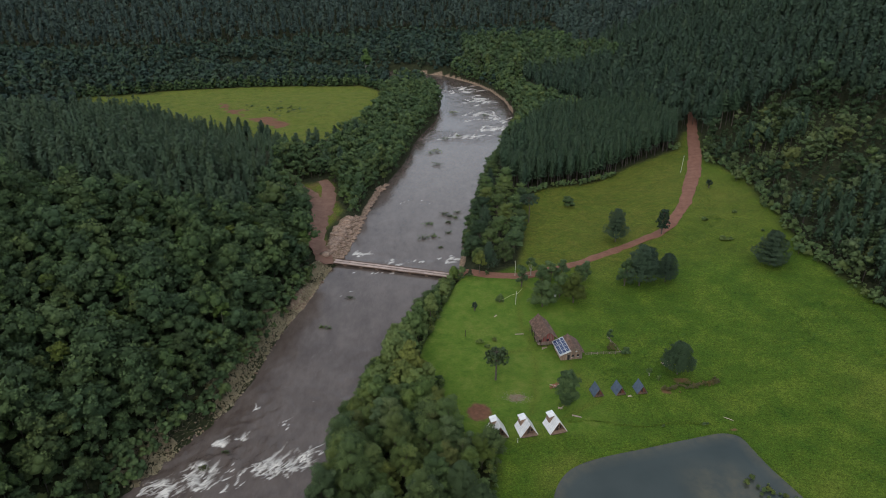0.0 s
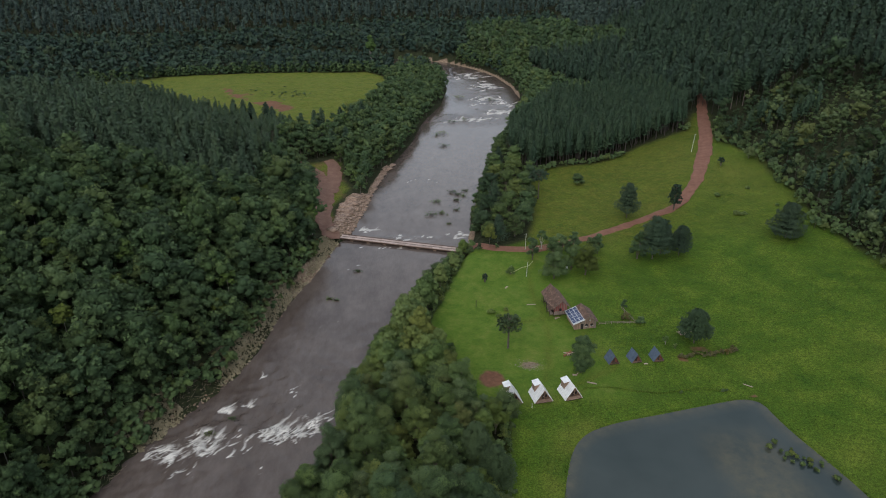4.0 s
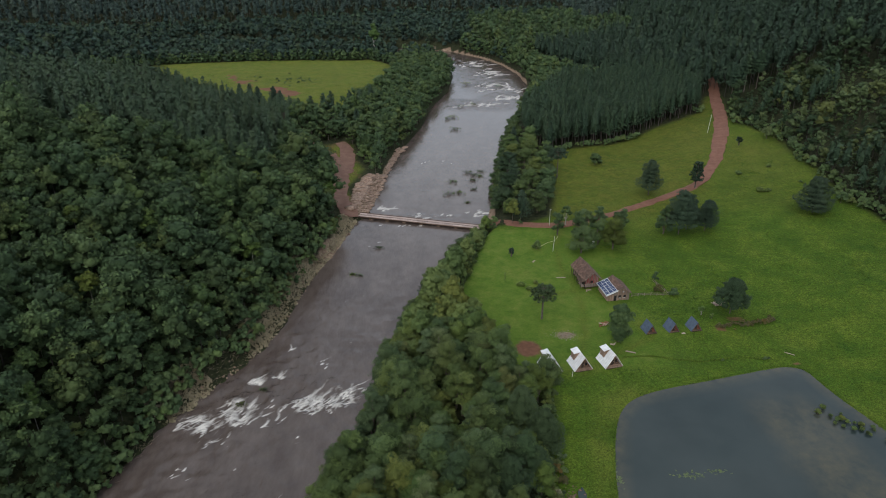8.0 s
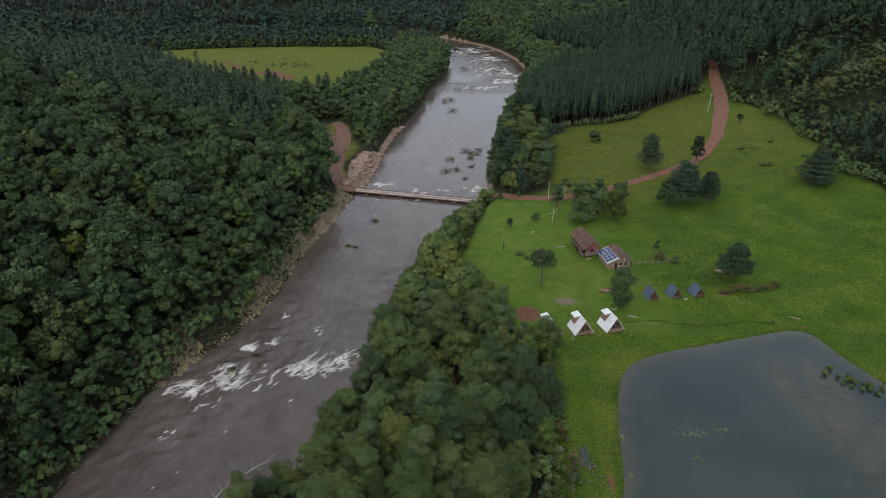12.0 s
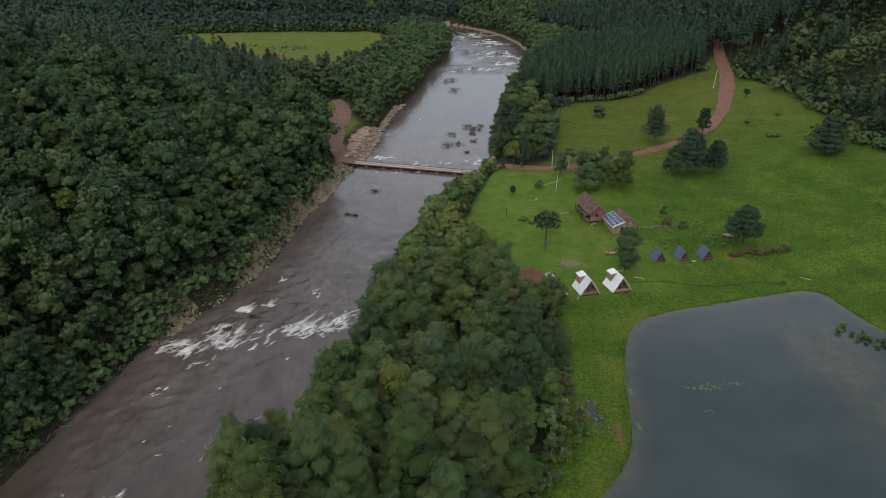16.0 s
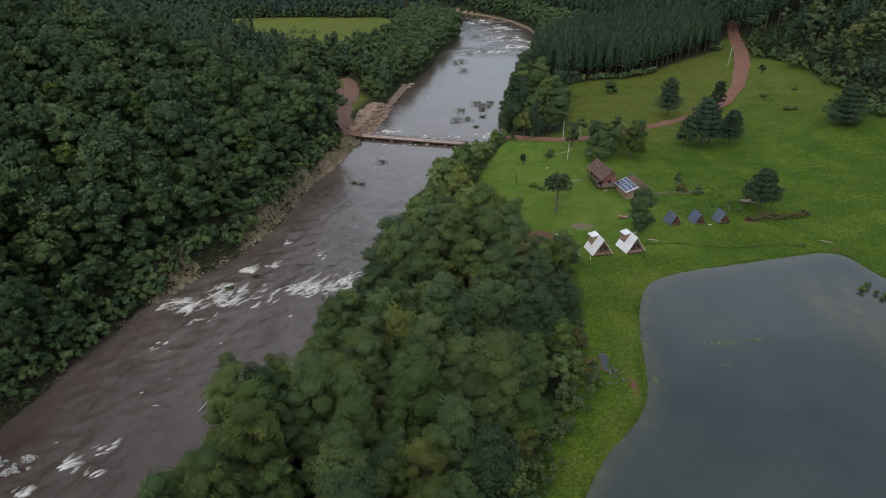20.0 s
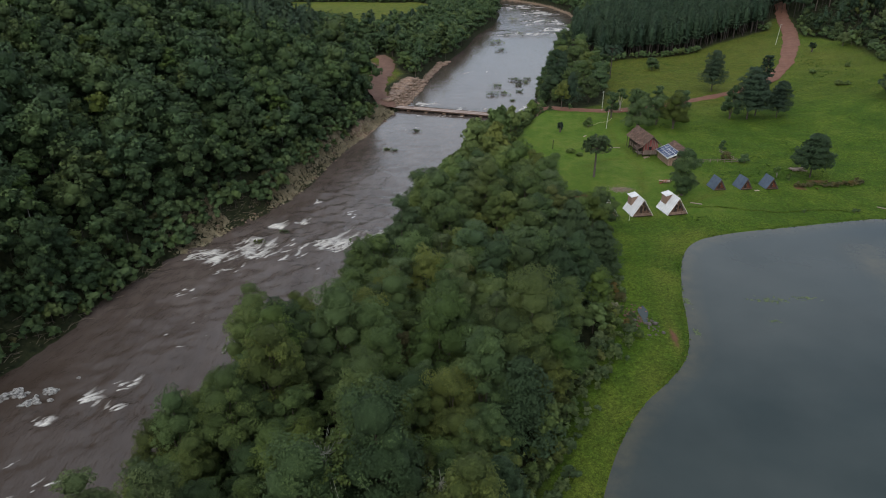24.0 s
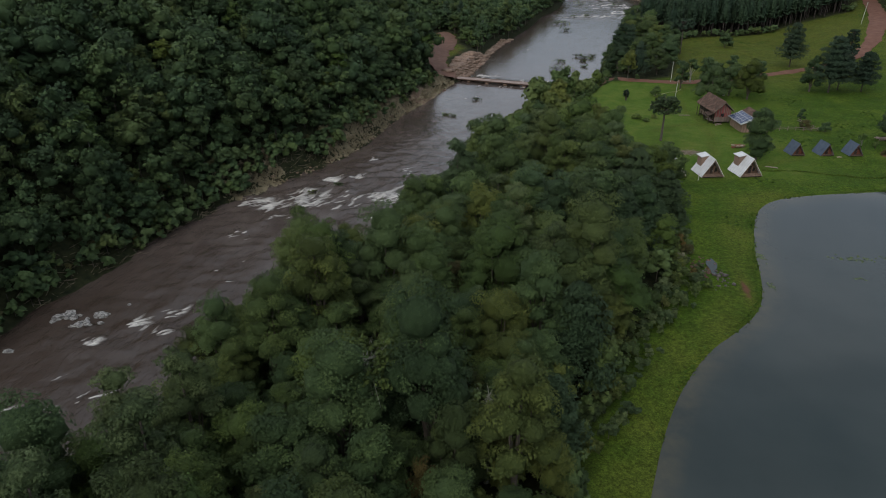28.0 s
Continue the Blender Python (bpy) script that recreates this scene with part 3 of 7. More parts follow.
dry_w = np.clip(1.0 * (flat_x < -40) + 0.5 * (1 - smooth(np.hypot((flat_x - 143) / 26, (flat_y - 335) / 45) - 0.2)) + 0.35 * smooth(1.6 * lattice(flat_x, flat_y, 34, 66) - 0.2) * (flat_x > 40) + 0.5 * smooth((9 - pond_d) / 6) * (flat_x < 45) * smooth(0.6 + lattice(flat_x, flat_y, 11, 51)) + 0.95 * (1 - smooth(np.hypot(flat_x - 23, (flat_y - 192) * 0.5) / 22)) + (1 - smooth(np.hypot((flat_x - 19.6) / 1.8, (flat_y - 104) / 12))), 0, 1)
olive_w = smooth((flat_y - 258) / 24) * (flat_x > -40) * (0.8 - 0.45 * smooth((flat_x - 105 - 0.38 * (flat_y - 310)) / 14))
mown_w = 0.9 * smooth((62 - flat_x + 5 * lattice(flat_x, flat_y, 9, 61)) / 26) * smooth((flat_y - 156) / 10) * smooth((262 - flat_y) / 8) * (flat_x > -20)
# paths worn by feet
for line in ([(36, 258), (31, 244), (29.5, 226), (33, 206), (31, 186), (28, 170)], [(33, 206), (24, 204), (17, 196)], [(44, 196), (50, 176), (38, 168), (26, 158)]):
    for (ax, ay), (bx, by) in zip(line, line[1:]):
        u_ = np.clip(((flat_x - ax) * (bx - ax) + (flat_y - ay) * (by - ay)) / ((bx - ax) ** 2 + (by - ay) ** 2), 0, 1)
        away = np.hypot(flat_x - ax - u_ * (bx - ax), flat_y - ay - u_ * (by - ay))
        dry_w, mown_w = np.maximum(dry_w, 0.8 * (1 - smooth(away / 2.2))), mown_w * (0.35 + 0.65 * smooth(away / 2.2))
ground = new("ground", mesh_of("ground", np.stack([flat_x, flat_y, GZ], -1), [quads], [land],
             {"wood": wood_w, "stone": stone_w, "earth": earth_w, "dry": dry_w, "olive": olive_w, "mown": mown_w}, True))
tagged(ground, "rolling grassland, forest floor and stony river banks", "ground", kind="structure")

# river surface with standing waves at the rapids
RAPIDS = [(-70, 158, 22, 18, 0.45), (-48, 157, 17, 14, 0.45), (-82, 147, 10, 10, 0.35), (-64, 174, 14, 8, 0.2), (-86, 84, 12, 6, 0.3), (-75, 88, 9, 6, 0.3), (-82, 120, 16, 12, 0.18),
          (-24, 287, 32, 9, 0.15), (18, 505, 45, 26, 0.3), (38, 530, 28, 20, 0.3), (28, 600, 36, 80, 0.3), (10, 680, 40, 40, 0.3), (-92, 62, 16, 10, 0.25)]
# white water: middle, spread, how many plumes, length, width
PLUMES = [(-50, 153.5, 5.5, 2.6, 28, 7.0, 0.8), (-41, 158.5, 2.6, 2.6, 10, 5.0, 0.65), (-71.5, 149.5, 4.0, 3.6, 20, 6.5, 0.75), (-80, 145, 4.0, 2.4, 12, 6.0, 0.5), (-61, 149, 4.5, 3.5, 8, 5, 0.5), (-69.5, 163.8, 1.2, 0.6, 5, 4.5, 1.5), (-62.5, 166, 1.6, 1.2, 5, 4.0, 0.8),
          (-61, 180, 0.8, 0.6, 2, 4.5, 1.0), (-51, 171, 1.2, 2.2, 5, 3.0, 0.5), (-75, 136, 2.4, 2.5, 6, 4.0, 0.45), (-79, 126, 1.4, 3, 4, 3.5, 0.4), (-85.5, 83.6, 1.3, 0.5, 4, 3.5, 0.8), (-81, 89.5, 2.0, 1.6, 6, 4.5, 0.55), (-77, 94.5, 1.2, 1.2, 5, 3.5, 0.5), (-76, 88, 1.2, 0.8, 5, 3.2, 0.6),
          (-89, 62, 5, 6, 8, 3.0, 0.35), (-80, 66, 4, 5, 7, 3.0, 0.3), (-60, 136, 8, 7, 6, 1.8, 0.22), (-72, 110, 9, 10, 6, 1.6, 0.2), (-50, 205, 8, 18, 5, 1.6, 0.22)]
# the same further off, as streaks
STREAKS = [(-43, 298, 3.5, 3, 9, 5, 0.6), (-24, 289, 14, 2.5, 14, 3.5, 0.5), (2, 291, 5, 4, 10, 4, 0.6), (-24, 278, 14, 2, 9, 4, 0.45),
           (-18, 366, 9, 6, 5, 5, 0.5), (-40, 255, 12, 20, 4, 2, 0.25), (14, 502, 15, 4, 30, 10, 0.9), (36, 524, 10, 6, 24, 10, 1.0), (26, 570, 14, 18, 26, 11, 1.0), (30, 620, 12, 16, 26, 11, 1.0), (14, 665, 12, 14, 26, 12, 1.2), (40, 555, 8, 14, 14, 9, 1.0)]
vx = np.linspace(0, 1, 121)
vy = np.concatenate([np.arange(-20, 56, 1.0), np.arange(56, 190, 0.42), np.arange(190, 340, 1.0), np.arange(340, 690, 2.2)])
lx, rx = table(vy, [(b, a) for a, b in LEFT_BANK]) - 4, table(vy, [(b, a) for a, b in RIGHT_BANK]) + 4
WX = lx[:, None] + (rx - lx)[:, None] * vx[None]
WY = np.repeat(vy[:, None], len(vx), 1)
foam_w, chop = np.zeros_like(WX), 0.03 + 0.17 * smooth((240 - WY) / 80) * (0.5 + 0.5 * smooth((WY - 95) / 40))
for cx, cy, ra, rb, h in RAPIDS:
    chop = np.maximum(chop, h * (1 - smooth((np.hypot((WX - cx) / ra, (WY - cy) / rb) - 0.35) / 0.75)))
r = np.random.default_rng(17)
for cx, cy, sx, sy, count, length, thick in STREAKS:
    near = (np.abs(WX - cx) < 3 * sx + 12) & (np.abs(WY - cy) < 3 * sy + 12)
    px, py = WX[near], WY[near]
    best = foam_w[near]
    for i in range(count):
        x, y, w, k = r.normal(cx, sx * 0.6), r.normal(cy, sy * 0.6), r.uniform(0.25, 1.0), r.normal(0, 0.06)
        n = 9
        step = length * r.lognormal(0, 0.35) / n
        t_, strong = 0.62 * thick * r.lognormal(0, 0.35), r.uniform(0.5, 0.95)
        for j in range(n):
            x, y, w = x + step * math.cos(w), y + step * math.sin(w), w + k * step + r.normal(0, 0.2)
            fat = t_ * (0.5 + 0.9 * math.sin(math.pi * (j + 0.7) / n))
            best = np.maximum(best, strong * (1.0 - 0.07 * j) * np.exp(-0.45 * ((px - x) ** 2 + (py - y) ** 2) / fat ** 2))
    foam_w[near] = best
for cx, cy, sx, sy, count, length, width in PLUMES:
    near = (np.abs(WX - cx) < 3 * sx + 10) & (np.abs(WY - cy) < 3 * sy + 10)
    px, py = WX[near], WY[near]
    best = foam_w[near]
    px, py = px + 0.5 * lattice(px, py, 2.6, 71), py + 0.5 * lattice(px, py, 2.6, 72)
    if count > 8:
        # a web of thin crests round the plumes
        along, side = px * 0.6 + py * 0.8, px * 0.8 - py * 0.6
        ridge = np.maximum(1 - 2.4 * np.abs(lattice(along * 0.4, side, 1.2, 75)), 0.9 - 2.4 * np.abs(lattice(along * 0.45 + 9, side * 0.9, 0.8, 76)))
        best = np.maximum(best, 1.15 * np.clip(ridge, 0, 1) * np.exp(-0.6 * (((px - cx) / (sx * 1.2)) ** 2 + ((py - cy) / (sy * 1.2)) ** 2)) * (0.65 + 0.7 * lattice(px, py, 3.0, 77)))
    for i in range(round(1.7 * count)):
        x, y, w = cx + np.clip(r.normal(0, sx * 0.75), -1.6 * sx, 1.6 * sx), cy + np.clip(r.normal(0, sy * 0.75), -1.6 * sy, 1.6 * sy), r.normal(0.95, 0.35)
        L, fat, strong = length * r.lognormal(-0.15, 0.4), 0.62 * width * r.lognormal(0, 0.35), r.uniform(0.5, 1.15)
        s_, c_ = (px - x) * math.cos(w) + (py - y) * math.sin(w), -(px - x) * math.sin(w) + (py - y) * math.cos(w)
        c_ = c_ - r.normal(0, 0.06) * s_ * s_ / L
        u_ = np.clip(s_ / L, -0.2, 1.0)
        # a bright head and a tail of threads that fans out upstream
        body = np.where(s_ < 0, np.exp(-(s_ / (0.35 * fat)) ** 2), (1 - u_) ** 0.8)
        spread_w = fat * (0.55 + 1.1 * np.maximum(u_, 0))
        threads = 1 - 0.8 * np.maximum(u_, 0) * (0.5 + 0.9 * np.abs(lattice(s_ * 0.22 + i, c_ / fat * 1.4, 0.55, 73 + i)))
        best = np.maximum(best, strong * body * threads * np.exp(-(c_ / spread_w) ** 2))
    foam_w[near] = best
foam_w = np.clip(foam_w, 0, 1)
WZ = WATER + chop * (lattice(WX, WY, 3.3, 11) + 0.6 * lattice(WX, WY, 1.7, 12)) + 0.22 * chop * foam_w
idx = np.arange(WX.size).reshape(WX.shape)
quads = np.stack([idx[:-1, :-1], idx[:-1, 1:], idx[1:, 1:], idx[1:, :-1]], -1).reshape(-1, 4)
# last mask darkens the near reach, a painted reflection that fades upstream
river = new("river", mesh_of("river", np.stack([WX, WY, WZ], -1).reshape(-1, 3), [quads], [river_water], {"foam": foam_w.ravel(), "chop": chop.ravel(), "dark_water": (0.65 * smooth((138 - WY) / 55)).ravel()}, True))
tagged(river, "brown river in spate with white rapids", "river", kind="structure")
bm = bmesh.new()
bm.faces.new([bm.verts.new((x, y, WATER - 0.02)) for x, y in LEFT_BANK[22:] + RIGHT_BANK[22:][::-1]])
bmesh.ops.triangulate(bm, faces=bm.faces)
reach = new("river_bend", bm_mesh("river_bend", bm, river_water))
tagged(reach, "far bend of the brown river below woods", "river", kind="structure")

# rings of the pond's outline drawn in towards its middle; the shallows show the mud
middle, rim = np.array((52.0, 88.0)), np.array(POND)
steps_in = (1.0, 0.985, 0.96, 0.92, 0.86, 0.78, 0.68, 0.55, 0.4, 0.2)
rings = np.concatenate([middle + (rim - middle) * f for f in steps_in] + [middle[None]])
n = len(rim)
quads = np.array([(a * n + k, a * n + (k + 1) % n, (a + 1) * n + (k + 1) % n, (a + 1) * n + k) for a in range(len(steps_in) - 1) for k in range(n)])
fan = np.array([((len(steps_in) - 1) * n + k, (len(steps_in) - 1) * n + (k + 1) % n, len(steps_in) * n) for k in range(n)])
edge_d = -signed(rings[:, 0], rings[:, 1], POND)
shallow = np.maximum(0.75 * (1 - smooth((edge_d - 0.5) / 3.5)), 0.8 * (1 - smooth((np.abs(rings[:, 0] - 76 - 0.1 * (140 - rings[:, 1])) - 4) / 9)) * smooth((152 - rings[:, 1]) / 14) * smooth((rings[:, 1] - 92) / 14))
pond = new("pond", mesh_of("pond", np.column_stack([rings, np.full(len(rings), POND_LEVEL)]), [quads, fan], [pond_water], {"shallow": shallow}, True))
tagged(pond, "still grey-blue pond with a grassy shore", "pond", kind="structure")


def ribbon(name, line, label, width_noise=0.6, lift=0.06, seed=1, dirt=None):
    """A road surface laid on the land along (x, y, width) points."""
    pts = np.array(line, float)
    s = np.concatenate([[0], np.cumsum(np.hypot(*np.diff(pts[:, :2], axis=0).T))])
    u = np.arange(0, s[-1], 1.5)
    k = np.ones(9) / 9
    sm = lambda a: np.convolve(np.pad(np.interp(u, s, a), 4, mode="edge"), k, "valid")
    x, y, w = sm(pts[:, 0]), sm(pts[:, 1]), sm(pts[:, 2])
    tx, ty = np.gradient(x), np.gradient(y)
    n = np.hypot(tx, ty)
    cross = np.array([-1.0, -0.8, -0.45, -0.15, 0.15, 0.45, 0.8, 1.0])
    rut = np.array([-0.16, 0.05, -0.03, 0.06, 0.06, -0.03, 0.05, -0.16])
    hw = (w / 2)[:, None] * np.ones((1, 8))
    hw[:, 0] += width_noise * lattice(x, y, 4, seed)
    hw[:, 7] += width_noise * lattice(x, y, 4, seed + 1)
    X, Y = x[:, None] - (ty / n)[:, None] * hw * cross, y[:, None] + (tx / n)[:, None] * hw * cross
    Z = np.max([ground_z(X + a, Y + b) for a in (-1.6, 0, 1.6) for b in (-1.6, 0, 1.6)], 0) + lift + rut
    Z = np.maximum(Z, np.stack([np.convolve(np.pad(Z[:, i], 2, mode="edge"), np.ones(5) / 5, "valid") for i in range(8)], 1))
    Z = np.stack([np.convolve(np.pad(Z[:, i], 4, mode="edge"), np.ones(9) / 9, "valid") for i in range(8)], 1) + 0.1 * smooth((y[:, None] - 330) / 60)
    ids = np.arange(X.size).reshape(X.shape)
    q = np.stack([ids[:-1, :-1], ids[1:, :-1], ids[1:, 1:], ids[:-1, 1:]], -1).reshape(-1, 4)
    return tagged(new(name, mesh_of(name, np.stack([X, Y, Z], -1).reshape(-1, 3), [q], [dirt or red_dirt], None, True)), label, "road", kind="structure")


ROAD = [(4, 272.5, 6), (9, 267, 6), (20, 262, 6), (36, 262, 6.5), (61, 274, 4.5), (83, 289.5, 4), (97, 299, 5), (111, 308, 5.5), (129, 337.5, 6.5), (146, 377, 8), (155, 402, 8), (171, 457, 6.5), (182, 492, 6)]
ribbon("road", ROAD, "rust-red dirt road winding through grass")
LANE = [(-52.5, 282, 6), (-58, 291, 7.5), (-63, 306, 8.5), (-64.5, 324, 8.5), (-66.5, 340, 9), (-69.5, 354, 7.5), (-75, 370, 6), (-84, 383, 5), (-95, 390, 4.5)]
ribbon("road", LANE, "brown dirt track curving into the wood", 0.9, 0.08, 5, brown_dirt)
FORK = [(-64, 338, 7), (-64, 352, 8), (-65.5, 368, 8.5), (-69, 384, 7), (-74, 398, 5)]
ribbon("road", FORK, "short dirt fork running under the trees", 0.9, 0.1, 9, brown_dirt)

ROAD_RING = [(a, b) for a, b, w in ROAD] + [(a + 0.5, b) for a, b, w in ROAD[::-1]]

# ---- trees ----
def cards(pos, nrm, size, r, jitter=0.55, long=1.0, three=False, slim=1.0):
    """Leafy sprays: bent four-cornered (or plain three-cornered) pieces at pos, facing about nrm."""
    n = len(pos)
    nn = nrm + r.normal(0, jitter, (n, 3))
    nn /= np.linalg.norm(nn, axis=1)[:, None] + 1e-9
    a = np.cross(nn, r.normal(0, 1, (n, 3)))
    a /= np.linalg.norm(a, axis=1)[:, None] + 1e-9
    b = np.cross(nn, a)
    s = (size * r.uniform(0.6, 1.4, n))[:, None]
    w = r.uniform(0.55, 0.95, (n, 1)) * slim
    if three:
        v = np.stack([pos + a * s * 1.25 * long, pos - a * s * 0.75 + b * s * (w + 0.3 * slim), pos - a * s * 0.75 - b * s * (w + 0.3 * slim)], 1)
        return v.reshape(-1, 3), np.arange(3 * n).reshape(n, 3)
    drop = nn * s * 0.22
    v = np.stack([pos + a * s * long, pos + b * s * w - drop * r.uniform(0, 1.6, (n, 1)), pos - a * s * long, pos - b * s * w - drop * r.uniform(0, 1.6, (n, 1))], 1)
    return v.reshape(-1, 3), np.arange(4 * n).reshape(n, 4)


ICO_V = np.array([(0, 0, 1)] + [(0.894 * math.cos(a), 0.894 * math.sin(a), 0.447) for a in np.arange(5) * 1.2566] +
                 [(0.894 * math.cos(a), 0.894 * math.sin(a), -0.447) for a in np.arange(5) * 1.2566 + 0.628] + [(0, 0, -1)])
ICO_F = [(0, 1 + k, 1 + (k + 1) % 5) for k in range(5)] + [(1 + k, 6 + k, 1 + (k + 1) % 5) for k in range(5)] + \
        [(1 + (k + 1) % 5, 6 + k, 6 + (k + 1) % 5) for k in range(5)] + [(6 + k, 11, 6 + (k + 1) % 5) for k in range(5)]


OCT_V = 1.16 * np.array([(0, 0, 1), (1, 0, 0), (0, 1, 0), (-1, 0, 0), (0, -1, 0), (0, 0, -1)], float)
OCT_F = [(0, 1 + k, 1 + (k + 1) % 4) for k in range(4)] + [(5, 1 + (k + 1) % 4, 1 + k) for k in range(4)]


def unit_rows(a):
    return a / (np.linalg.norm(a, axis=1)[:, None] + 1e-9)


def lobes_of(r, n, radius, height, base, low=0.1, fine=1.0):
    """Centres and radii of the lumps of a crown."""
    c, s = [], []
    for i in range(n):
        w = i * 2.399 + r.uniform(-0.4, 0.4)
        q = math.sqrt((i + 0.4) / n)
        up = base + (height - base) * (0.88 - (0.5 + low) * q ** 1.6 + r.uniform(-0.1, 0.1))
        c.append((radius * 0.68 * q * math.cos(w), radius * 0.68 * q * math.sin(w), up))
        s.append(radius * fine * r.uniform(0.3, 0.52) * (1.1 - 0.25 * q))
    return np.array(c), np.array(s)


def crown(r, centres, radii, count, size, squash=0.8, jitter=0.4, core=0.9, three=False, sub=0):
    """Leaf cards over the outside of the lumps, with a dense inner mass. sub: smaller clumps on each lump."""
    sq = np.array([1, 1, squash])
    own, lump_c, lump_r = np.arange(len(radii)), centres, radii
    facing = np.zeros((len(radii), 3))
    if sub:
        own = np.repeat(own, sub)
        facing = r.normal(0, 1, (len(own), 3))
        facing[:, 2] = np.where(facing[:, 2] < -0.3, -facing[:, 2], facing[:, 2])
        facing = unit_rows(facing)
        lump_r = radii[own] * r.uniform(0.27, 0.46, len(own))
        lump_c = centres[own] + facing * sq * (radii[own] * r.uniform(0.78, 1.04, len(own)))[:, None]
        own, facing = np.concatenate([own, np.arange(len(radii))]), np.concatenate([facing, np.zeros((len(radii), 3))])
        lump_c, lump_r = np.concatenate([lump_c, centres]), np.concatenate([lump_r, radii * 0.82])
        core = core * 0.86
    p = lump_r ** 2 / np.sum(lump_r ** 2)
    k = r.choice(len(lump_r), int(count * 2.2), p=p)
    d = r.normal(0, 1, (len(k), 3))
    d[:, 2] = np.where(d[:, 2] < -0.5, -d[:, 2], d[:, 2])
    d = unit_rows(d)
    pos = lump_c[k] + d * sq * (lump_r[k] * (0.87 + 0.42 * r.uniform(0, 1, len(k)) ** 1.8))[:, None]
    keep = np.ones(len(k), bool)
    for c, s in zip(centres, radii):
        keep &= np.linalg.norm((pos - c) / sq, axis=1) > s * (0.78 if sub else 0.88)
    pos, d, k = pos[keep][:count], d[keep][:count], k[keep][:count]
    v, q = cards(pos, d + (0, 0, 0.35), size, r, jitter, 1.0, three)
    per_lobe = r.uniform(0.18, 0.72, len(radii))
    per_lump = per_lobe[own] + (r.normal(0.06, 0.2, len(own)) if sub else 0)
    # lumps behind the clumps get a darker tint, painting shade into the gaps
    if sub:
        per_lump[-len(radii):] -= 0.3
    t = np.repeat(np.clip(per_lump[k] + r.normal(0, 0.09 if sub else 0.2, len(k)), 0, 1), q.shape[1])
    solid, sides = (ICO_V, ICO_F) if count > 140 else (OCT_V, OCT_F)
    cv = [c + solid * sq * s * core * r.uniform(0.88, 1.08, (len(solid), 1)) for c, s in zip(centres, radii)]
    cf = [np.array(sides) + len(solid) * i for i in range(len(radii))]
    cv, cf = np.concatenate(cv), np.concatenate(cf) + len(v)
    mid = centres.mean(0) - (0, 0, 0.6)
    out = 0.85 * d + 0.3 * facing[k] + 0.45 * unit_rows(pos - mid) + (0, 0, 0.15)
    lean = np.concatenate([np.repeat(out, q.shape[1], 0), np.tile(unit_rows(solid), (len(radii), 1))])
    # inner mass at about half tint, the crown's inner shade put into colour
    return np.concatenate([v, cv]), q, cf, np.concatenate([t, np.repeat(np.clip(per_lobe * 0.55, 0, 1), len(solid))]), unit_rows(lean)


def broad_trunk(r, centres, base, thick):
    top = centres[0] * (1, 1, 0.92)
    pieces = [tube([(0, 0, -0.6), (0.1, 0.05, base * 0.6), tuple(0.35 * top * (1, 1, 0) + (0, 0, base * 1.15)), tuple(top)], [thick * 1.3, thick, thick * 0.75, thick * 0.25], 6)]
    for c in centres[1:6]:
        pieces.append(tube([(0, 0, base * 0.75), tuple(0.5 * c + (0, 0, base * 0.4)), tuple(c)], [thick * 0.55, thick * 0.4, thick * 0.12], 4))
    return joined(pieces)


def broad_template(seed, radius, height, count, size, lobes=9, base=None, squash=0.8, jitter=0.48, three=False, low=0.1, fine=1.0, sub=4):
    r = np.random.default_rng(seed)
    base = height * 0.24 if base is None else base
    c, s = lobes_of(r, lobes, radius, height, base, low, fine)
    return crown(r, c, s, count, size, squash, jitter, three=three, sub=sub if count > 150 else 0), broad_trunk(r, c, base, 0.035 * height * 0.6 + 0.03)


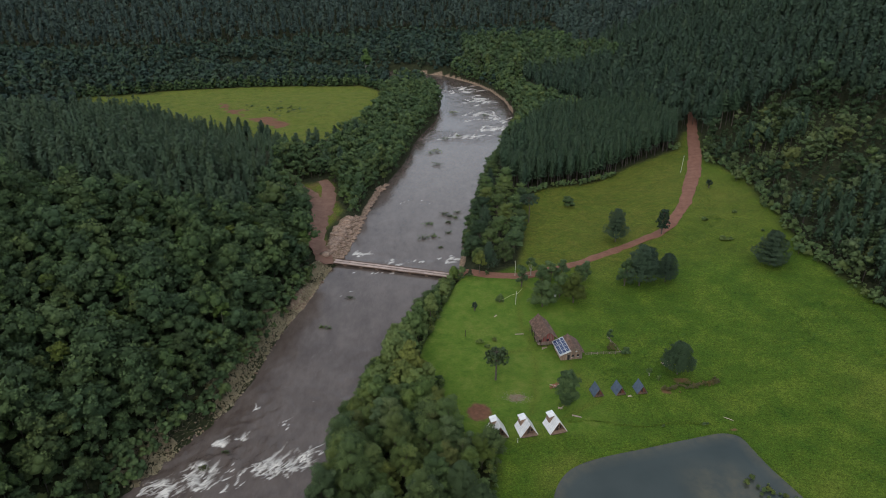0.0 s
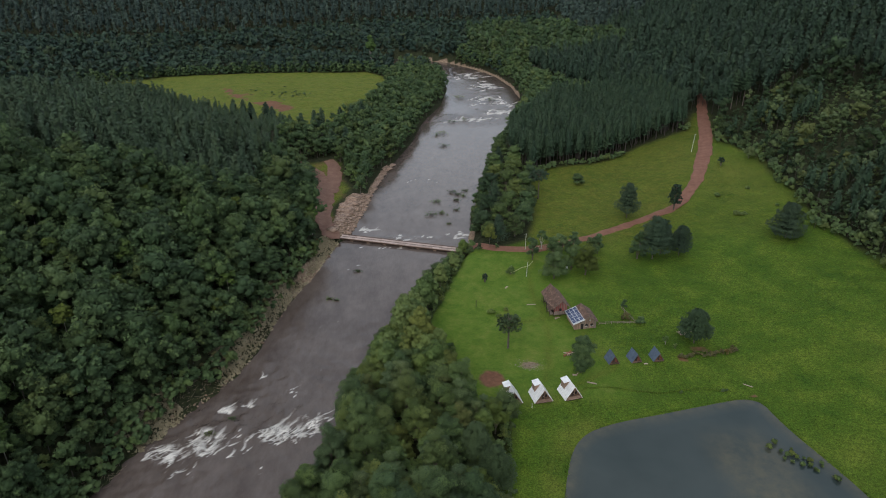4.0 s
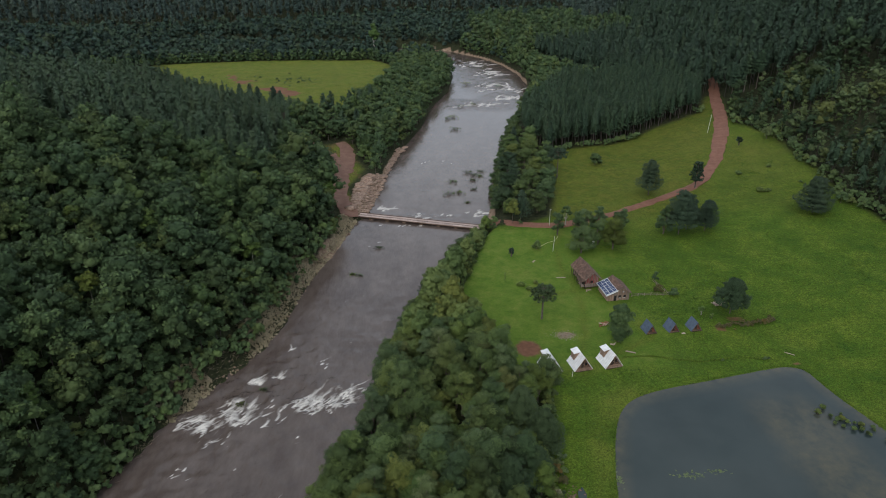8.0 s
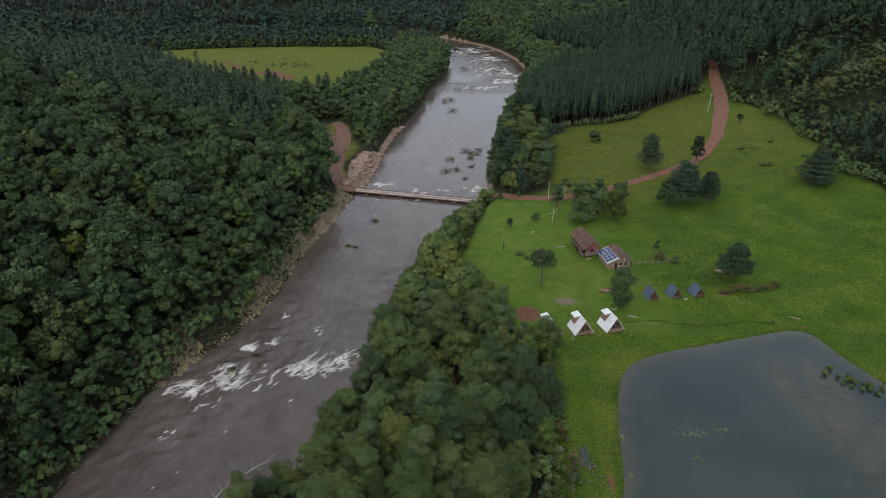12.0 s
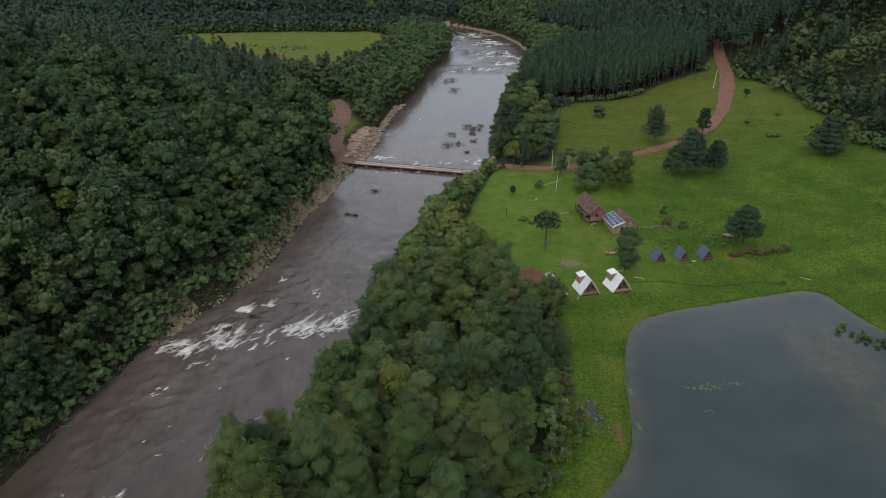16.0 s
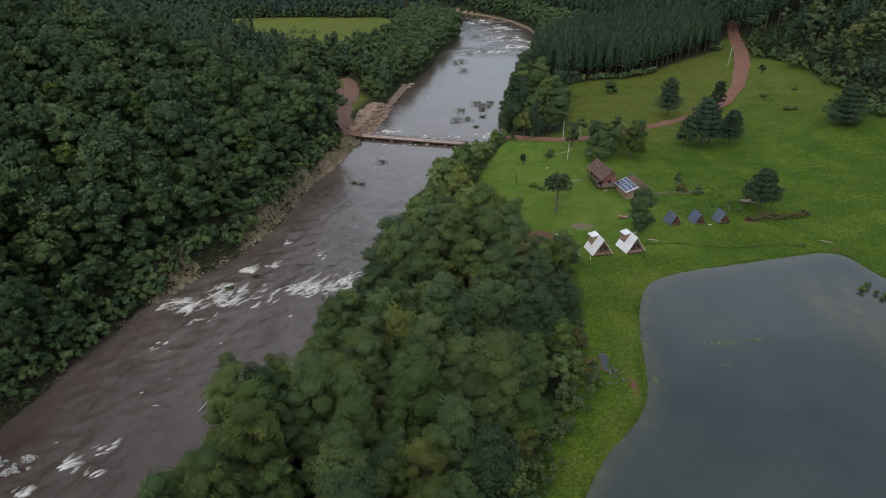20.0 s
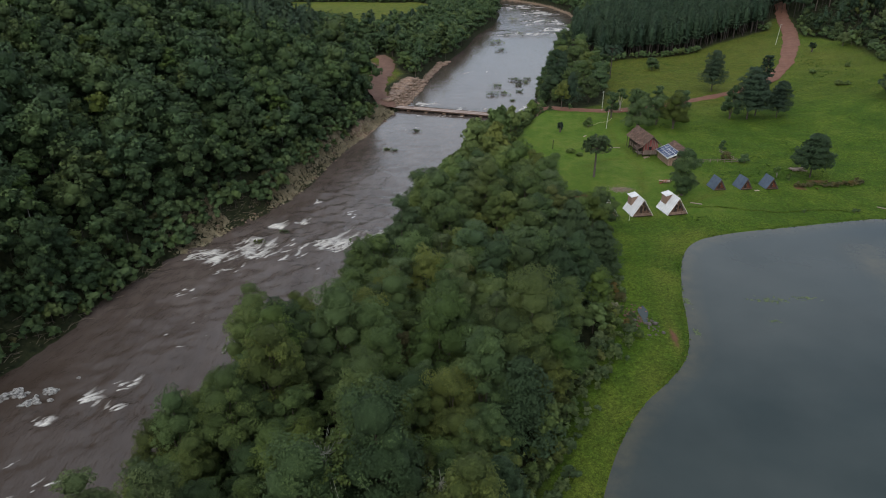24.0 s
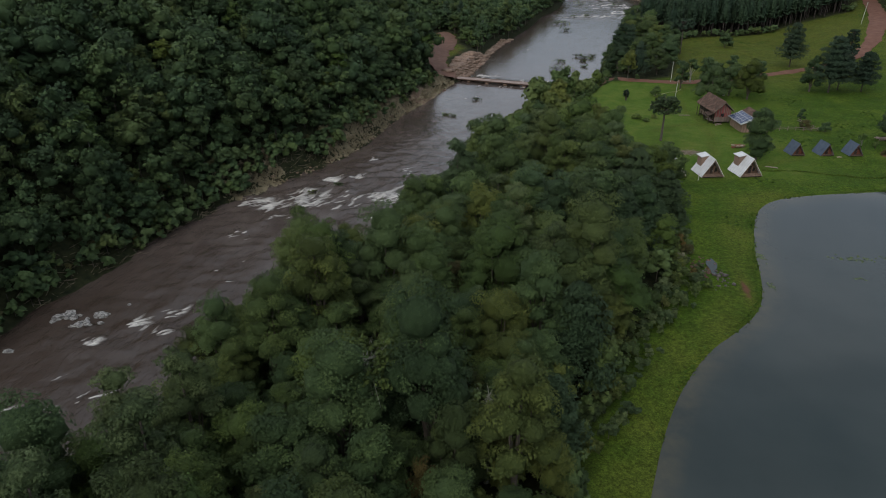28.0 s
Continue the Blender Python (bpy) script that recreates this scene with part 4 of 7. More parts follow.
def pine_template(seed, radius, height, count, size, clear=0.35, tiers=9, round_top=0.6, three=False):
    """A plantation pine: bare stem below, whorls of drooping needle sprays above."""
    r = np.random.default_rng(seed)
    u = r.beta(1.1, 1.25, count)
    u = (np.floor(u * tiers) + 0.5 + r.normal(0, 0.2, count)) / tiers
    u = np.clip(u, 0, 1)
    limb = r.uniform(0.7, 1.2, (tiers + 1, 9))
    prof = radius * (1 - u) ** round_top * np.minimum(1, 0.7 + u * 2.2)
    w = r.uniform(0, 2 * math.pi, count)
    w = np.round(w * 1.1 + np.floor(u * tiers) * 0.7) / 1.1 + r.normal(0, 0.24, count)
    prof = prof * limb[np.floor(u * tiers).astype(int), (w * 1.1 + 40).round().astype(int) % 9]
    q = prof * np.sqrt(r.uniform(0.12, 1.05, count))
    z = height * (clear + (1 - clear) * u) + 0.16 * q + r.normal(0, 0.12, count)
    pos = np.stack([q * np.cos(w), q * np.sin(w), z], -1)
    nrm = np.stack([np.cos(w) * 0.55, np.sin(w) * 0.55, np.full(count, 0.8)], -1)
    v, f = cards(pos, nrm, size, r, 0.42, 1.1, three, 0.6)
    # tint falls towards the stem: shade inside the crown painted on the sprays
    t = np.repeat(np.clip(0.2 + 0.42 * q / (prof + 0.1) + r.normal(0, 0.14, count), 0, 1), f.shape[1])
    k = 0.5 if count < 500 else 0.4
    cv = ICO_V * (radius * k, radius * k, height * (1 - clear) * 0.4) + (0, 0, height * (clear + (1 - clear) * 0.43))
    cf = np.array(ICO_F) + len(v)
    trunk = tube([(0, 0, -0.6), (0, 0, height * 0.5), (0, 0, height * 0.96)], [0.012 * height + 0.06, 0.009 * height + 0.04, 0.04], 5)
    # core given a very dark tint for the same painted inner shade
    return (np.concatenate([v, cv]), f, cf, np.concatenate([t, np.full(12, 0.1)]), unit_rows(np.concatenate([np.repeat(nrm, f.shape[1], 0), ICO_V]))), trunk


def araucaria_template(seed, height, radius, tufts=70, tuft_cards=9, size=0.42, tiers=4, flat=0.35):
    """Parana pine: a clear straight stem and upswept limbs that end in dark tufts."""
    r = np.random.default_rng(seed)
    limbs, pos = [tube([(0, 0, -0.6), (0.05, 0, height * 0.5), (0, 0.05, height * 0.95)], [0.34, 0.24, 0.1], 7)], []
    for i in range(tufts):
        tier = i % tiers
        w = r.uniform(0, 2 * math.pi)
        top = height * (1 - flat * tier / tiers) + r.normal(0, 0.2)
        reach = radius * (0.45 + 0.55 * (tier + 1) / tiers if tier < tiers - 1 else 0.8) * r.uniform(0.35, 1.05)
        e = np.array([reach * math.cos(w), reach * math.sin(w), top])
        if i % 2 == 0:
            limbs.append(tube([(0, 0, top - 0.32 * reach - 0.3), tuple(e * (0.55, 0.55, 1) - (0, 0, 0.34 * reach)), tuple(e)], [0.085, 0.06, 0.03], 4))
        pos.append(e)
    pos = np.repeat(np.array(pos), tuft_cards, 0)
    d = r.normal(0, 1, pos.shape)
    d /= np.linalg.norm(d, axis=1)[:, None]
    v, f = cards(pos + d * 0.42 * (1, 1, 0.7), d + (0, 0, 0.4), size, r, 0.5)
    t = np.repeat(r.uniform(0.1, 0.6, len(pos)), 4)
    return (v, f, np.zeros((0, 3), int), t, unit_rows(np.repeat(d + (0, 0, 0.3), 4, 0))), joined(limbs)


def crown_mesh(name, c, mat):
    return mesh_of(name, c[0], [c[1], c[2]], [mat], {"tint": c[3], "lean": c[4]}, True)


def trunk_mesh(name, tr, mat):
    return mesh_of(name, tr[0], [tr[1]], [mat], None, True)


def make_tree(name, template, leaf, wood, label, group="", category="tree"):
    """One tree of two parts at the origin, to be copied and then removed."""
    ob = tagged(new(name), label, category, group)
    part("crown", crown_mesh("crown", template[0], leaf), leaf, ob)
    part("trunk", trunk_mesh("trunk", template[1], wood), wood, ob)
    return ob


def plant(ob, x, y, scale=1.0, turn=0.0, sink=0.0, tall=1.0):
    ob.scale = (scale, scale, scale * tall)
    return copy_thing(ob, pose(x, y, gz(x, y) - sink, 0, 0, turn))


def discard(*obs):
    for ob in obs:
        for o in (*ob.children_recursive, ob):
            bpy.data.objects.remove(o)


def spread(lo_x, hi_x, lo_y, hi_y, gap, r, keep):
    """A jittered grid of places for which keep(x, y) holds."""
    X, Y = np.meshgrid(np.arange(lo_x, hi_x, gap), np.arange(lo_y, hi_y, gap * 0.87))
    X = X + (np.arange(X.shape[0]) % 2)[:, None] * gap * 0.5
    X, Y = X.ravel() + r.uniform(-0.33, 0.33, X.size) * gap, Y.ravel() + r.uniform(-0.33, 0.33, X.size) * gap
    k = keep(X, Y)
    return X[k], Y[k]


def in_sight(x, y, margin=12.0):
    """The wedge of land that the valley view takes in."""
    return (x > -0.78 * y - 40 - margin) & (x < 0.70 * y + 40 + margin) & (y > 20)


def thicket(name, xs, ys, templates, leaf, wood, label, r, scale=(0.8, 1.25), tall=(0.85, 1.2), bias=None, trunks=True, lift=0.0):
    """Woods too many to count: crowns and stems of many trees as one object with two parts."""
    top = tagged(new(name), label, "forest", kind="stuff")
    zs = ground_z(xs, ys)
    cv, cq, ct3, tv, tq, tints, hues, leans, nc, nt = [], [], [], [], [], [], [], [], 0, 0
    which = r.integers(0, len(templates), len(xs))
    for k, (c, tr) in enumerate(templates):
        i = np.where(which == k)[0]
        if not len(i):
            continue
        w, s, h = r.uniform(0, 6.283, len(i)), r.uniform(*scale, len(i)), r.uniform(*tall, len(i))
        if bias is not None:
            s = s * bias[i]
        ca, sa = np.cos(w) * s, np.sin(w) * s

        def lay(v):
            out = np.empty((len(i), len(v), 3), np.float32)
            out[:, :, 0] = ca[:, None] * v[:, 0] - sa[:, None] * v[:, 1] + xs[i][:, None]
            out[:, :, 1] = sa[:, None] * v[:, 0] + ca[:, None] * v[:, 1] + ys[i][:, None]
            out[:, :, 2] = (s * h)[:, None] * v[:, 2] + zs[i][:, None]
            return out.reshape(-1, 3)
        step = (np.arange(len(i)) * len(c[0]))[:, None, None]
        cv.append(lay(c[0]))
        cq.append((c[1][None] + step + nc).reshape(-1, c[1].shape[1]))
        if len(c[2]):
            ct3.append((c[2][None] + step + nc).reshape(-1, 3))
        per = r.normal(0, 0.21, len(i)) + (r.uniform(0, 1, len(i)) < 0.05) * 0.3
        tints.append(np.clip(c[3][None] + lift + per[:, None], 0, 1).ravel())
        hues.append(np.repeat(r.uniform(0, 1, len(i)), len(c[0])))
        n = np.empty((len(i), len(c[0]), 3), np.float32)
        n[:, :, 0] = np.cos(w)[:, None] * c[4][:, 0] - np.sin(w)[:, None] * c[4][:, 1]
        n[:, :, 1] = np.sin(w)[:, None] * c[4][:, 0] + np.cos(w)[:, None] * c[4][:, 1]
        n[:, :, 2] = c[4][:, 2]
        leans.append(n.reshape(-1, 3))
        nc += len(c[0]) * len(i)
        if trunks:
            tv.append(lay(tr[0]))
            tq.append((tr[1][None] + (np.arange(len(i)) * len(tr[0]))[:, None, None] + nt).reshape(-1, 4))
            nt += len(tr[0]) * len(i)
    polys = [np.concatenate(cq)] + ([np.concatenate(ct3)] if ct3 else [])
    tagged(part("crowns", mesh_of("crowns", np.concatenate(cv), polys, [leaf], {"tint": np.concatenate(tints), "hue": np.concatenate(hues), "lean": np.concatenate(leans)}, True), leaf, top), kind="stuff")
    if trunks:
        tagged(part("trunks", mesh_of("trunks", np.concatenate(tv), [np.concatenate(tq)], [wood], None, True), wood, top), kind="stuff")
    return top


def stem(height, thick=0.16, sides=4):
    return tube([(0, 0, -0.6), (0, 0, height)], [thick, thick * 0.5], sides)


LEFT_WOOD_EDGE = [(b, a) for a, b in LEFT_BANK]


def left_of_river(x, y):
    return (x < table(y, LEFT_WOOD_EDGE)) & (y < 740)


def open_land(x, y, gap=1.5):
    """Grass, tracks and water, where no wood stands."""
    return (signed(x, y, MEADOW) < gap) | (signed(x, y, FIELD) < gap) | (signed(x, y, CLEARING) < gap) | (signed(x, y, RIVER) < gap)


# the wooded hill on the left bank
r = np.random.default_rng(21)
pines_west = lambda x, y: (y > 262 + 0.28 * (x + 140)) & (x < -92 - 0.1 * (y - 300)) & (y < 500)
xs, ys = spread(-330, -55, 44, 330, 5.25, r, lambda x, y: (x < table(y, LEFT_WOOD_EDGE) + 1.5) & in_sight(x, y) & (signed(x, y, RIVER) > table(y, [(60, -1.0), (105, 0.3), (130, 2.4), (165, 6.0), (200, 7.0), (290, 7.6)]) + 1.5 * lattice(x, y, 9, 4)) & ~(open_land(x, y) & (y > 135)) & ~pines_west(x, y)
                & (signed(x, y, [(-196, 275), (-172, 270), (-164, 246), (-190, 238)]) > 0))
near_bank = np.clip(0.8 + (signed(xs, ys, RIVER) - 4) * 0.02, 0.8, 1.0) * np.exp(np.clip(np.random.default_rng(5).normal(0.02, 0.26, len(xs)), -0.5, 0.42))
hill_kinds = [broad_template(100 + k, 3.7 + 0.55 * (k % 3), 10.8 + 1.6 * (k % 2), 560, 0.245, 8, base=2.2 + 0.6 * (k % 3), squash=0.74, three=True, jitter=0.5, low=0.12, fine=1.0, sub=5)[0] for k in range(8)]
hill_kinds = [(c, stem(3.5, 0.14)) for c in hill_kinds]
thicket("hillside_forest", xs, ys, hill_kinds, hill_leaf, dark_bark, "dense dark-green native forest on a steep slope", r, bias=near_bank, lift=0.14)
xs, ys = spread(-330, -60, 80, 330, 19, r, lambda x, y: left_of_river(x, y) & in_sight(x, y) & (signed(x, y, RIVER) > 10) & ~open_land(x, y) & ~pines_west(x, y))
thicket("bright_forest_trees", xs, ys, [(broad_template(120 + k, 3.0, 12.6, 420, 0.26, 9, base=6, squash=0.6, three=True)[0], stem(10, 0.12)) for k in range(3)], bright_leaf, pale_bark,
        "lighter green trees scattered through the forest", r)
# the forest's lower storey
xs, ys = spread(-240, -55, 60, 330, 5.0, r, lambda x, y: left_of_river(x, y) & in_sight(x, y) & (signed(x, y, RIVER) > table(y, [(60, 1.5), (130, 3.5), (165, 8.0), (290, 9.5)])) & ~open_land(x, y) & ~pines_west(x, y))
thicket("hillside_undergrowth", xs, ys, [(broad_template(130 + k, 2.9, 5.5, 100, 0.42, 5, base=0.3, three=True, low=0.3)[0], stem(2, 0.08, 3)) for k in range(4)], hill_leaf, dark_bark, "young trees and shrubs under the hillside forest", r, (0.7, 1.2), trunks=False)
# low scrub at the foot of the slope
xs, ys = spread(-130, -40, 40, 285, 2.3, r, lambda x, y: left_of_river(x, y) & (np.abs(signed(x, y, RIVER) - table(y, [(60, 1.0), (130, 2.0), (165, 5.6), (290, 6.8)]) - 1.4 * lattice(x, y, 8, 5)) < 2.3) & (signed(x, y, CLEARING) > 0))
scrub = [(broad_template(140 + k, 1.5, 3.0, 80, 0.42, 4, base=0.4)[0], stem(1.5, 0.06)) for k in range(3)]
thicket("bank_scrub", xs, ys, scrub, hill_leaf, bark, "low green scrub along the stony river bank", r, scale=(0.7, 1.6))

thicket("dry_scrub", xs[::3] - 0.8, ys[::3] + 0.9, scrub, dry_leaf, bark, "yellowed scrub and reeds along the river bank", r, scale=(0.5, 0.9))

# pine plantations
block_pines = [pine_template(205 + k, 2.7, 17.0 + k, 150, 0.6, 0.3, round_top=0.5, three=True) for k in range(4)]
xs, ys = spread(-400, -88, 240, 480, 5.7, r, lambda x, y: in_sight(x, y) & pines_west(x, y) & ~open_land(x, y, 3))
west_pines = [pine_template(200 + k, 2.9, 17.0 + k, 92, 0.8, 0.3, round_top=0.5, three=True) for k in range(4)]
# strong lift pales these needles, haze over the western hill painted in
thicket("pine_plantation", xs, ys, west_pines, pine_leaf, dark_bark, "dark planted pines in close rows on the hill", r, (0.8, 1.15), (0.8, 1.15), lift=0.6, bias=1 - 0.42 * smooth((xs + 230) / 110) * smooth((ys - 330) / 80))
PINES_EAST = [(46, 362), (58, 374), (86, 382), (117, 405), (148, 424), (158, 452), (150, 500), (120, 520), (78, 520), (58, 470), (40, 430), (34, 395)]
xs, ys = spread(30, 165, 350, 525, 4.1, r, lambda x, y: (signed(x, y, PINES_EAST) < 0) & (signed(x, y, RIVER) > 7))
thicket("pine_plantation", xs, ys, block_pines, shaded_pine_leaf, dark_bark, "block of planted pines with bare stems at its edge", r, (0.9, 1.1), (0.92, 1.1), lift=0.08)

xs, ys = spread(36, 160, 340, 440, 2.6, r, lambda x, y: (np.abs(signed(x, y, PINES_EAST) - 1.5) < 2.0) & (y < 372 + 0.45 * (x - 57)))
thicket("edge_shrubs", xs, ys, scrub, hill_leaf, bark, "low shrubs under the edge of the pines", r, scale=(0.6, 1.3))
# woods on the eastern hill
mid_broad = [(broad_template(220 + k, 3.8, 12.0, 160, 0.46, 6, base=1.2, three=True, low=0.25, sub=4)[0], stem(5)) for k in range(4)]
mid_pine = [(pine_template(230 + k, 3.3, 21.0, 74, 0.9, 0.34, round_top=0.5, three=True)[0], stem(16, 0.2)) for k in range(4)]
tall_wood = lambda x, y: (x > 24) & (x < 190 - 0.25 * (y - 640)) & (y > 650 + 0.25 * (x - 60)) & (y < 890) & (signed(x, y, RIVER) > 16)
east = lambda x, y: in_sight(x, y) & ~open_land(x, y, 2.5) & (signed(x, y, PINES_EAST) > 3) & (x > table(y, [(100, 150), (350, 150), (430, 160), (470, 150), (520, 125), (620, 80), (700, 60), (800, 40)]))
scrubby = lambda x, y: (y < 428 + 0.15 * (x - 160)) & (x < 236 + 10 * lattice(x, y, 30, 8)) | ((x > 225) & (y < 380))
xs, ys = spread(145, 520, 130, 700, 5.6, r, lambda x, y: east(x, y) & scrubby(x, y) & (y < 460))
clumped = np.exp(0.5 * lattice(xs, ys, 22, 63) + r.normal(0, 0.25, len(xs)))
lit = lattice(xs, ys, 30, 64) + r.normal(0, 0.4, len(xs)) > 0.1
# negative lift: dark foliage, plus the lens's corner falloff put into its tone
for k, (leaf, words) in enumerate(((hill_leaf, "dark green woodland on the eastern slope"), (scrub_leaf, "lighter green scrub on the eastern slope"))):
    q = lit == bool(k)
    thicket("mixed_forest", xs[q], ys[q], mid_broad, leaf, dark_bark, words, r, (0.4, 0.85), bias=clumped[q], lift=-0.38)
xs, ys = spread(140, 200, 150, 440, 3.4, r, lambda x, y: (np.abs(signed(x, y, MEADOW) - 1.0) < 3.5 + 3 * lattice(x, y, 14, 65)) & (x > 146) & (signed(x, y, ROAD_RING) > 5) & (y < 425))
thicket("edge_shrubs", xs, ys, scrub, hill_leaf, bark, "ragged shrubs where meadow meets wooded slope", r, scale=(0.5, 1.7))
xs, ys = spread(35, 620, 130, 760, 7.0, r, lambda x, y: east(x, y) & ~((x < 205) & (y < 436)) & ~scrubby(x, y) & (y < 760) & ~tall_wood(x, y))
# dark pines, darkened further to paint in the lens's corner falloff
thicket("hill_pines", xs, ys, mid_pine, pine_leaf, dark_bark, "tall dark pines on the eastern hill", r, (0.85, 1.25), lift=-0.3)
xs, ys = spread(150, 300, 180, 400, 6.5, r, lambda x, y: east(x, y) & (x < 225) & ((y < 300) | (lattice(x, y, 25, 3) > 0.35)) & (y < 400))
thicket("slope_pines", xs, ys, mid_pine, shaded_pine_leaf, dark_bark, "scattered pines along the meadow edge", r, (0.5, 0.9))

# woods along the upper river and across the valley floor
far_broad = [(broad_template(240 + k, 4.9, 12.0, 50, 1.35, 4, three=True, low=0.3, base=0.6)[0], stem(7, 0.25, 3)) for k in range(4)]
far_pine = [(pine_template(250 + k, 3.8, 22.0, 32, 1.7, 0.42, three=True)[0], stem(18, 0.22, 3)) for k in range(4)]
strip = lambda x, y: ~open_land(x, y, 2) & (signed(x, y, RIVER) > 5)
xs, ys = spread(-128, 0, 340, 720, 5.0, r, lambda x, y: ~open_land(x, y, 1.5) & (signed(x, y, RIVER) > np.where(y < 385, 5, 1.8)) & left_of_river(x, y) & ~pines_west(x, y) & (x > -122 + 0.12 * (y - 400)) & ((x > -84 + 0.12 * (y - 400)) | (y < 430)))
thicket("riverside_wood", xs, ys, mid_broad, hill_leaf, bark, "green trees between the field and the river", r, (0.7, 1.15), lift=-0.15)
xs, ys = spread(0, 70, 300, 560, 2.8, r, lambda x, y: ~left_of_river(x, y) & (signed(x, y, RIVER) > 0.2) & (signed(x, y, RIVER) < 4.5 + 2 * lattice(x, y, 12, 62)) & (np.hypot(x - 8, y - 275) > 9))
thicket("bank_shrubs", xs, ys, [(broad_template(275 + k, 2.6, 5.2, 160, 0.34, 6, base=0.2, three=True, low=0.34)[0], stem(2, 0.08, 3)) for k in range(3)], hill_leaf, bark, "green shrubs overhanging the right river bank", r, (0.7, 1.25), lift=-0.1)
xs, ys = spread(10, 150, 470, 760, 5.2, r, lambda x, y: ~open_land(x, y, 2) & (signed(x, y, RIVER) > 2.2) & ~left_of_river(x, y) & (signed(x, y, PINES_EAST) > 2) & ~east(x, y) & ~tall_wood(x, y))
thicket("riverside_wood", xs, ys, mid_broad, hill_leaf, bark, "green trees on the outer bank of the bend", r, (0.75, 1.2), lift=-0.15)
hill_start = lambda x: table(x, [(-900, 810), (-500, 825), (-330, 845), (-70, 985), (200, 1010), (900, 900)])
xs, ys = spread(-760, 500, 430, 1020, 10.2, r, lambda x, y: in_sight(x, y, 40) & ~tall_wood(x, y) & (strip(x, y) | ((x < -60) & (y > 700))) & (y < hill_start(x) + 8) & ((y > 655) | (x < -230)) & ~pines_west(x, y) & ~(east(x, y) & (y < 760)) & ~((y > 758) & (x > 150)))
thicket("valley_forest", xs, ys, far_broad, hazed_valley_leaf, bark, "native forest across the valley floor", r, (0.7, 1.15), trunks=False)
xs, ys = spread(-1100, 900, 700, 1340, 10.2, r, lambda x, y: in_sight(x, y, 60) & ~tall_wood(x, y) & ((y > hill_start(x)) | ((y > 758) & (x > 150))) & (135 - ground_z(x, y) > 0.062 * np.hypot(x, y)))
thicket("far_pine_forest", xs, ys, far_pine, hazed_far_leaf, bark, "tall dark pine forest on the far hills", r, (0.85, 1.2))

xs, ys = spread(-330, -40, 590, 700, 5.0, r, lambda x, y: (np.abs(signed(x, y, FIELD) - 5.5) < 4.5) & (y > 600 + 0.1 * (x + 330)) & (signed(x, y, RIVER) > 6))
thicket("field_hedge", xs, ys, [(broad_template(270 + k, 3.4, 8.5, 150, 0.55, 6, base=0.2, three=True, low=0.34)[0], stem(3, 0.15, 3)) for k in range(3)], hill_leaf, bark, "even row of young trees behind the field", r, (0.8, 1.15), lift=-0.1)
xs, ys = r.normal(-140, 16, 40), r.normal(575, 11, 40)
thicket("field_weeds", xs, ys, scrub, hill_leaf, bark, "patch of dark weeds in the far field", r, scale=(0.4, 1.0), tall=(0.3, 0.6), trunks=False)
xs, ys = spread(20, 195, 640, 895, 6.8, r, lambda x, y: tall_wood(x, y))
tall_kinds = [(broad_template(260 + k, 3.9, 18.0, 100, 0.8, 5, base=6.5, squash=1.0, three=True, low=0.2)[0], stem(14, 0.2)) for k in range(3)]
thicket("tall_forest", xs, ys, tall_kinds, hill_leaf, pale_bark, "tall olive-green trees with slender pale stems", r, (0.75, 1.15), lift=-0.02)

# the wood between the river and the pond: each tree by itself
r = np.random.default_rng(33)
xs, ys = spread(-70, 30, 24, 268, 5.3, r, lambda x, y: ~left_of_river(x, y) & (signed(x, y, RIVER) > table(y, [(50, 5.5), (62, 7.5), (78, 8.0), (100, 7.0), (125, 5.0), (150, 2.5)])) & (signed(x, y, MEADOW) > 2.2) & (signed(x, y, POND) > 4))
order = np.argsort(ys)
xs, ys = xs[order], ys[order]
NEAR_Y = 105
masters = {}
for far in (0, 1):
    n, card = (4000, 0.115) if far else (7200, 0.076)
    kinds = [broad_template(300 + k, 3.4 + 0.35 * (k % 4), 10.2 + 1.0 * (k % 3), n, card, 12 + 2 * (k % 3), base=1.8 + 0.5 * (k % 2), squash=0.64 + 0.05 * (k % 4), three=True, jitter=0.38, fine=1.0, low=0.14, sub=6) for k in range(7)]
    leaves = (broad_leaf, broad_leaf, hill_leaf, broad_leaf, scrub_leaf, broad_leaf, bright_leaf)
    words = ["leafy mid-green native tree in the riverside wood"] * 6 + ["light-green leafy tree in the riverside wood"]
    words[2], words[4] = "dark-green native tree in the riverside wood", "grey-green native tree in the riverside wood"
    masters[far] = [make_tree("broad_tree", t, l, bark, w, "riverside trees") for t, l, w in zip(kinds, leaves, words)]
    masters[far].append(make_tree("broad_tree", broad_template(311, 3.0, 8.0, n // 2, card * 1.2, 11, base=1.2, jitter=0.6, three=True, sub=5), dry_leaf, bark, "yellowing sparse tree in the riverside wood", "riverside trees"))
d_bank, d_open = signed(xs, ys, RIVER), signed(xs, ys, MEADOW)
sizes = np.minimum(np.minimum(1.0, 0.6 + 0.06 * d_bank), 0.62 + 0.07 * d_open) * np.clip(np.exp(r.normal(0.04, 0.26, len(xs))), 0.6, 1.5)
STANDOUT = [(-31.4, 56.6, 2.6), (-18.5, 55.6, 1.8), (-36.5, 96, 3), (-0.6, 109, 4.2), (-8.9, 75, 4.2), (4.5, 133, 4), (9.5, 127, 3), (13.2, 150.5, 5.0), (6, 160, 4.5), (4.5, 122, 3), (-26.8, 86.5, 3)]
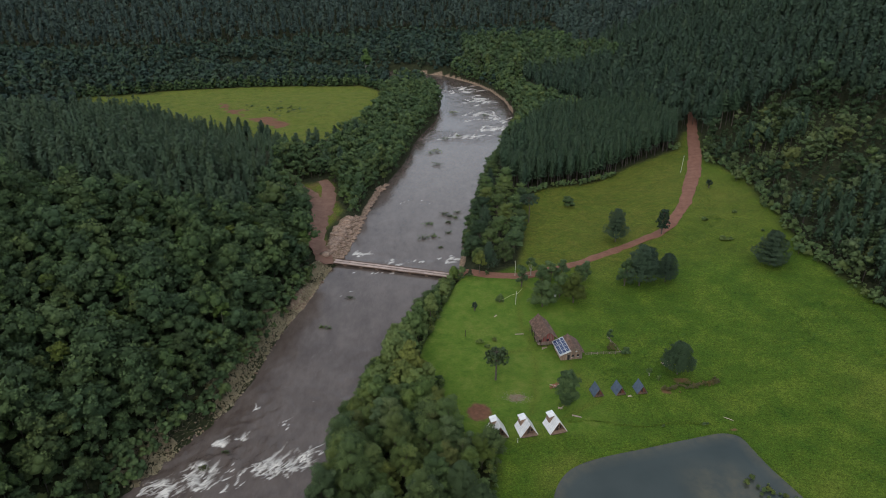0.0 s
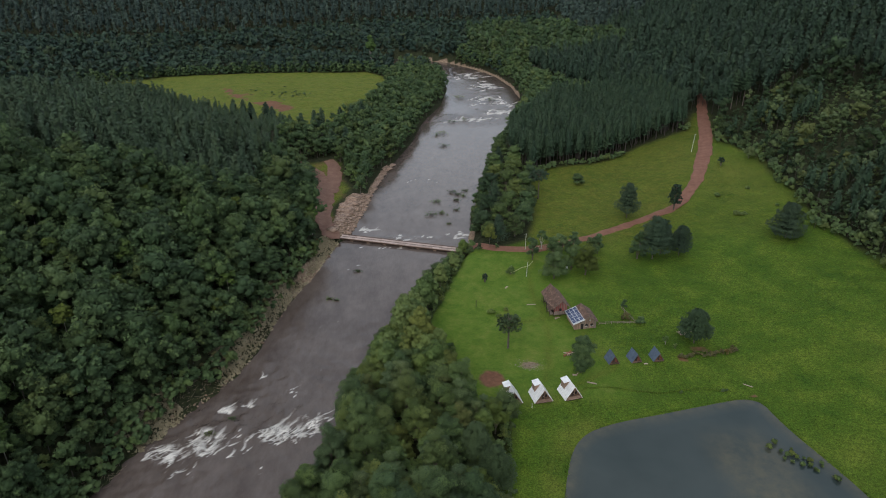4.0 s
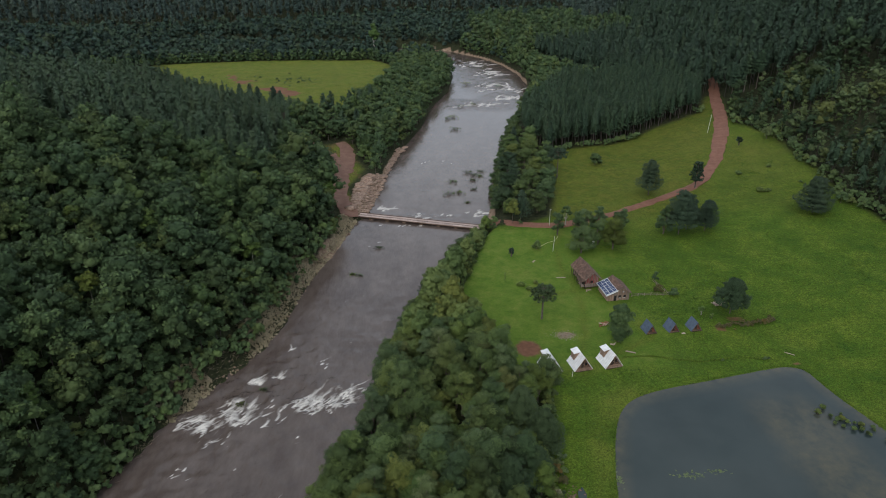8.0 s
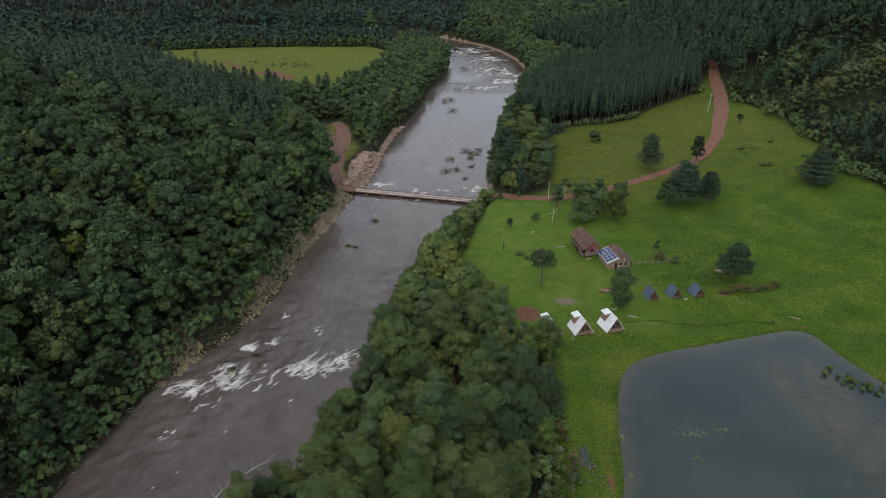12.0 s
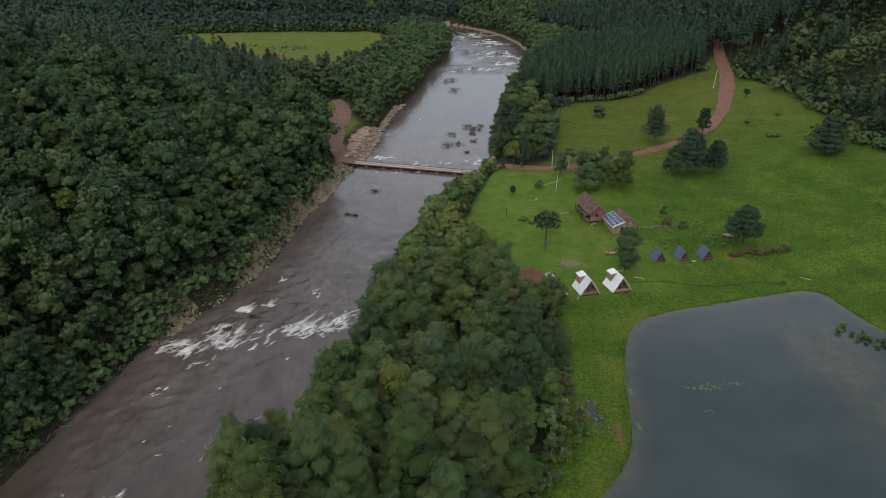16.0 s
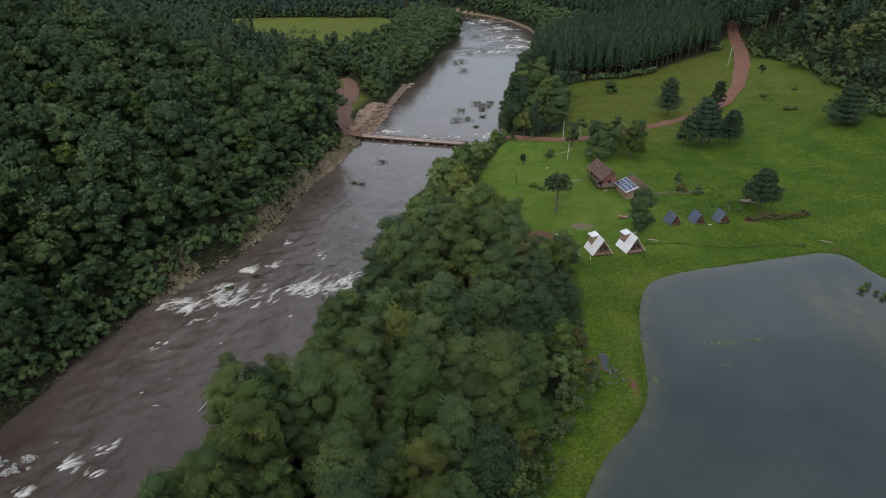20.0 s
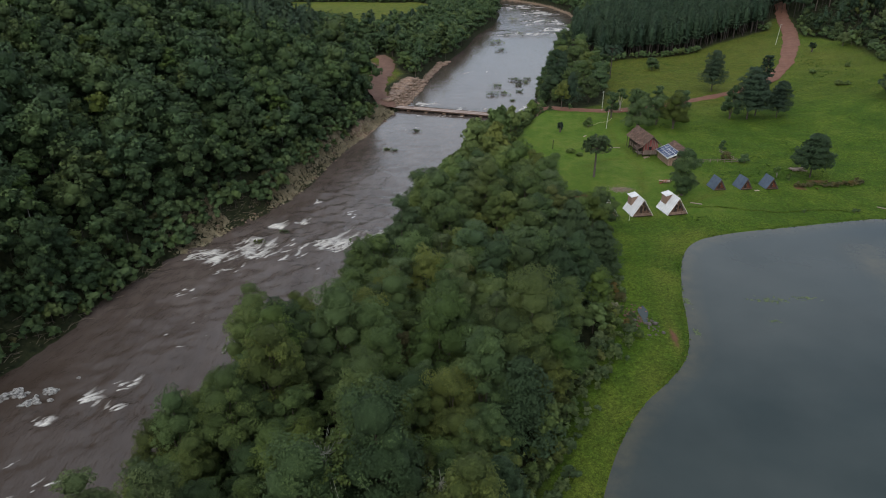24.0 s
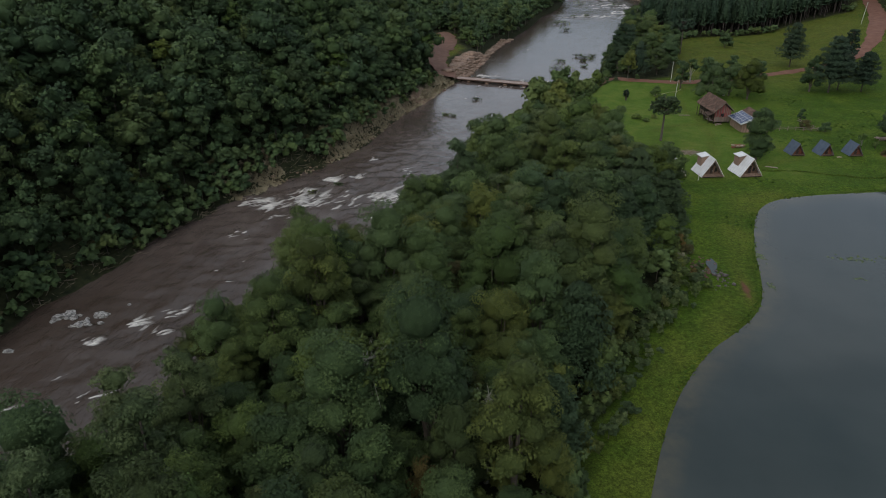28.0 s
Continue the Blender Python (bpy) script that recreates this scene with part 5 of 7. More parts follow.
for i in range(min(285, len(xs))):
    if any(math.hypot(xs[i] - a, ys[i] - b) < c for a, b, c in STANDOUT):
        continue
    k = r.uniform()
    k = 7 if k < 0.02 else 6 if k < 0.14 else int(r.integers(0, 6))
    plant(masters[int(ys[i] > NEAR_Y)][k], xs[i], ys[i], sizes[i], r.uniform(0, 360), 0.0, r.uniform(0.85, 1.2))
if len(xs) > 285:
    thicket("riverside_wood", xs[285:], ys[285:], [(broad_template(320 + k, 3.6, 10.8, 900, 0.36, 9, base=2.4, three=True)[0], stem(6, 0.18)) for k in range(3)], broad_leaf, bark, "leafy trees crowding the river bank below the meadow", r, (0.8, 1.1), bias=sizes[285:])
discard(*masters[0], *masters[1])
# the lower storey of the same wood
xs, ys = spread(-70, 30, 30, 262, 5.3, r, lambda x, y: ~left_of_river(x, y) & (signed(x, y, RIVER) > 0.8) & (signed(x, y, MEADOW) > 1.5) & (signed(x, y, POND) > 4))
thicket("understorey", xs, ys, [(broad_template(340 + k, 2.6, 6.0, 210, 0.22, 8, base=0.4, squash=0.8, three=True, jitter=0.6, low=0.25)[0], stem(3, 0.08)) for k in range(4)], broad_leaf, bark,
        "saplings and shrubs filling the riverside wood", r, (0.65, 1.25))
# shrubs along the wood's grassy edge
xs, ys = spread(-20, 30, 40, 262, 2.4, r, lambda x, y: ~left_of_river(x, y) & (signed(x, y, RIVER) > 4) & (np.abs(signed(x, y, MEADOW) - 1.2) < 1.6) & (signed(x, y, POND) > 3))
xb, yb = spread(-14, 22, 62, 130, 2.5, r, lambda x, y: (signed(x, y, MEADOW) > -3.6 + 1.2 * lattice(x, y, 7, 53)) & (signed(x, y, MEADOW) < 2) & (signed(x, y, POND) > 4) & (np.hypot(x - 18, y - 113) > 3.5) & (signed(x, y, RIVER) > 6))
thicket("edge_scrub", xb, yb, [(broad_template(335 + k, 1.3, 1.9, 200, 0.17, 5, base=0.2, three=True)[0], stem(1.0, 0.04)) for k in range(3)], scrub_leaf, bark, "pale grey-green scrub between wood and pond", r, (0.4, 1.2))
thicket("edge_shrubs", xs, ys, [(broad_template(330 + k, 1.5, 2.6, 220, 0.2, 5, base=0.3, three=True)[0], stem(1.2, 0.05)) for k in range(3)], broad_leaf, bark, "low shrubs along the edge of the wood", r, (0.5, 1.2))

# round trees that lean over the water along the right bank below the bridge
r = np.random.default_rng(37)
leaning = [make_tree("broad_tree", broad_template(350 + k, 4.1 + 0.4 * (k % 2), 8.4 + 0.8 * (k % 3), 4000, 0.12, 13, base=0.8, squash=0.7, three=True, low=0.3, sub=6), l, bark, "round leafy tree leaning over the river", "bank trees")
           for k, l in enumerate((broad_leaf, scrub_leaf, broad_leaf, hill_leaf))]
right_x = [(b, a) for a, b in RIGHT_BANK]
for k, y in enumerate(np.arange(168, 270, 4.6)):
    x = float(table(y, right_x)) + r.uniform(-0.4, 3.2)
    plant(leaning[int(r.integers(0, 4))], x, y, r.uniform(0.72, 1.12) * (0.8 if y > 262 else 1.0), r.uniform(0, 360), 0.3)
discard(*leaning)

# ---- bridge ----
bridge = thing("bridge", pose(-22.5, 281.6, -8.05, 0, 0, -15.0), "low timber bridge with pale wheel tracks just above the water", "bridge")
part("deck", box((-31, -2.3, -0.45), (31, 2.3, 0), 0.05), dark_wood, bridge)
boards = [bm_mesh("track_board", box((-2.05, -0.78, 0.0), (2.05, 0.78, 0.11), 0.03), deck_board) for k in range(2)]
rr = random.Random(5)
for y in (-1.05, 1.05):
    for i in range(15):
        b = part("track_board", boards[i % 2], deck_board, bridge)
        b.location, b.rotation_euler.z = (-29 + i * 4.14, y + rr.uniform(-0.06, 0.06), 0.002), rr.uniform(-0.012, 0.012)
for y in (-2.3, 2.3):
    part("kerb", box((-30.8, y - 0.12, -0.1), (30.8, y + 0.12, 0.18), 0.03), brown_plank, bridge)
for x in (-24, -16, -8, 0, 8, 16, 24):
    part("pier", box((x - 0.7, -2.2, -3), (x + 0.7, 2.2, -0.58), 0.12), river_stone, bridge)


# ---- cabins ----
def roof_side(w, h, depth, s, t=0.12, over=0.0):
    """One sloping side of an A-frame, from the ridge to the ground."""
    k = math.hypot(w, h)
    n = (s * h / k * t, w / k * t)
    return prism([(0, h), (s * w, over), (s * w + n[0], over + n[1]), (n[0] * 0.1, h + t * 1.1)], -depth / 2, depth / 2)


def plank_gable(ob, half, height, y, count, mat, low=0.25, skip=()):
    """Upright boards that fill a triangle, one part each."""
    step = 2 * half / count
    for i in range(count):
        if i in skip:
            continue
        a, b = -half + i * step + 0.012, -half + (i + 1) * step - 0.012
        za, zb = height * (1 - abs(a) / half) + low, height * (1 - abs(b) / half) + low
        out = [(a, low), (b, low), (b, max(zb, low + 0.02)), (a, max(za, low + 0.02))]
        if a < 0 < b:
            out.insert(3, (0, height + low))
        part("gable_board", prism(out, y - 0.03, y + 0.03), mat, ob)


def white_cabin():
    ob = tagged(new("a_frame_cabin"), "white-roofed wooden A-frame cabin with brown gable and dormer", "cabin", "white cabins")
    w, h, d = 2.75, 4.25, 5.8
    part("roof_side", roof_side(w, h, d, -1), white_sheet, ob)
    part("roof_side", roof_side(w, h, d, 1), white_sheet, ob)
    part("ridge_cap", prism([(-0.22, h - 0.12), (0, h + 0.2), (0.22, h - 0.12), (0, h + 0.13)], -d / 2 - 0.03, d / 2 + 0.03), white_sheet, ob)
    for s in (-1, 1):
        n_ = Vector((s * h, 0, w)).normalized() * 0.13
        for k in range(7):
            y = -d / 2 + 0.35 + k * (d - 0.7) / 6
            part("roof_seam", prism([(n_.x + s * w * 0.03, h * 0.97 + n_.z), (n_.x + s * w * 0.985, h * 0.015 + n_.z), (n_.x * 1.35 + s * w * 0.985, h * 0.015 + n_.z * 1.35), (n_.x * 1.35 + s * w * 0.03, h * 0.97 + n_.z * 1.35)], y - 0.025, y + 0.025), seam_sheet, ob)
        part("barge_board", prism([(0, h - 0.02), (s * w, 0.02), (s * (w - 0.2), 0.02), (0, h - 0.34)], -d / 2 + 0.01, -d / 2 + 0.07), tan_plank, ob)
    plank_gable(ob, w - 0.42, h - 0.85, -d / 2 + 1.15, 14, brown_plank, 0.34, (6, 7))
    plank_gable(ob, w - 0.35, h - 0.7, d / 2 - 0.12, 12, brown_plank, 0.3)
    door = part("door", box((-0.36, -d / 2 + 1.1, 0.36), (0.36, -d / 2 + 1.16, 2.3), 0.02), dark_wood, ob, "dark plank door")
    part("handle", box((0.22, -d / 2 + 1.06, 1.25), (0.28, -d / 2 + 1.1, 1.4)), galvanised, door)
    for s in (-1, 1):
        win = part("window", box((s * 1.0 - 0.36, -d / 2 + 1.09, 1.0), (s * 1.0 + 0.36, -d / 2 + 1.13, 1.9)), opening_shade, ob, "dark gable window")
        for q in (-0.38, 0.38):
            part("frame", box((s * 1.0 + q - 0.04, -d / 2 + 1.05, 0.96), (s * 1.0 + q + 0.04, -d / 2 + 1.12, 1.94)), tan_plank, win)
    part("floor_frame", box((-w + 0.35, -d / 2 - 0.25, 0.02), (w - 0.35, d / 2 - 0.15, 0.26), 0.02), dark_wood, ob)
    for i in range(11):
        x = -w + 0.6 + i * (2 * w - 1.2) / 10
        part("deck_board", box((x - 0.24, -d / 2 - 0.35, 0.262), (x + 0.24, -d / 2 + 1.1, 0.32), 0.01), tan_plank, ob)
    part("front_rail", box((-w + 0.75, -d / 2 - 0.28, 0.85), (w - 0.75, -d / 2 - 0.2, 0.95)), tan_plank, ob)
    for x in (-1.95, -0.8, 0.8, 1.95):
        part("rail_post", box((x - 0.05, -d / 2 - 0.29, 0.3), (x + 0.05, -d / 2 - 0.19, 0.94)), tan_plank, ob)
    for x in (-1.9, 1.9):
        for y in (-d / 2, d / 2 - 0.5):
            part("stilt", box((x - 0.12, y - 0.12, -0.6), (x + 0.12, y + 0.12, 0.05)), dark_wood, ob)
    # shed dormer at the back of the ridge
    e = -1.75
    z_out, z_low = h - 0.3, h * (1 - abs(e) / w) - 0.1
    part("dormer_face", box((e - 0.05, 0.35, z_low), (e + 0.03, 2.55, z_out), 0.01), tan_plank, ob, "tan plank dormer front")
    for y in (0.35, 2.55):
        part("dormer_cheek", prism([(e, z_low), (e, z_out), (0, h), (0, h - 0.1)], y - 0.04, y + 0.04), tan_plank, ob)
    part("dormer_roof", prism([(e - 0.3, z_out - 0.02), (e - 0.3, z_out + 0.1), (0.0, h + 0.24), (0.0, h + 0.1)], 0.1, 2.8), white_sheet, ob)
    return ob


def blue_hut():
    ob = tagged(new("a_frame_hut"), "small wooden A-frame hut under a slate-blue roof", "hut", "blue huts")
    w, h, d = 1.75, 3.0, 4.2
    for s in (-1, 1):
        part("roof_side", roof_side(w, h, d, s, 0.08), blue_sheet, ob)
        part("barge_board", prism([(0, h - 0.02), (s * w, 0.02), (s * (w - 0.14), 0.02), (0, h - 0.26)], -d / 2 + 0.005, -d / 2 + 0.05), brown_plank, ob)
    part("ridge_cap", prism([(-0.14, h - 0.1), (0, h + 0.14), (0.14, h - 0.1), (0, h + 0.09)], -d / 2 - 0.02, d / 2 + 0.02), blue_sheet, ob)
    plank_gable(ob, w - 0.2, h - 0.55, -d / 2 + 0.7, 8, red_brown, 0.3, (3, 4))
    plank_gable(ob, w - 0.2, h - 0.45, d / 2 - 0.1, 8, red_brown, 0.25)
    door = part("door", box((-0.34, -d / 2 + 0.66, 0.32), (0.34, -d / 2 + 0.71, 1.75), 0.02), dark_wood, ob, "dark plank door")
    part("handle", box((0.2, -d / 2 + 0.62, 1.0), (0.25, -d / 2 + 0.66, 1.12)), galvanised, door)
    part("floor_frame", box((-w + 0.2, -d / 2 - 0.1, 0.0), (w - 0.2, d / 2 - 0.1, 0.2), 0.02), dark_wood, ob)
    for i in range(6):
        x = -w + 0.4 + i * (2 * w - 0.8) / 5
        part("deck_board", box((x - 0.24, -d / 2 - 0.15, 0.202), (x + 0.24, -d / 2 + 0.65, 0.25), 0.01), brown_plank, ob)
    return ob


red_brown = plank_material("red_brown_plank", (0.15, 0.05, 0.03), (0.27, 0.1, 0.06))
cab = white_cabin()
for x, y, a in ((16.3, 160.9, 12), (25.1, 162.0, 13.5), (33.9, 163.3, 16.5)):
    copy_thing(cab, pose(x, y, gz(x, y) + 0.12, 0, 0, a))
hut = blue_hut()
for x, y, a in ((49.9, 179.8, 11), (57.2, 180.7, 13), (64.4, 181.3, 9)):
    copy_thing(hut, pose(x, y, gz(x, y) + 0.03, 0, 0, a))
discard(cab, hut)


# ---- farmhouse and annex ----
def tiled_slope(ob, x0, z0, x1, z1, y0, y1, rows, cols, seed):
    """A bed of overlapping tiles from the ridge (x0, z0) to the eave (x1, z1): courses of single tiles on a backing."""
    k = math.hypot(x1 - x0, z1 - z0)
    ux, uz = (x1 - x0) / k, (z1 - z0) / k
    nx_, nz_ = (-uz, ux) if ux > 0 else (uz, -ux)
    bed = part("roof_slope", prism([(x0, z0), (x1, z1), (x1 - nx_ * 0.12, z1 - nz_ * 0.12), (x0 - nx_ * 0.12, z0 - nz_ * 0.12)], y0, y1), roof_tile, ob, "mossy brown clay tiles")
    q = random.Random(seed)
    tl, tw = k / rows, (y1 - y0) / cols
    shapes = []
    for v in range(3):
        bm = bmesh.new()
        t = 0.05 + 0.015 * v
        # a shallow barrel tile lying along the slope
        prof = [(-0.5, 0.0), (-0.28, t), (0.0, t * 1.5), (0.28, t), (0.5, 0.0)]
        top = [[bm.verts.new((ux * s * tl * 1.1 + nx_ * (p + lift), c * tw, uz * s * tl * 1.1 + nz_ * (p + lift))) for c, p in prof] for s, lift in ((0.0, 0.005), (1.0, 0.045))]
        for i in range(4):
            bm.faces.new((top[0][i], top[0][i + 1], top[1][i + 1], top[1][i]))
        lip = [bm.verts.new(v_.co - Vector((nx_, 0, nz_)) * 0.04) for v_ in top[1]]
        for i in range(4):
            bm.faces.new((top[1][i], top[1][i + 1], lip[i + 1], lip[i]))
        shapes.append(bm_mesh("tile", bm, roof_tile))
    for i in range(rows):
        for j in range(cols):
            o = part("tile", shapes[q.randrange(3)], roof_tile, bed)
            s = i * tl
            o.location = (x0 + ux * s + nx_ * q.uniform(0, 0.025), y0 + (j + 0.5) * tw + q.uniform(-0.02, 0.02), z0 + uz * s + nz_ * 0.004)


def board_wall(ob, a, b, base, top, count, mat, seed, other=None, gable=None, proud=0.04):
    """Upright wall boards between two plan points; gable: (ridge height) for a triangle on top."""
    a, b = Vector((*a, 0)), Vector((*b, 0))
    along = (b - a).normalized()
    out = Vector((along.y, -along.x, 0)) * proud
    wid = (b - a).length / count
    q = random.Random(seed)
    for i in range(count):
        s0, s1 = i * wid + 0.008, (i + 1) * wid - 0.008
        z = [top, top]
        if gable:
            half = count * wid / 2
            z = [top + (gable - top) * (1 - abs(s - half) / half) for s in (s0, s1)]
        bm = bmesh.new()
        lo = base + q.uniform(-0.06, 0.06)
        ring = [a + along * s0 + Vector((0, 0, lo)), a + along * s1 + Vector((0, 0, lo)), a + along * s1 + Vector((0, 0, z[1])), a + along * s0 + Vector((0, 0, z[0]))]
        f = [bm.verts.new(p + out) for p in ring]
        g = [bm.verts.new(p - out * 0.2) for p in ring]
        bm.faces.new(f)
        bm.faces.new(g[::-1])
        for k in range(4):
            bm.faces.new((f[k], g[k], g[(k + 1) % 4], f[(k + 1) % 4]))
        part("wall_board", bm, other if other and q.random() < 0.4 else mat, ob)


hx, hy = 36.75, 213.2
house = thing("farmhouse", pose(hx, hy, gz(hx, hy), 0, 0, 10.9), "weathered red and grey plank farmhouse raised on posts", "house")
part("wall", box((-2.25, -5.4, 0.9), (2.45, 5.6, 4.0), 0.02), dark_wood, house, "dark inner wall")
part("wall", prism([(-2.2, 4.0), (2.4, 4.0), (0.1, 6.3)], -5.38, 5.58), dark_wood, house)
board_wall(house, (-2.3, -5.45), (2.5, -5.45), 0.8, 4.0, 17, red_plank, 1, grey_plank, 6.35)
for k in range(13):
    part("skirt_board", box((-2.28 + 0.365 * k, -5.57, 0.75), (-1.95 + 0.365 * k, -5.52, 2.05 + 0.12 * (k % 3))), grey_plank, house)
board_wall(house, (2.5, -5.45), (2.5, 5.65), 0.8, 3.9, 34, grey_plank, 2)
# boards end low; the dark wall above paints in the open recess's shade
board_wall(house, (-2.3, 5.65), (-2.3, -2.0), 0.8, 2.1, 24, grey_plank, 3, tan_plank)
for k in range(5):
    part("post", box((-3.2, -1.6 + 1.75 * k, 0.0), (-3.06, -1.46 + 1.75 * k, 3.75)), dark_wood, house)
tiled_slope(house, 0.1, 6.75, -3.35, 3.75, -6.5, 6.4, 10, 30, 3)
tiled_slope(house, 0.1, 6.75, 3.4, 3.75, -6.5, 6.4, 9, 1, 4)
part("ridge_tiles", prism([(-0.22, 6.66), (0.1, 6.92), (0.42, 6.66), (0.1, 6.8)], -6.55, 6.45), roof_tile, house)
for s in (-1, 1):
    part("barge_board", prism([(0.1, 6.72), (0.1 + s * 3.4, 3.72), (0.1 + s * 3.4, 3.52), (0.1, 6.5)], -6.56, -6.5), grey_plank, house)
porch = part("porch", box((-3.4, -5.2, 0.85), (-2.3, -2.0, 1.0), 0.02), grey_plank, house, "small raised porch under the eave")
part("porch_roof", prism([(-2.3, 3.3), (-4.0, 2.65), (-4.0, 2.55), (-2.3, 3.2)], -5.3, -1.9), roof_tile, house)
for y in (-5.1, -2.1):
    part("post", box((-3.85, y - 0.06, 0.0), (-3.73, y + 0.06, 2.6)), dark_wood, porch)
for y in (-5.2, -2.1):
    part("rail", box((-3.4, y - 0.03, 1.7), (-2.3, y + 0.03, 1.8)), grey_plank, porch)
part("rail", box((-3.44, -5.2, 1.7), (-3.36, -2.0, 1.8)), grey_plank, porch)
win = part("window", box((-0.45, -5.53, 2.2), (0.45, -5.49, 3.2)), opening_shade, house, "dark window with red shutters")
for s in (-1, 1):
    part("shutter", box((s * 0.68 - 0.2, -5.56, 2.15), (s * 0.68 + 0.2, -5.5, 3.25)), red_plank, win)
part("door", box((-2.36, -3.9, 1.0), (-2.32, -3.0, 2.9)), opening_shade, house, "doorway with its inner shade painted as a black plate")
for x in (-2.1, 0.1, 2.3):
    for y in (-5.2, -1.7, 1.8, 5.3):
        part("post", box((x - 0.15, y - 0.15, -0.6), (x + 0.15, y + 0.15, 0.92)), dark_wood, house)

ax_, ay_ = 45.4, 203.2
annex = thing("annex", pose(ax_, ay_, gz(ax_, ay_), 0, 0, 9), "low plank annex with a tiled roof and solar panels", "house")
part("wall", box((-4.75, -4.0, 0), (2.75, 4.1, 2.45), 0.02), dark_wood, annex, "dark inner wall")
part("wall", prism([(-2.7, 2.45), (2.7, 2.45), (2.7, 3.0), (0, 4.8), (-2.7, 3.4)], -3.98, 4.08), dark_wood, annex)
board_wall(annex, (-2.75, -4.05), (2.8, -4.05), 0.0, 3.0, 18, grey_plank, 5, tan_plank, 4.85)
board_wall(annex, (-4.8, -4.05), (-2.75, -4.05), 0.0, 2.5, 7, tan_plank, 6)
board_wall(annex, (2.8, -4.05), (2.8, 4.15), 0.0, 2.95, 26, grey_plank, 7)
board_wall(annex, (-4.8, 4.15), (-4.8, -4.05), 0.0, 2.35, 26, pinkish := plank_material("pinkish_plank", (0.3, 0.19, 0.13), (0.46, 0.33, 0.25)), 8)
tiled_slope(annex, 0, 5.2, -1.75, 4.22, -4.5, 4.5, 4, 20, 9)
tiled_slope(annex, 0, 5.2, 3.35, 2.85, -4.5, 4.5, 8, 1, 10)
part("ridge_tiles", prism([(-0.3, 5.12), (0, 5.36), (0.3, 5.12), (0, 5.25)], -4.55, 4.55), roof_tile, annex)
part("lean_to_roof", prism([(-1.6, 4.3), (-5.7, 2.6), (-5.7, 2.5), (-1.6, 4.2)], -4.9, 4.5), galvanised, annex, "bright metal lean-to roof")
for s, x1, z1 in ((-1, -1.75, 4.22), (1, 3.35, 2.85)):
    part("barge_board", prism([(0, 5.16), (x1, z1 - 0.04), (x1, z1 - 0.26), (0, 4.9)], -4.56, -4.5), grey_plank, annex, "weathered barge board")
part("barge_board", prism([(-1.6, 4.28), (-5.72, 2.58), (-5.72, 2.42), (-1.6, 4.08)], -4.96, -4.9), white_sheet, annex)
door = part("door", box((-2.55, -4.12, 0.05), (-1.7, -4.08, 2.05)), opening_shade, annex, "doorway with its inner shade painted as a black plate")
for x in (-0.6, 1.2):
    w_ = part("window", box((x - 0.45, -4.13, 1.1), (x + 0.45, -4.09, 2.0)), opening_shade, annex)
    part("frame", box((x - 0.5, -4.15, 1.02), (x + 0.5, -4.09, 1.1)), white_sheet, w_)


def dish_shape(cx, cy, cz, radius, depth):
    """A shallow round bowl that faces -y."""
    bm = bmesh.new()
    rings = []
    for k in range(1, 4):
        r = radius * k / 3
        y = cy - depth * (k / 3) ** 2
        rings.append([bm.verts.new((cx + r * math.cos(a * math.pi / 8), y, cz + r * math.sin(a * math.pi / 8))) for a in range(16)])
    hub = bm.verts.new((cx, cy, cz))
    for a in range(16):
        b = (a + 1) % 16
        bm.faces.new((hub, rings[0][a], rings[0][b]))
        for inner, outer in zip(rings, rings[1:]):
            bm.faces.new((inner[a], outer[a], outer[b], inner[b]))
    bmesh.ops.solidify(bm, geom=bm.faces[:], thickness=0.02)
    return bm


part("satellite_dish", dish_shape(0.42, -4.33, 3.52, 0.34, 0.1), galvanised, annex)
# twelve panels on the lean-to
pk = math.atan2(1.7, 4.1)
for i in range(3):
    for j in range(5):
        m4 = Matrix.Translation((-1.95 - 1.3 * i * math.cos(pk), -4.4 + 1.7 * j, 4.2 - 1.3 * i * math.sin(pk))) @ Matrix.Rotation(-pk, 4, "Y")
        pn = part("solar_panel", box((-1.26, 0.02, 0.0), (0.0, 1.66, 0.05), 0.0, m4), galvanised, annex, "blue-black solar panel in a metal frame")
        for a_ in range(2):
            part("cell", box((-1.21, 0.07 + 0.78 * a_, 0.05), (-0.05, 0.81 + 0.78 * a_, 0.056), 0.0, m4), solar_cell, pn)

# ---- yard things ----
def timber(length, radius, seed, taper=0.85):
    q = np.random.default_rng(seed)
    p = np.stack([np.linspace(-length / 2, length / 2, 4), q.normal(0, 0.02, 4), q.normal(0, 0.02, 4)], -1)
    v, f = tube(p, radius * np.linspace(1, taper, 4), 7)
    n = len(v)
    caps = [list(range(6, -1, -1)), list(range(n - 7, n))]
    bm = bmesh.new()
    vs = [bm.verts.new(c) for c in v]
    for face in list(map(list, f)) + caps:
        bm.faces.new([vs[i] for i in face])
    return bm


pale_log = plank_material("pale_log", (0.3, 0.22, 0.16), (0.55, 0.45, 0.36), (1, 1, 1))
rust_log = plank_material("rust_log", (0.2, 0.07, 0.035), (0.36, 0.15, 0.08), (1, 1, 1))


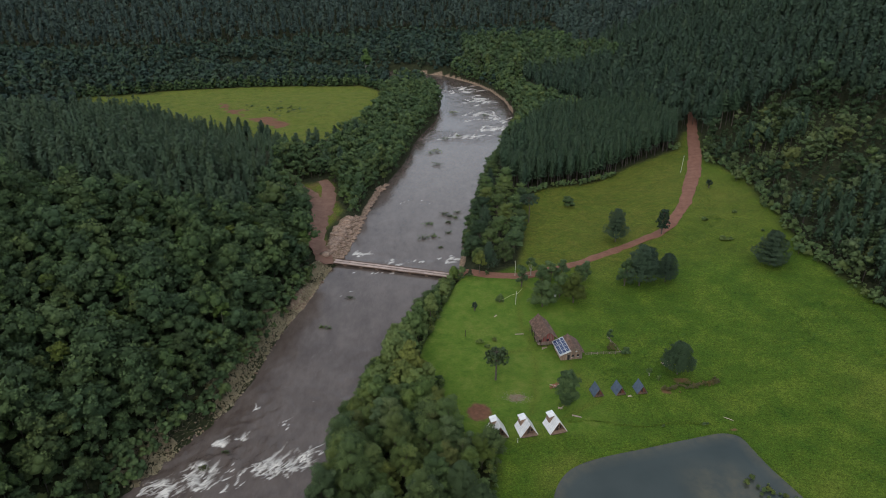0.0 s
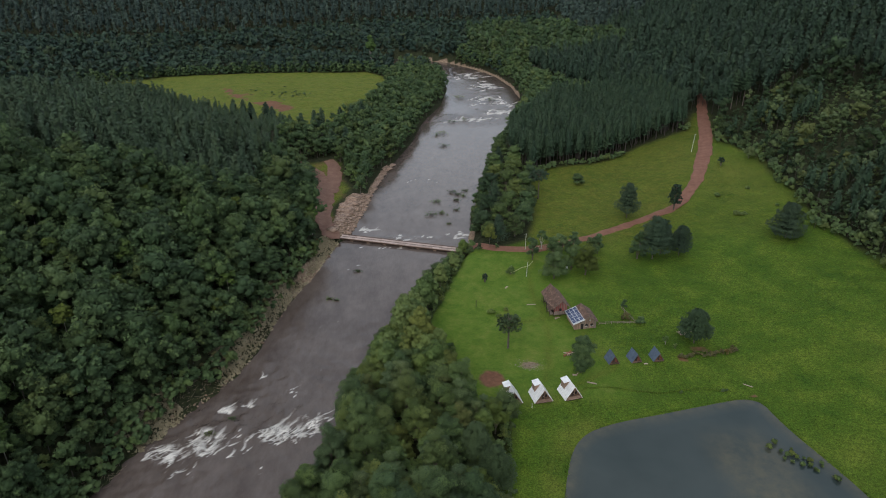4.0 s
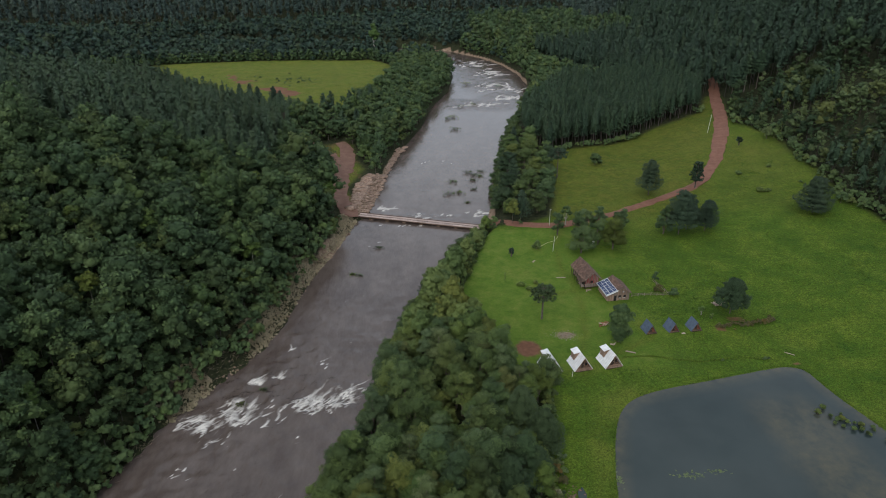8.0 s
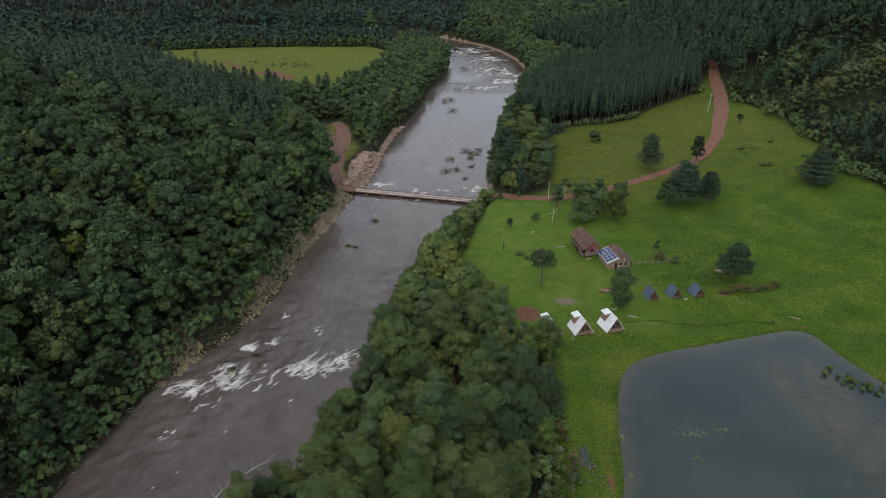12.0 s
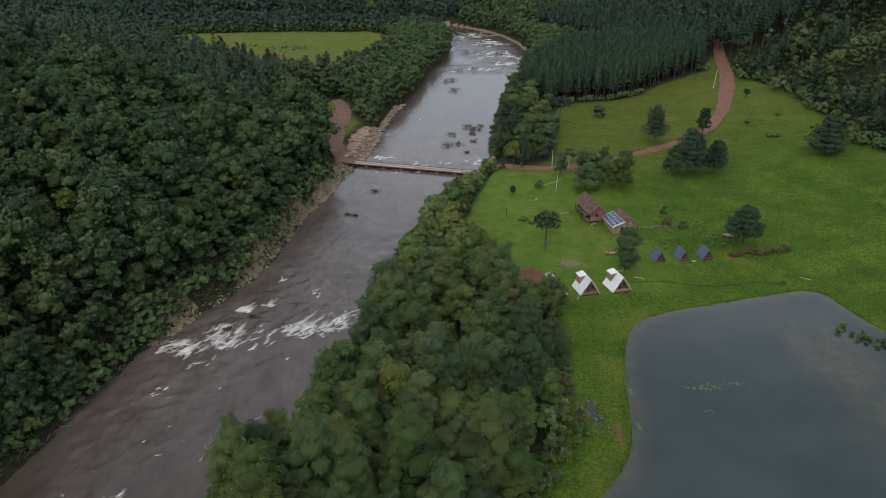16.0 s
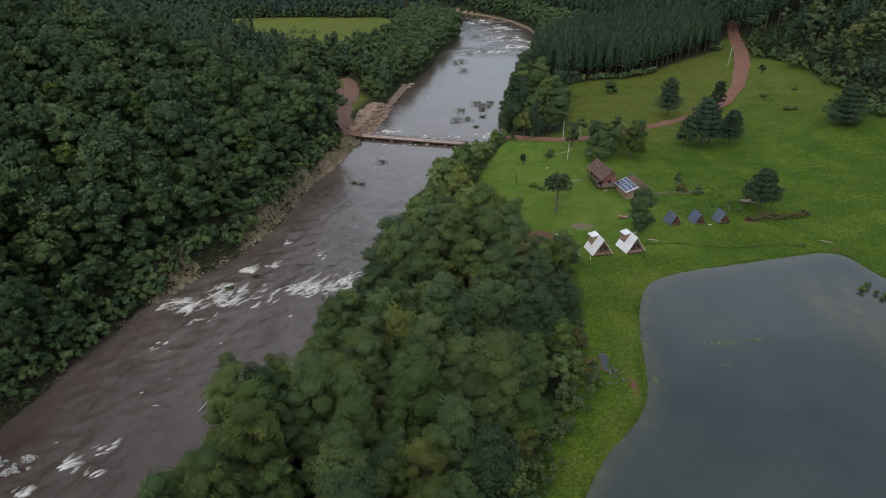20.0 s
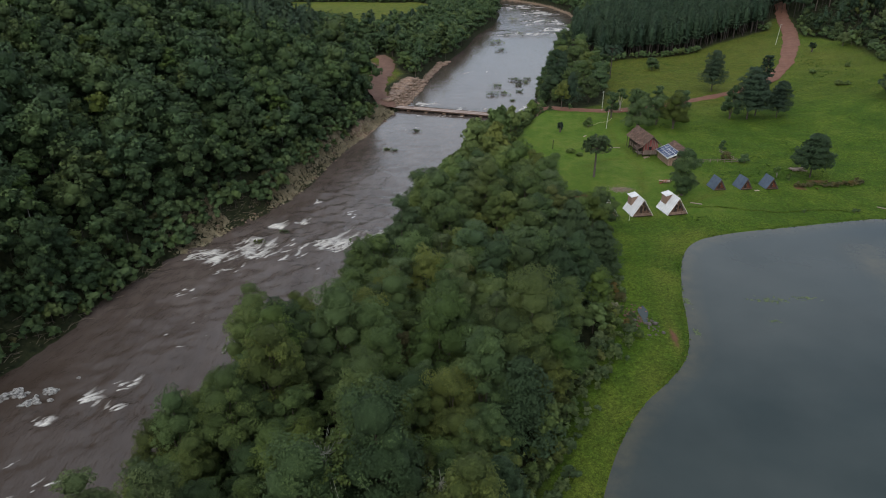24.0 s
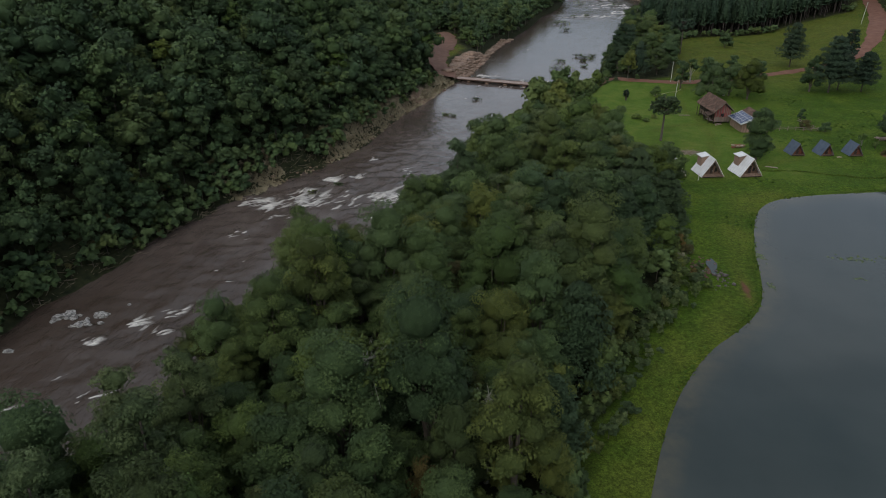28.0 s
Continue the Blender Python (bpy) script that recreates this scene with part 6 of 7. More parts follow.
def log_pile(x, y, count, length, mats, label, seed, spread_=0.8, rad=0.17):
    ob = thing("log_pile", pose(x, y, gz(x, y)), label, "log pile")
    q = random.Random(seed)
    for i in range(count):
        p = part("log", timber(length * q.uniform(0.6, 1.1), rad * q.uniform(0.7, 1.2), seed * 50 + i), mats[i % len(mats)], ob)
        lvl = i // max(1, count // 2)
        p.location = (q.uniform(-spread_, spread_), q.uniform(-spread_, spread_) * 0.7, rad + lvl * rad * 1.7)
        p.rotation_euler = (0, q.uniform(-0.08, 0.08), q.uniform(-0.9, 0.9) + 0.3)
    return ob


log_pile(37.0, 183.3, 14, 3.0, [rust_log, pale_log, rust_log], "heap of rust-red and pale split timber on the grass", 2)
log_pile(37.2, 172.2, 3, 2.0, [pale_log], "few pale boards lying beside the dark tree", 3)
log_pile(78, 196, 12, 3.4, [pale_log], "pale heap of logs under the spreading tree", 4, 1.7)
log_pile(36.4, 206.2, 5, 1.8, [pale_log], "pale scrap timber lying by the farmhouse", 6, 0.6, 0.1)
log_pile(36.6, 262.6, 5, 3.2, [pale_log], "pale cut branches beside the road", 7, 0.9, 0.14)
for x, y, a, L in ((28.5, 215.5, 5, 3.4), (41.5, 168.5, -20, 3.0), (60.3, 178.2, 12, 1.3), (20.5, 229, 60, 2.0)):
    b = thing("board", pose(x, y, gz(x, y) + 0.06, 0, 0, a), "weathered pale board lying flat on the grass", "board")
    part("plank", box((-L / 2, -0.32, 0), (L / 2, -0.01, 0.07), 0.01), pale_log, b)
    part("plank", box((-L / 2 + 0.1, 0.01, 0), (L / 2 - 0.15, 0.3, 0.06), 0.01), pale_log, b)


drum = thing("water_drum", pose(46.0, 244.0, gz(46.0, 244.0)), "white plastic drum standing under trees", "drum")
bm = bmesh.new()
bmesh.ops.create_cone(bm, cap_ends=True, segments=16, radius1=0.5, radius2=0.5, depth=1.1, matrix=Matrix.Translation((0, 0, 0.55)))
bmesh.ops.bevel(bm, geom=[e for e in bm.edges if abs(e.verts[0].co.z - e.verts[1].co.z) < 0.01], offset=0.06, segments=2, affect="EDGES")
part("body", bm, white_sheet, drum)
part("lid", box((-0.3, -0.3, 1.1), (0.3, 0.3, 1.16), 0.04), white_sheet, drum)
b = thing("board", pose(88.0, 167.0, gz(88.0, 167.0) + 0.04, 0, 0, -35), "bleached stick lying in the meadow", "board")
part("plank", box((-1.5, -0.12, 0), (1.5, 0.12, 0.12), 0.02), pale_log, b)
hose_line = [(22.4, 240.2), (25, 241.5), (28, 244.5), (31, 246.2), (33.2, 250.5)]
v, f = tube([(x, y, gz(x, y) + 0.12) for x, y in hose_line], [0.09] * 5, 5)
m = Nodes("yellow_pipe", 0.6)
pipe_mat = m.color(m.ramp(m.noise(1.5, 3), (0.3, (0.36, 0.36, 0.16)), (0.7, (0.5, 0.5, 0.26)))).mat
tagged(new("pipe", mesh_of("pipe", v, [f], [pipe_mat], None, True)), "pale yellow pipe lying across the lawn", "pipe")


def fallen_tree(x, y, turn, length, seed):
    """A bare grey trunk with a few branches, washed against the bank."""
    ob = thing("fallen_tree", pose(x, y, WATER + 0.15, 0, -6, turn), "bare grey fallen tree lying at the water's edge", "fallen tree", "fallen trees")
    q = np.random.default_rng(seed)
    v, f = tube([(0, 0, 0), (length * 0.5, 0.3, 0.25), (length, 0, 0.3)], [0.2, 0.15, 0.06], 6)
    part("trunk", mesh_of("trunk", v, [f], [pale_bark], None, True), pale_bark, ob)
    for k in range(7):
        a, w, L = q.uniform(0.3, 0.95) * length, q.uniform(-1.2, 1.2), q.uniform(1.0, 2.6)
        v, f = tube([(a, 0.1, 0.22), (a + 0.5 * L * math.cos(w), 0.5 * L * math.sin(w), 0.6), (a + L * math.cos(w), L * math.sin(w), q.uniform(0.2, 1.4))], [0.07, 0.05, 0.02], 5)
        part("branch", mesh_of("branch", v, [f], [pale_bark], None, True), pale_bark, ob)


fallen_tree(-62.9, 104.4, 62, 8.0, 5)
fallen_tree(-57.6, 114.0, 35, 6.0, 6)
fallen_tree(-72, 190, 80, 6.5, 7)


def fence(points, label, gap=2.2, height=1.15):
    ob = thing("fence", pose(0, 0, 0), label, "fence")
    for (x0, y0), (x1, y1) in zip(points, points[1:]):
        n = max(1, round(math.hypot(x1 - x0, y1 - y0) / gap))
        ang = math.atan2(y1 - y0, x1 - x0)
        for i in range(n):
            x, y = x0 + (x1 - x0) * i / n, y0 + (y1 - y0) * i / n
            ex, ey = x0 + (x1 - x0) * (i + 1) / n, y0 + (y1 - y0) * (i + 1) / n
            z, ez = gz(x, y), gz(ex, ey)
            p = part("post", box((-0.07, -0.07, -0.4), (0.07, 0.07, height), 0.01), grey_plank, ob)
            p.location, p.rotation_euler.z = (x, y, z), ang
            L = math.hypot(ex - x, ey - y)
            for hgt in (0.45, 0.95):
                rl = part("rail", box((0, -0.03, -0.06), (math.hypot(L, ez - z), 0.03, 0.06)), grey_plank, ob)
                rl.location, rl.rotation_euler = (x, y, z + hgt), (0, -math.atan2(ez - z, L), ang)
    return ob


fence([(50.3, 201.5), (57, 202.2), (63.5, 202.8)], "grey wooden rail fence running from the annex")
fence([(63.5, 203.2), (60.5, 212.5)], "short grey wooden rail fence beside shrubs")


def pole(x, y, h, label, lean=0.0, arm=True, r0=0.11):
    ob = thing("utility_pole", pose(x, y, gz(x, y), 0, lean, 20), label, "utility pole")
    v, f = tube([(0, 0, -0.5), (0, 0, h * 0.5), (0, 0, h)], [r0, r0 * 0.9, r0 * 0.75], 8)
    part("shaft", mesh_of("shaft", v, [f], [pole_mat], None, True), pole_mat, ob)
    part("cap", box((-0.1, -0.1, h), (0.1, 0.1, h + 0.05)), galvanised, ob)
    if arm:
        part("crossarm", box((-0.6, -0.05, h - 0.45), (0.6, 0.05, h - 0.33)), dark_wood, ob)
        for q in (-0.5, 0.5):
            part("insulator", box((q - 0.04, -0.04, h - 0.33), (q + 0.04, 0.04, h - 0.18), 0.01), white_sheet, ob)
    return ob


pole(29.0, 237.2, 6.2, "thin pale yellowish pole in the grass", 3, False, 0.1)
pole(31.2, 261.5, 7.5, "pale concrete power pole beside the road", 0, True)
pole(139.3, 379.6, 10.5, "tall leaning pale pole beside the road", 5, True, 0.14)
pole(22.0, 156.6, 1.5, "short dark wooden post before the cabins", 0, False, 0.09)
post = thing("post", pose(8.3, 214, gz(8.3, 214)), "dark wooden post standing in the grass", "post")
part("shaft", box((-0.1, -0.1, -0.4), (0.1, 0.1, 2.8), 0.02), dark_wood, post)
part("cap", box((-0.12, -0.12, 2.8), (0.12, 0.12, 2.86)), dark_wood, post)

# ---- trees that stand alone ----
def single(name, template, leaf, wood, label, x, y, scale=1.0, turn=0, group=""):
    ob = make_tree(name, template, leaf, wood, label, group)
    ob.scale = (scale, scale, scale)
    ob.matrix_basis = pose(x, y, gz(x, y), 0, 0, turn) @ Matrix.Diagonal((scale, scale, scale, 1))
    return ob


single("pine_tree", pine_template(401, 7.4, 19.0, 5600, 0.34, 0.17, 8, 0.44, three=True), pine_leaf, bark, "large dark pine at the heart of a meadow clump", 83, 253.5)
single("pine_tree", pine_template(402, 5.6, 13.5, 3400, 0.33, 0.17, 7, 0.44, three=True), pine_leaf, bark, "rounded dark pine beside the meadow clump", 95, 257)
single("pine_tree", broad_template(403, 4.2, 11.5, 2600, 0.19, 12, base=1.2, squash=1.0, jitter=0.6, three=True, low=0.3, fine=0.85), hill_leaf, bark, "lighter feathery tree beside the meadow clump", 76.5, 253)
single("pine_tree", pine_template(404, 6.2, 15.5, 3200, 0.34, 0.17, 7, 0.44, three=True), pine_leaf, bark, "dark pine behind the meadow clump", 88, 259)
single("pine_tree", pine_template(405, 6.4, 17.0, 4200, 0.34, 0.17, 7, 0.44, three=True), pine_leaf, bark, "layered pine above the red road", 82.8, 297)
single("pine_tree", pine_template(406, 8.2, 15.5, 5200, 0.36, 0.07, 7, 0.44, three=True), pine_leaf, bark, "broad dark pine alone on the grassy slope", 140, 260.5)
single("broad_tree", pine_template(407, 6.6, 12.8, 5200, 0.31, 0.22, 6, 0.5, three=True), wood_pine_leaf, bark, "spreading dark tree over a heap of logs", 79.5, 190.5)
single("araucaria", araucaria_template(411, 10.4, 4.5, 160, 12, 0.26, 4, 0.36), wood_pine_leaf, bark, "umbrella-crowned araucaria in the farm meadow", 17.6, 187, 1.1)
single("araucaria", araucaria_template(412, 12.5, 3.7, 190, 12, 0.34, 7, 0.72), pine_leaf, bark, "tall tufted araucaria beside the red road", 106.5, 303)
single("araucaria", araucaria_template(413, 14.5, 6.0, 110, 8, 0.5, 4, 0.25), pine_leaf, bark, "flat-topped araucaria at the wood's edge", 44, 322)
single("araucaria", araucaria_template(414, 3.2, 1.2, 24, 7, 0.3, 5, 0.7), pine_leaf, bark, "young araucaria in the grass", 12.5, 233.3)
single("araucaria", araucaria_template(415, 4.2, 2.0, 40, 7, 0.35, 5, 0.6), pine_leaf, bark, "young araucaria beside the red road", 146, 352)
t_col = crown(np.random.default_rng(420), np.array([(0, 0, 8.2), (0.9, 0.3, 6.6), (-0.9, -0.3, 6.3), (0.2, -1.0, 6.8), (0, 0.8, 5.6), (0.3, -0.8, 3.4), (-0.7, 0.2, 3.6), (0.7, 0.3, 2.2), (-0.2, -0.6, 1.6)]),
              np.array([1.8, 1.8, 1.8, 1.7, 1.9, 1.7, 1.7, 1.8, 1.7]), 3600, 0.15, three=True, sub=6)
single("broad_tree", (t_col, tube([(0, 0, -0.5), (0, 0, 8)], [0.3, 0.1], 6)), hill_leaf, bark, "dense dark columnar tree behind the cabins", 39.0, 174.0, 1.35)
single("broad_tree", broad_template(421, 5.4, 12.0, 4600, 0.15, 14, base=1.2, low=0.3, three=True, sub=6, jitter=0.6), hill_leaf, bark, "dark leafy tree behind the farmhouse", 39.6, 236)
single("broad_tree", broad_template(422, 5.2, 13.0, 4600, 0.15, 14, base=1.4, low=0.28, three=True, sub=6, jitter=0.6), bright_leaf, bark, "leafy tree with pale yellowish tops by the farmhouse", 52.5, 239)
single("broad_tree", broad_template(423, 4.0, 10.5, 2600, 0.15, 9, base=1.0, low=0.3, three=True, sub=6, jitter=0.6), hill_leaf, bark, "leafy tree by the farmhouse", 47.5, 243)
for k, (x, y, rad, h) in enumerate(((41, 249, 3.6, 12.0), (56, 250, 3.4, 11.0), (50, 255, 3.2, 12.5), (33, 252, 3.0, 10.0), (61, 258, 2.6, 9.0))):
    single("broad_tree", broad_template(1421 + k, rad, h, 1500, 0.21, 10, base=1.6, low=0.26, three=True), hill_leaf, bark, "slender leafy tree between farmhouse and road", x, y)
single("broad_tree", broad_template(424, 2.6, 9.5, 350, 0.28, 6, base=3.0), hill_leaf, pale_bark, "thin half-bare tree by the road", 38, 262.2)
single("broad_tree", broad_template(425, 3.0, 7.0, 700, 0.3, 8, base=1.0, low=0.26), hill_leaf, bark, "leafy tree between farmhouse and road", 46, 258, 1.3)
single("bush", broad_template(426, 3.8, 6.2, 1100, 0.32, 9, base=0.8, low=0.26), hill_leaf, bark, "round green bush in the upper meadow", 67.5, 343, group="")
single("bush", broad_template(427, 1.9, 3.2, 500, 0.26, 6, base=0.6, low=0.26), broad_leaf, bark, "small round bush in the grass", 22.9, 239)
single("bush", broad_template(428, 1.8, 2.4, 420, 0.26, 6, base=0.3, low=0.26), hill_leaf, bark, "dark shrub at the end of the fence", 65.0, 202.5)
single("bush", broad_template(429, 1.9, 2.6, 300, 0.26, 6, base=0.3, low=0.26), dry_leaf, bark, "dry grey shrub beside the fence", 60.5, 205.5)
single("bush", broad_template(430, 1.3, 3.8, 350, 0.24, 6, base=0.8, low=0.26), hill_leaf, bark, "upright dark shrub above the fence", 61.3, 212.5)
single("bush", broad_template(431, 1.3, 3.0, 200, 0.24, 5, base=1.0), bright_leaf, pale_bark, "pale green sapling beside the huts", 69.5, 189)
single("bush", broad_template(432, 0.9, 2.2, 180, 0.22, 5, base=0.5), broad_leaf, bark, "small dark sapling beside the huts", 72, 186.5)
for k, (x, y, s) in enumerate(((13.5, 209.5, 0.8), (16.0, 207, 0.65), (19, 211.5, 0.6), (130.5, 288, 1.0), (133, 287, 0.8), (130, 312, 0.8), (146, 316, 0.7), (150, 292, 0.6))):
    single("bush", broad_template(433 + k, 2.0, 1.6, 240, 0.28, 6, base=0.1), broad_leaf, bark, "low sprawling dark shrub in the grass", x, y, s)

for k, (x, y, s, mat) in enumerate(((12.6, 116, 0.8, dry_leaf), (12.2, 107, 0.6, dry_leaf), (11.6, 119.5, 0.9, dry_leaf), (13.5, 119.5, 0.6, broad_leaf), (13.8, 103.5, 0.6, broad_leaf))):
    single("bush", broad_template(445 + k, 1.7, 2.3, 380, 0.22, 7, base=0.2, low=0.25, three=True), mat, bark, "brownish shrub beside the puddle" if mat is dry_leaf else "low green shrub beside the puddle", x, y, s)

pale_leaf = leaf_material("pale_leaf", (0.12, 0.13, 0.09), (0.22, 0.23, 0.17), (0.38, 0.38, 0.31))
single("bush", broad_template(451, 1.3, 1.9, 420, 0.16, 7, base=0.2, low=0.25, three=True), pale_leaf, bark, "whitish flowering bush beside the puddle", 10.6, 112)
single("bush", broad_template(452, 1.0, 1.6, 300, 0.16, 6, base=0.2, low=0.25, three=True), pale_leaf, bark, "whitish flowering bush beside the puddle", 8.8, 115)
for k, (x, y, rad, h) in enumerate(((-56.5, 366, 4.2, 8), (-52.5, 356, 3.6, 7), (-53.5, 376, 4.0, 9), (-49.5, 366, 3.8, 9), (-50, 349, 2.2, 3.5), (-60, 385, 4.0, 9), (-66, 392, 4.0, 10))):
    single("broad_tree", broad_template(2400 + k, rad, h, 1100, 0.25, 10, base=h * 0.12, low=0.28, three=True), broad_leaf, bark, "round green tree beside the dirt track", x, y, group="lane trees")

EDGE_PINES = [(171.5, 431, 24, 4.2), (178, 436, 25, 4.0), (183, 440, 26, 4.4), (189, 437, 24, 4.0), (195, 444, 26, 4.2), (202, 440, 23, 4.0)]
# the clump on the right bank above the bridge
BANK_CLUMP = [(20, 268.5, 6.2, 13.5, 2), (28, 276, 4.6, 10, 0), (14, 283, 4.8, 10, 1), (22, 287, 5.2, 12, 0), (33, 288, 4.6, 11, 0), (17.5, 298, 4.8, 12, 1), (27, 300, 5.4, 13, 0), (36, 303, 4.5, 11, 0),
              (21, 312, 5.2, 14, 2), (31, 314, 5.4, 13, 0), (39, 316, 4.2, 10, 0), (20, 327, 5.0, 13, 1), (28, 328, 5.2, 13, 0), (37, 331, 5.0, 12, 0), (23, 342, 4.6, 12, 0), (33, 345, 5.0, 13, 0), (42, 342, 4.4, 11, 0),
              (24.5, 357, 4.6, 12, 0), (34, 358, 4.8, 13, 0), (27, 371, 4.6, 13, 2), (36, 372, 4.8, 13, 0), (29, 386, 4.5, 13, 0), (30, 401, 4.5, 13, 0), (43, 356, 3.6, 9, 0), (16, 276, 3.4, 6, 0), (11.8, 290, 2.8, 5, 0)]
for k, (x, y, rad, h, sort) in enumerate(BANK_CLUMP):
    if sort == 2:
        single("pine_tree", pine_template(460 + k, rad * 0.8, h, 1400, 0.34, 0.1, 8, 0.6), pine_leaf, bark, "dark pine among the trees on the bank", x, y, group="bank trees")
    else:
        single("broad_tree", broad_template(460 + k, rad * 1.22, h, 1900, 0.23, 13, three=True, base=h * 0.14, squash=0.62, low=0.28, sub=6), wood_pine_leaf if sort else (broad_leaf, hill_leaf, broad_leaf)[k % 3], bark, "spreading dark-green tree on the river bank", x, y, group="bank trees")

# bare-stemmed pines beside the upper road, and shrubs under them
for k, (x, y, h, rad) in enumerate(EDGE_PINES):
    single("pine_tree", pine_template(1500 + k, rad, h, 900, 0.5, 0.42, 7, 0.45, three=True), shaded_pine_leaf, bark, "tall pine with a bare pale stem beside the road", x, y, group="road pines")
for k, (x, y, rad, h) in enumerate(((163, 358, 4.0, 6.5), (171, 362, 3.2, 5.5), (166, 376, 3.0, 4.5), (172, 385, 3.4, 6.0), (164, 392, 2.8, 4.5), (168, 340, 3.2, 5.0), (170, 350, 3.6, 7.0))):
    single("broad_tree", broad_template(1520 + k, rad, h, 900, 0.24, 9, base=h * 0.2, low=0.25, three=True), scrub_leaf, bark, "rounded grey-green shrub at the meadow edge", x, y, group="edge trees")

# pines and araucarias that rise out of the riverside wood
for x, y, h, rad in ((-0.6, 109, 12.5, 4.8), (-8.9, 75, 13, 4.6), (4.5, 133, 12.5, 4.6), (9.5, 127, 10.5, 3.8), (-12, 60, 10, 3.4), (6.5, 117, 8.5, 3.2)):
    single("pine_tree", pine_template(int(500 + y), rad * 1.5, h * 1.14, 6000, 0.23, 0.06, 7, 0.6, three=True), wood_pine_leaf, bark, "dark feathery pine rising from the riverside wood", x, y, group="wood pines")
single("broad_tree", broad_template(521, 5.0, 9.5, 4200, 0.15, 15, base=1.2, squash=0.75, three=True, low=0.24, sub=6), broad_leaf, bark, "round dark tree at the wood's corner by the cabins", 13.2, 150.5, 1.0)
single("broad_tree", broad_template(522, 3.9, 8.0, 1800, 0.26, 11, base=1.8, squash=0.6), bright_leaf, bark, "flat-crowned yellow-green tree in the riverside wood", 4.5, 122)
single("broad_tree", broad_template(523, 3.4, 10.0, 2000, 0.18, 13, base=3, squash=0.7, jitter=0.7, three=True), dry_leaf, bark, "yellow-brown drying tree in the riverside wood", -26.8, 86.5)


m = Nodes("limb_bark", 0.9)
limb_bark = m.color(m.ramp(m.noise(3.0, 5), (0.25, (0.15, 0.155, 0.11)), (0.75, (0.32, 0.32, 0.25)))).mat


def spent_araucaria(x, y, height, radius, seed, label, green):
    """An old araucaria: long bare pale limbs round a thin green crown."""
    c, limbs = araucaria_template(seed, height, radius * 0.8, green, 12, 0.24, 3, 0.16)
    q = np.random.default_rng(seed)
    extra = [limbs]
    for i in range(26):
        w, L = i * 0.571 + q.uniform(-0.1, 0.1), radius * q.uniform(0.65, 1.05)
        z = height * q.uniform(0.92, 0.99)
        e = np.array([math.cos(w) * L, math.sin(w) * L, z - 0.22 * L + q.uniform(-0.4, 0.3)])
        extra.append(tube([(0, 0, z), tuple(e * (0.5, 0.5, 1) + (0, 0, 0.16 * L)), tuple(e)], [0.034, 0.026, 0.014], 4))
    single("araucaria", (c, joined(extra)), broad_leaf, limb_bark, label, x, y)


spent_araucaria(-31.4, 56.6, 12.6 - gz(-31.4, 56.6), 6.4, 531, "old araucaria with long bare pale limbs", 170)
spent_araucaria(-18.5, 55.6, 10.0 - gz(-18.5, 55.6), 3.2, 532, "small dying araucaria with bare pale limbs", 16)
spent_araucaria(-36.5, 96, 8.5 - gz(-36.5, 96), 3.2, 533, "tufted araucaria among leafy trees", 120)

# the tall pale tree and others across the field
single("broad_tree", broad_template(541, 6.5, 31, 500, 1.1, 12, base=9, squash=1.3), bright_leaf, pale_bark, "very tall pale-green tree beyond the field", -81, 731)
for k, (x, y, h) in enumerate(((-150, 490, 15), (-143, 484, 14), (-131, 481, 15), (-125, 474, 13), (-92, 455, 14), (-86, 450, 16), (-75, 461, 15), (-69, 470, 14), (-63, 482, 15), (-66, 420, 15), (-74, 412, 16), (-84, 428, 15), (-97, 436, 13), (-160, 500, 13))):
    single("pine_tree", pine_template(550 + k, 4.6, h, 420, 0.75, 0.08, 8, 0.6), pine_leaf, bark, "dark pine at the edge of the far field", x, y, group="field pines")

# ---- stones, debris and water plants ----
def stone_mesh(seed, squash=0.6, mat=None):
    q = np.random.default_rng(seed)
    v = ICO_V * (q.uniform(0.75, 1.25, (12, 1))) * (1, q.uniform(0.7, 1.1), squash)
    return v, np.array(ICO_F)


def scatter_stones(name, xs, ys, size, mat, label, r, squash=0.55, sink=0.15):
    vs, fs, n = [], [], 0
    zs = np.maximum(ground_z(xs, ys), WATER - 0.1)
    for x, y, z in zip(xs, ys, zs):
        v, f = stone_mesh(int(r.integers(0, 1 << 30)), squash)
        s, w = size * r.lognormal(0, 0.45), r.uniform(0, 6.28)
        rot = np.array([[math.cos(w), -math.sin(w), 0], [math.sin(w), math.cos(w), 0], [0, 0, 1]])
        vs.append((v * s) @ rot.T + (x, y, z + s * sink))
        fs.append(f + n)
        n += 12
    return tagged(new(name, mesh_of(name, np.concatenate(vs), [np.concatenate(fs)], [mat])), label, "stones", kind="stuff")


m = Nodes("shelf_stone", 0.9)
shelf_stone = m.color(m.ramp(m.noise(0.9, 7, rough=0.75, stretch=(1, 1, 4)), (0.32, (0.13, 0.075, 0.052)), (0.5, (0.34, 0.23, 0.165)), (0.7, (0.5, 0.37, 0.275)))).bump(m.noise(2.5, 6, rough=0.7), 0.8, 0.3).mat
r = np.random.default_rng(61)
xs, ys = spread(-110, -38, 60, 292, 1.9, r, lambda x, y: left_of_river(x, y) & (signed(x, y, RIVER) < table(y, [(60, -0.9), (142, -0.7), (158, 3.0), (180, 4.0), (292, 2.6)]) + lattice(x, y, 6, 9)) & (signed(x, y, RIVER) > -0.8) & (lattice(x, y, 14, 10) > -0.45))
scatter_stones("bank_stones", xs, ys, 0.3, river_stone, "tan and reddish stones along the water's edge", r)
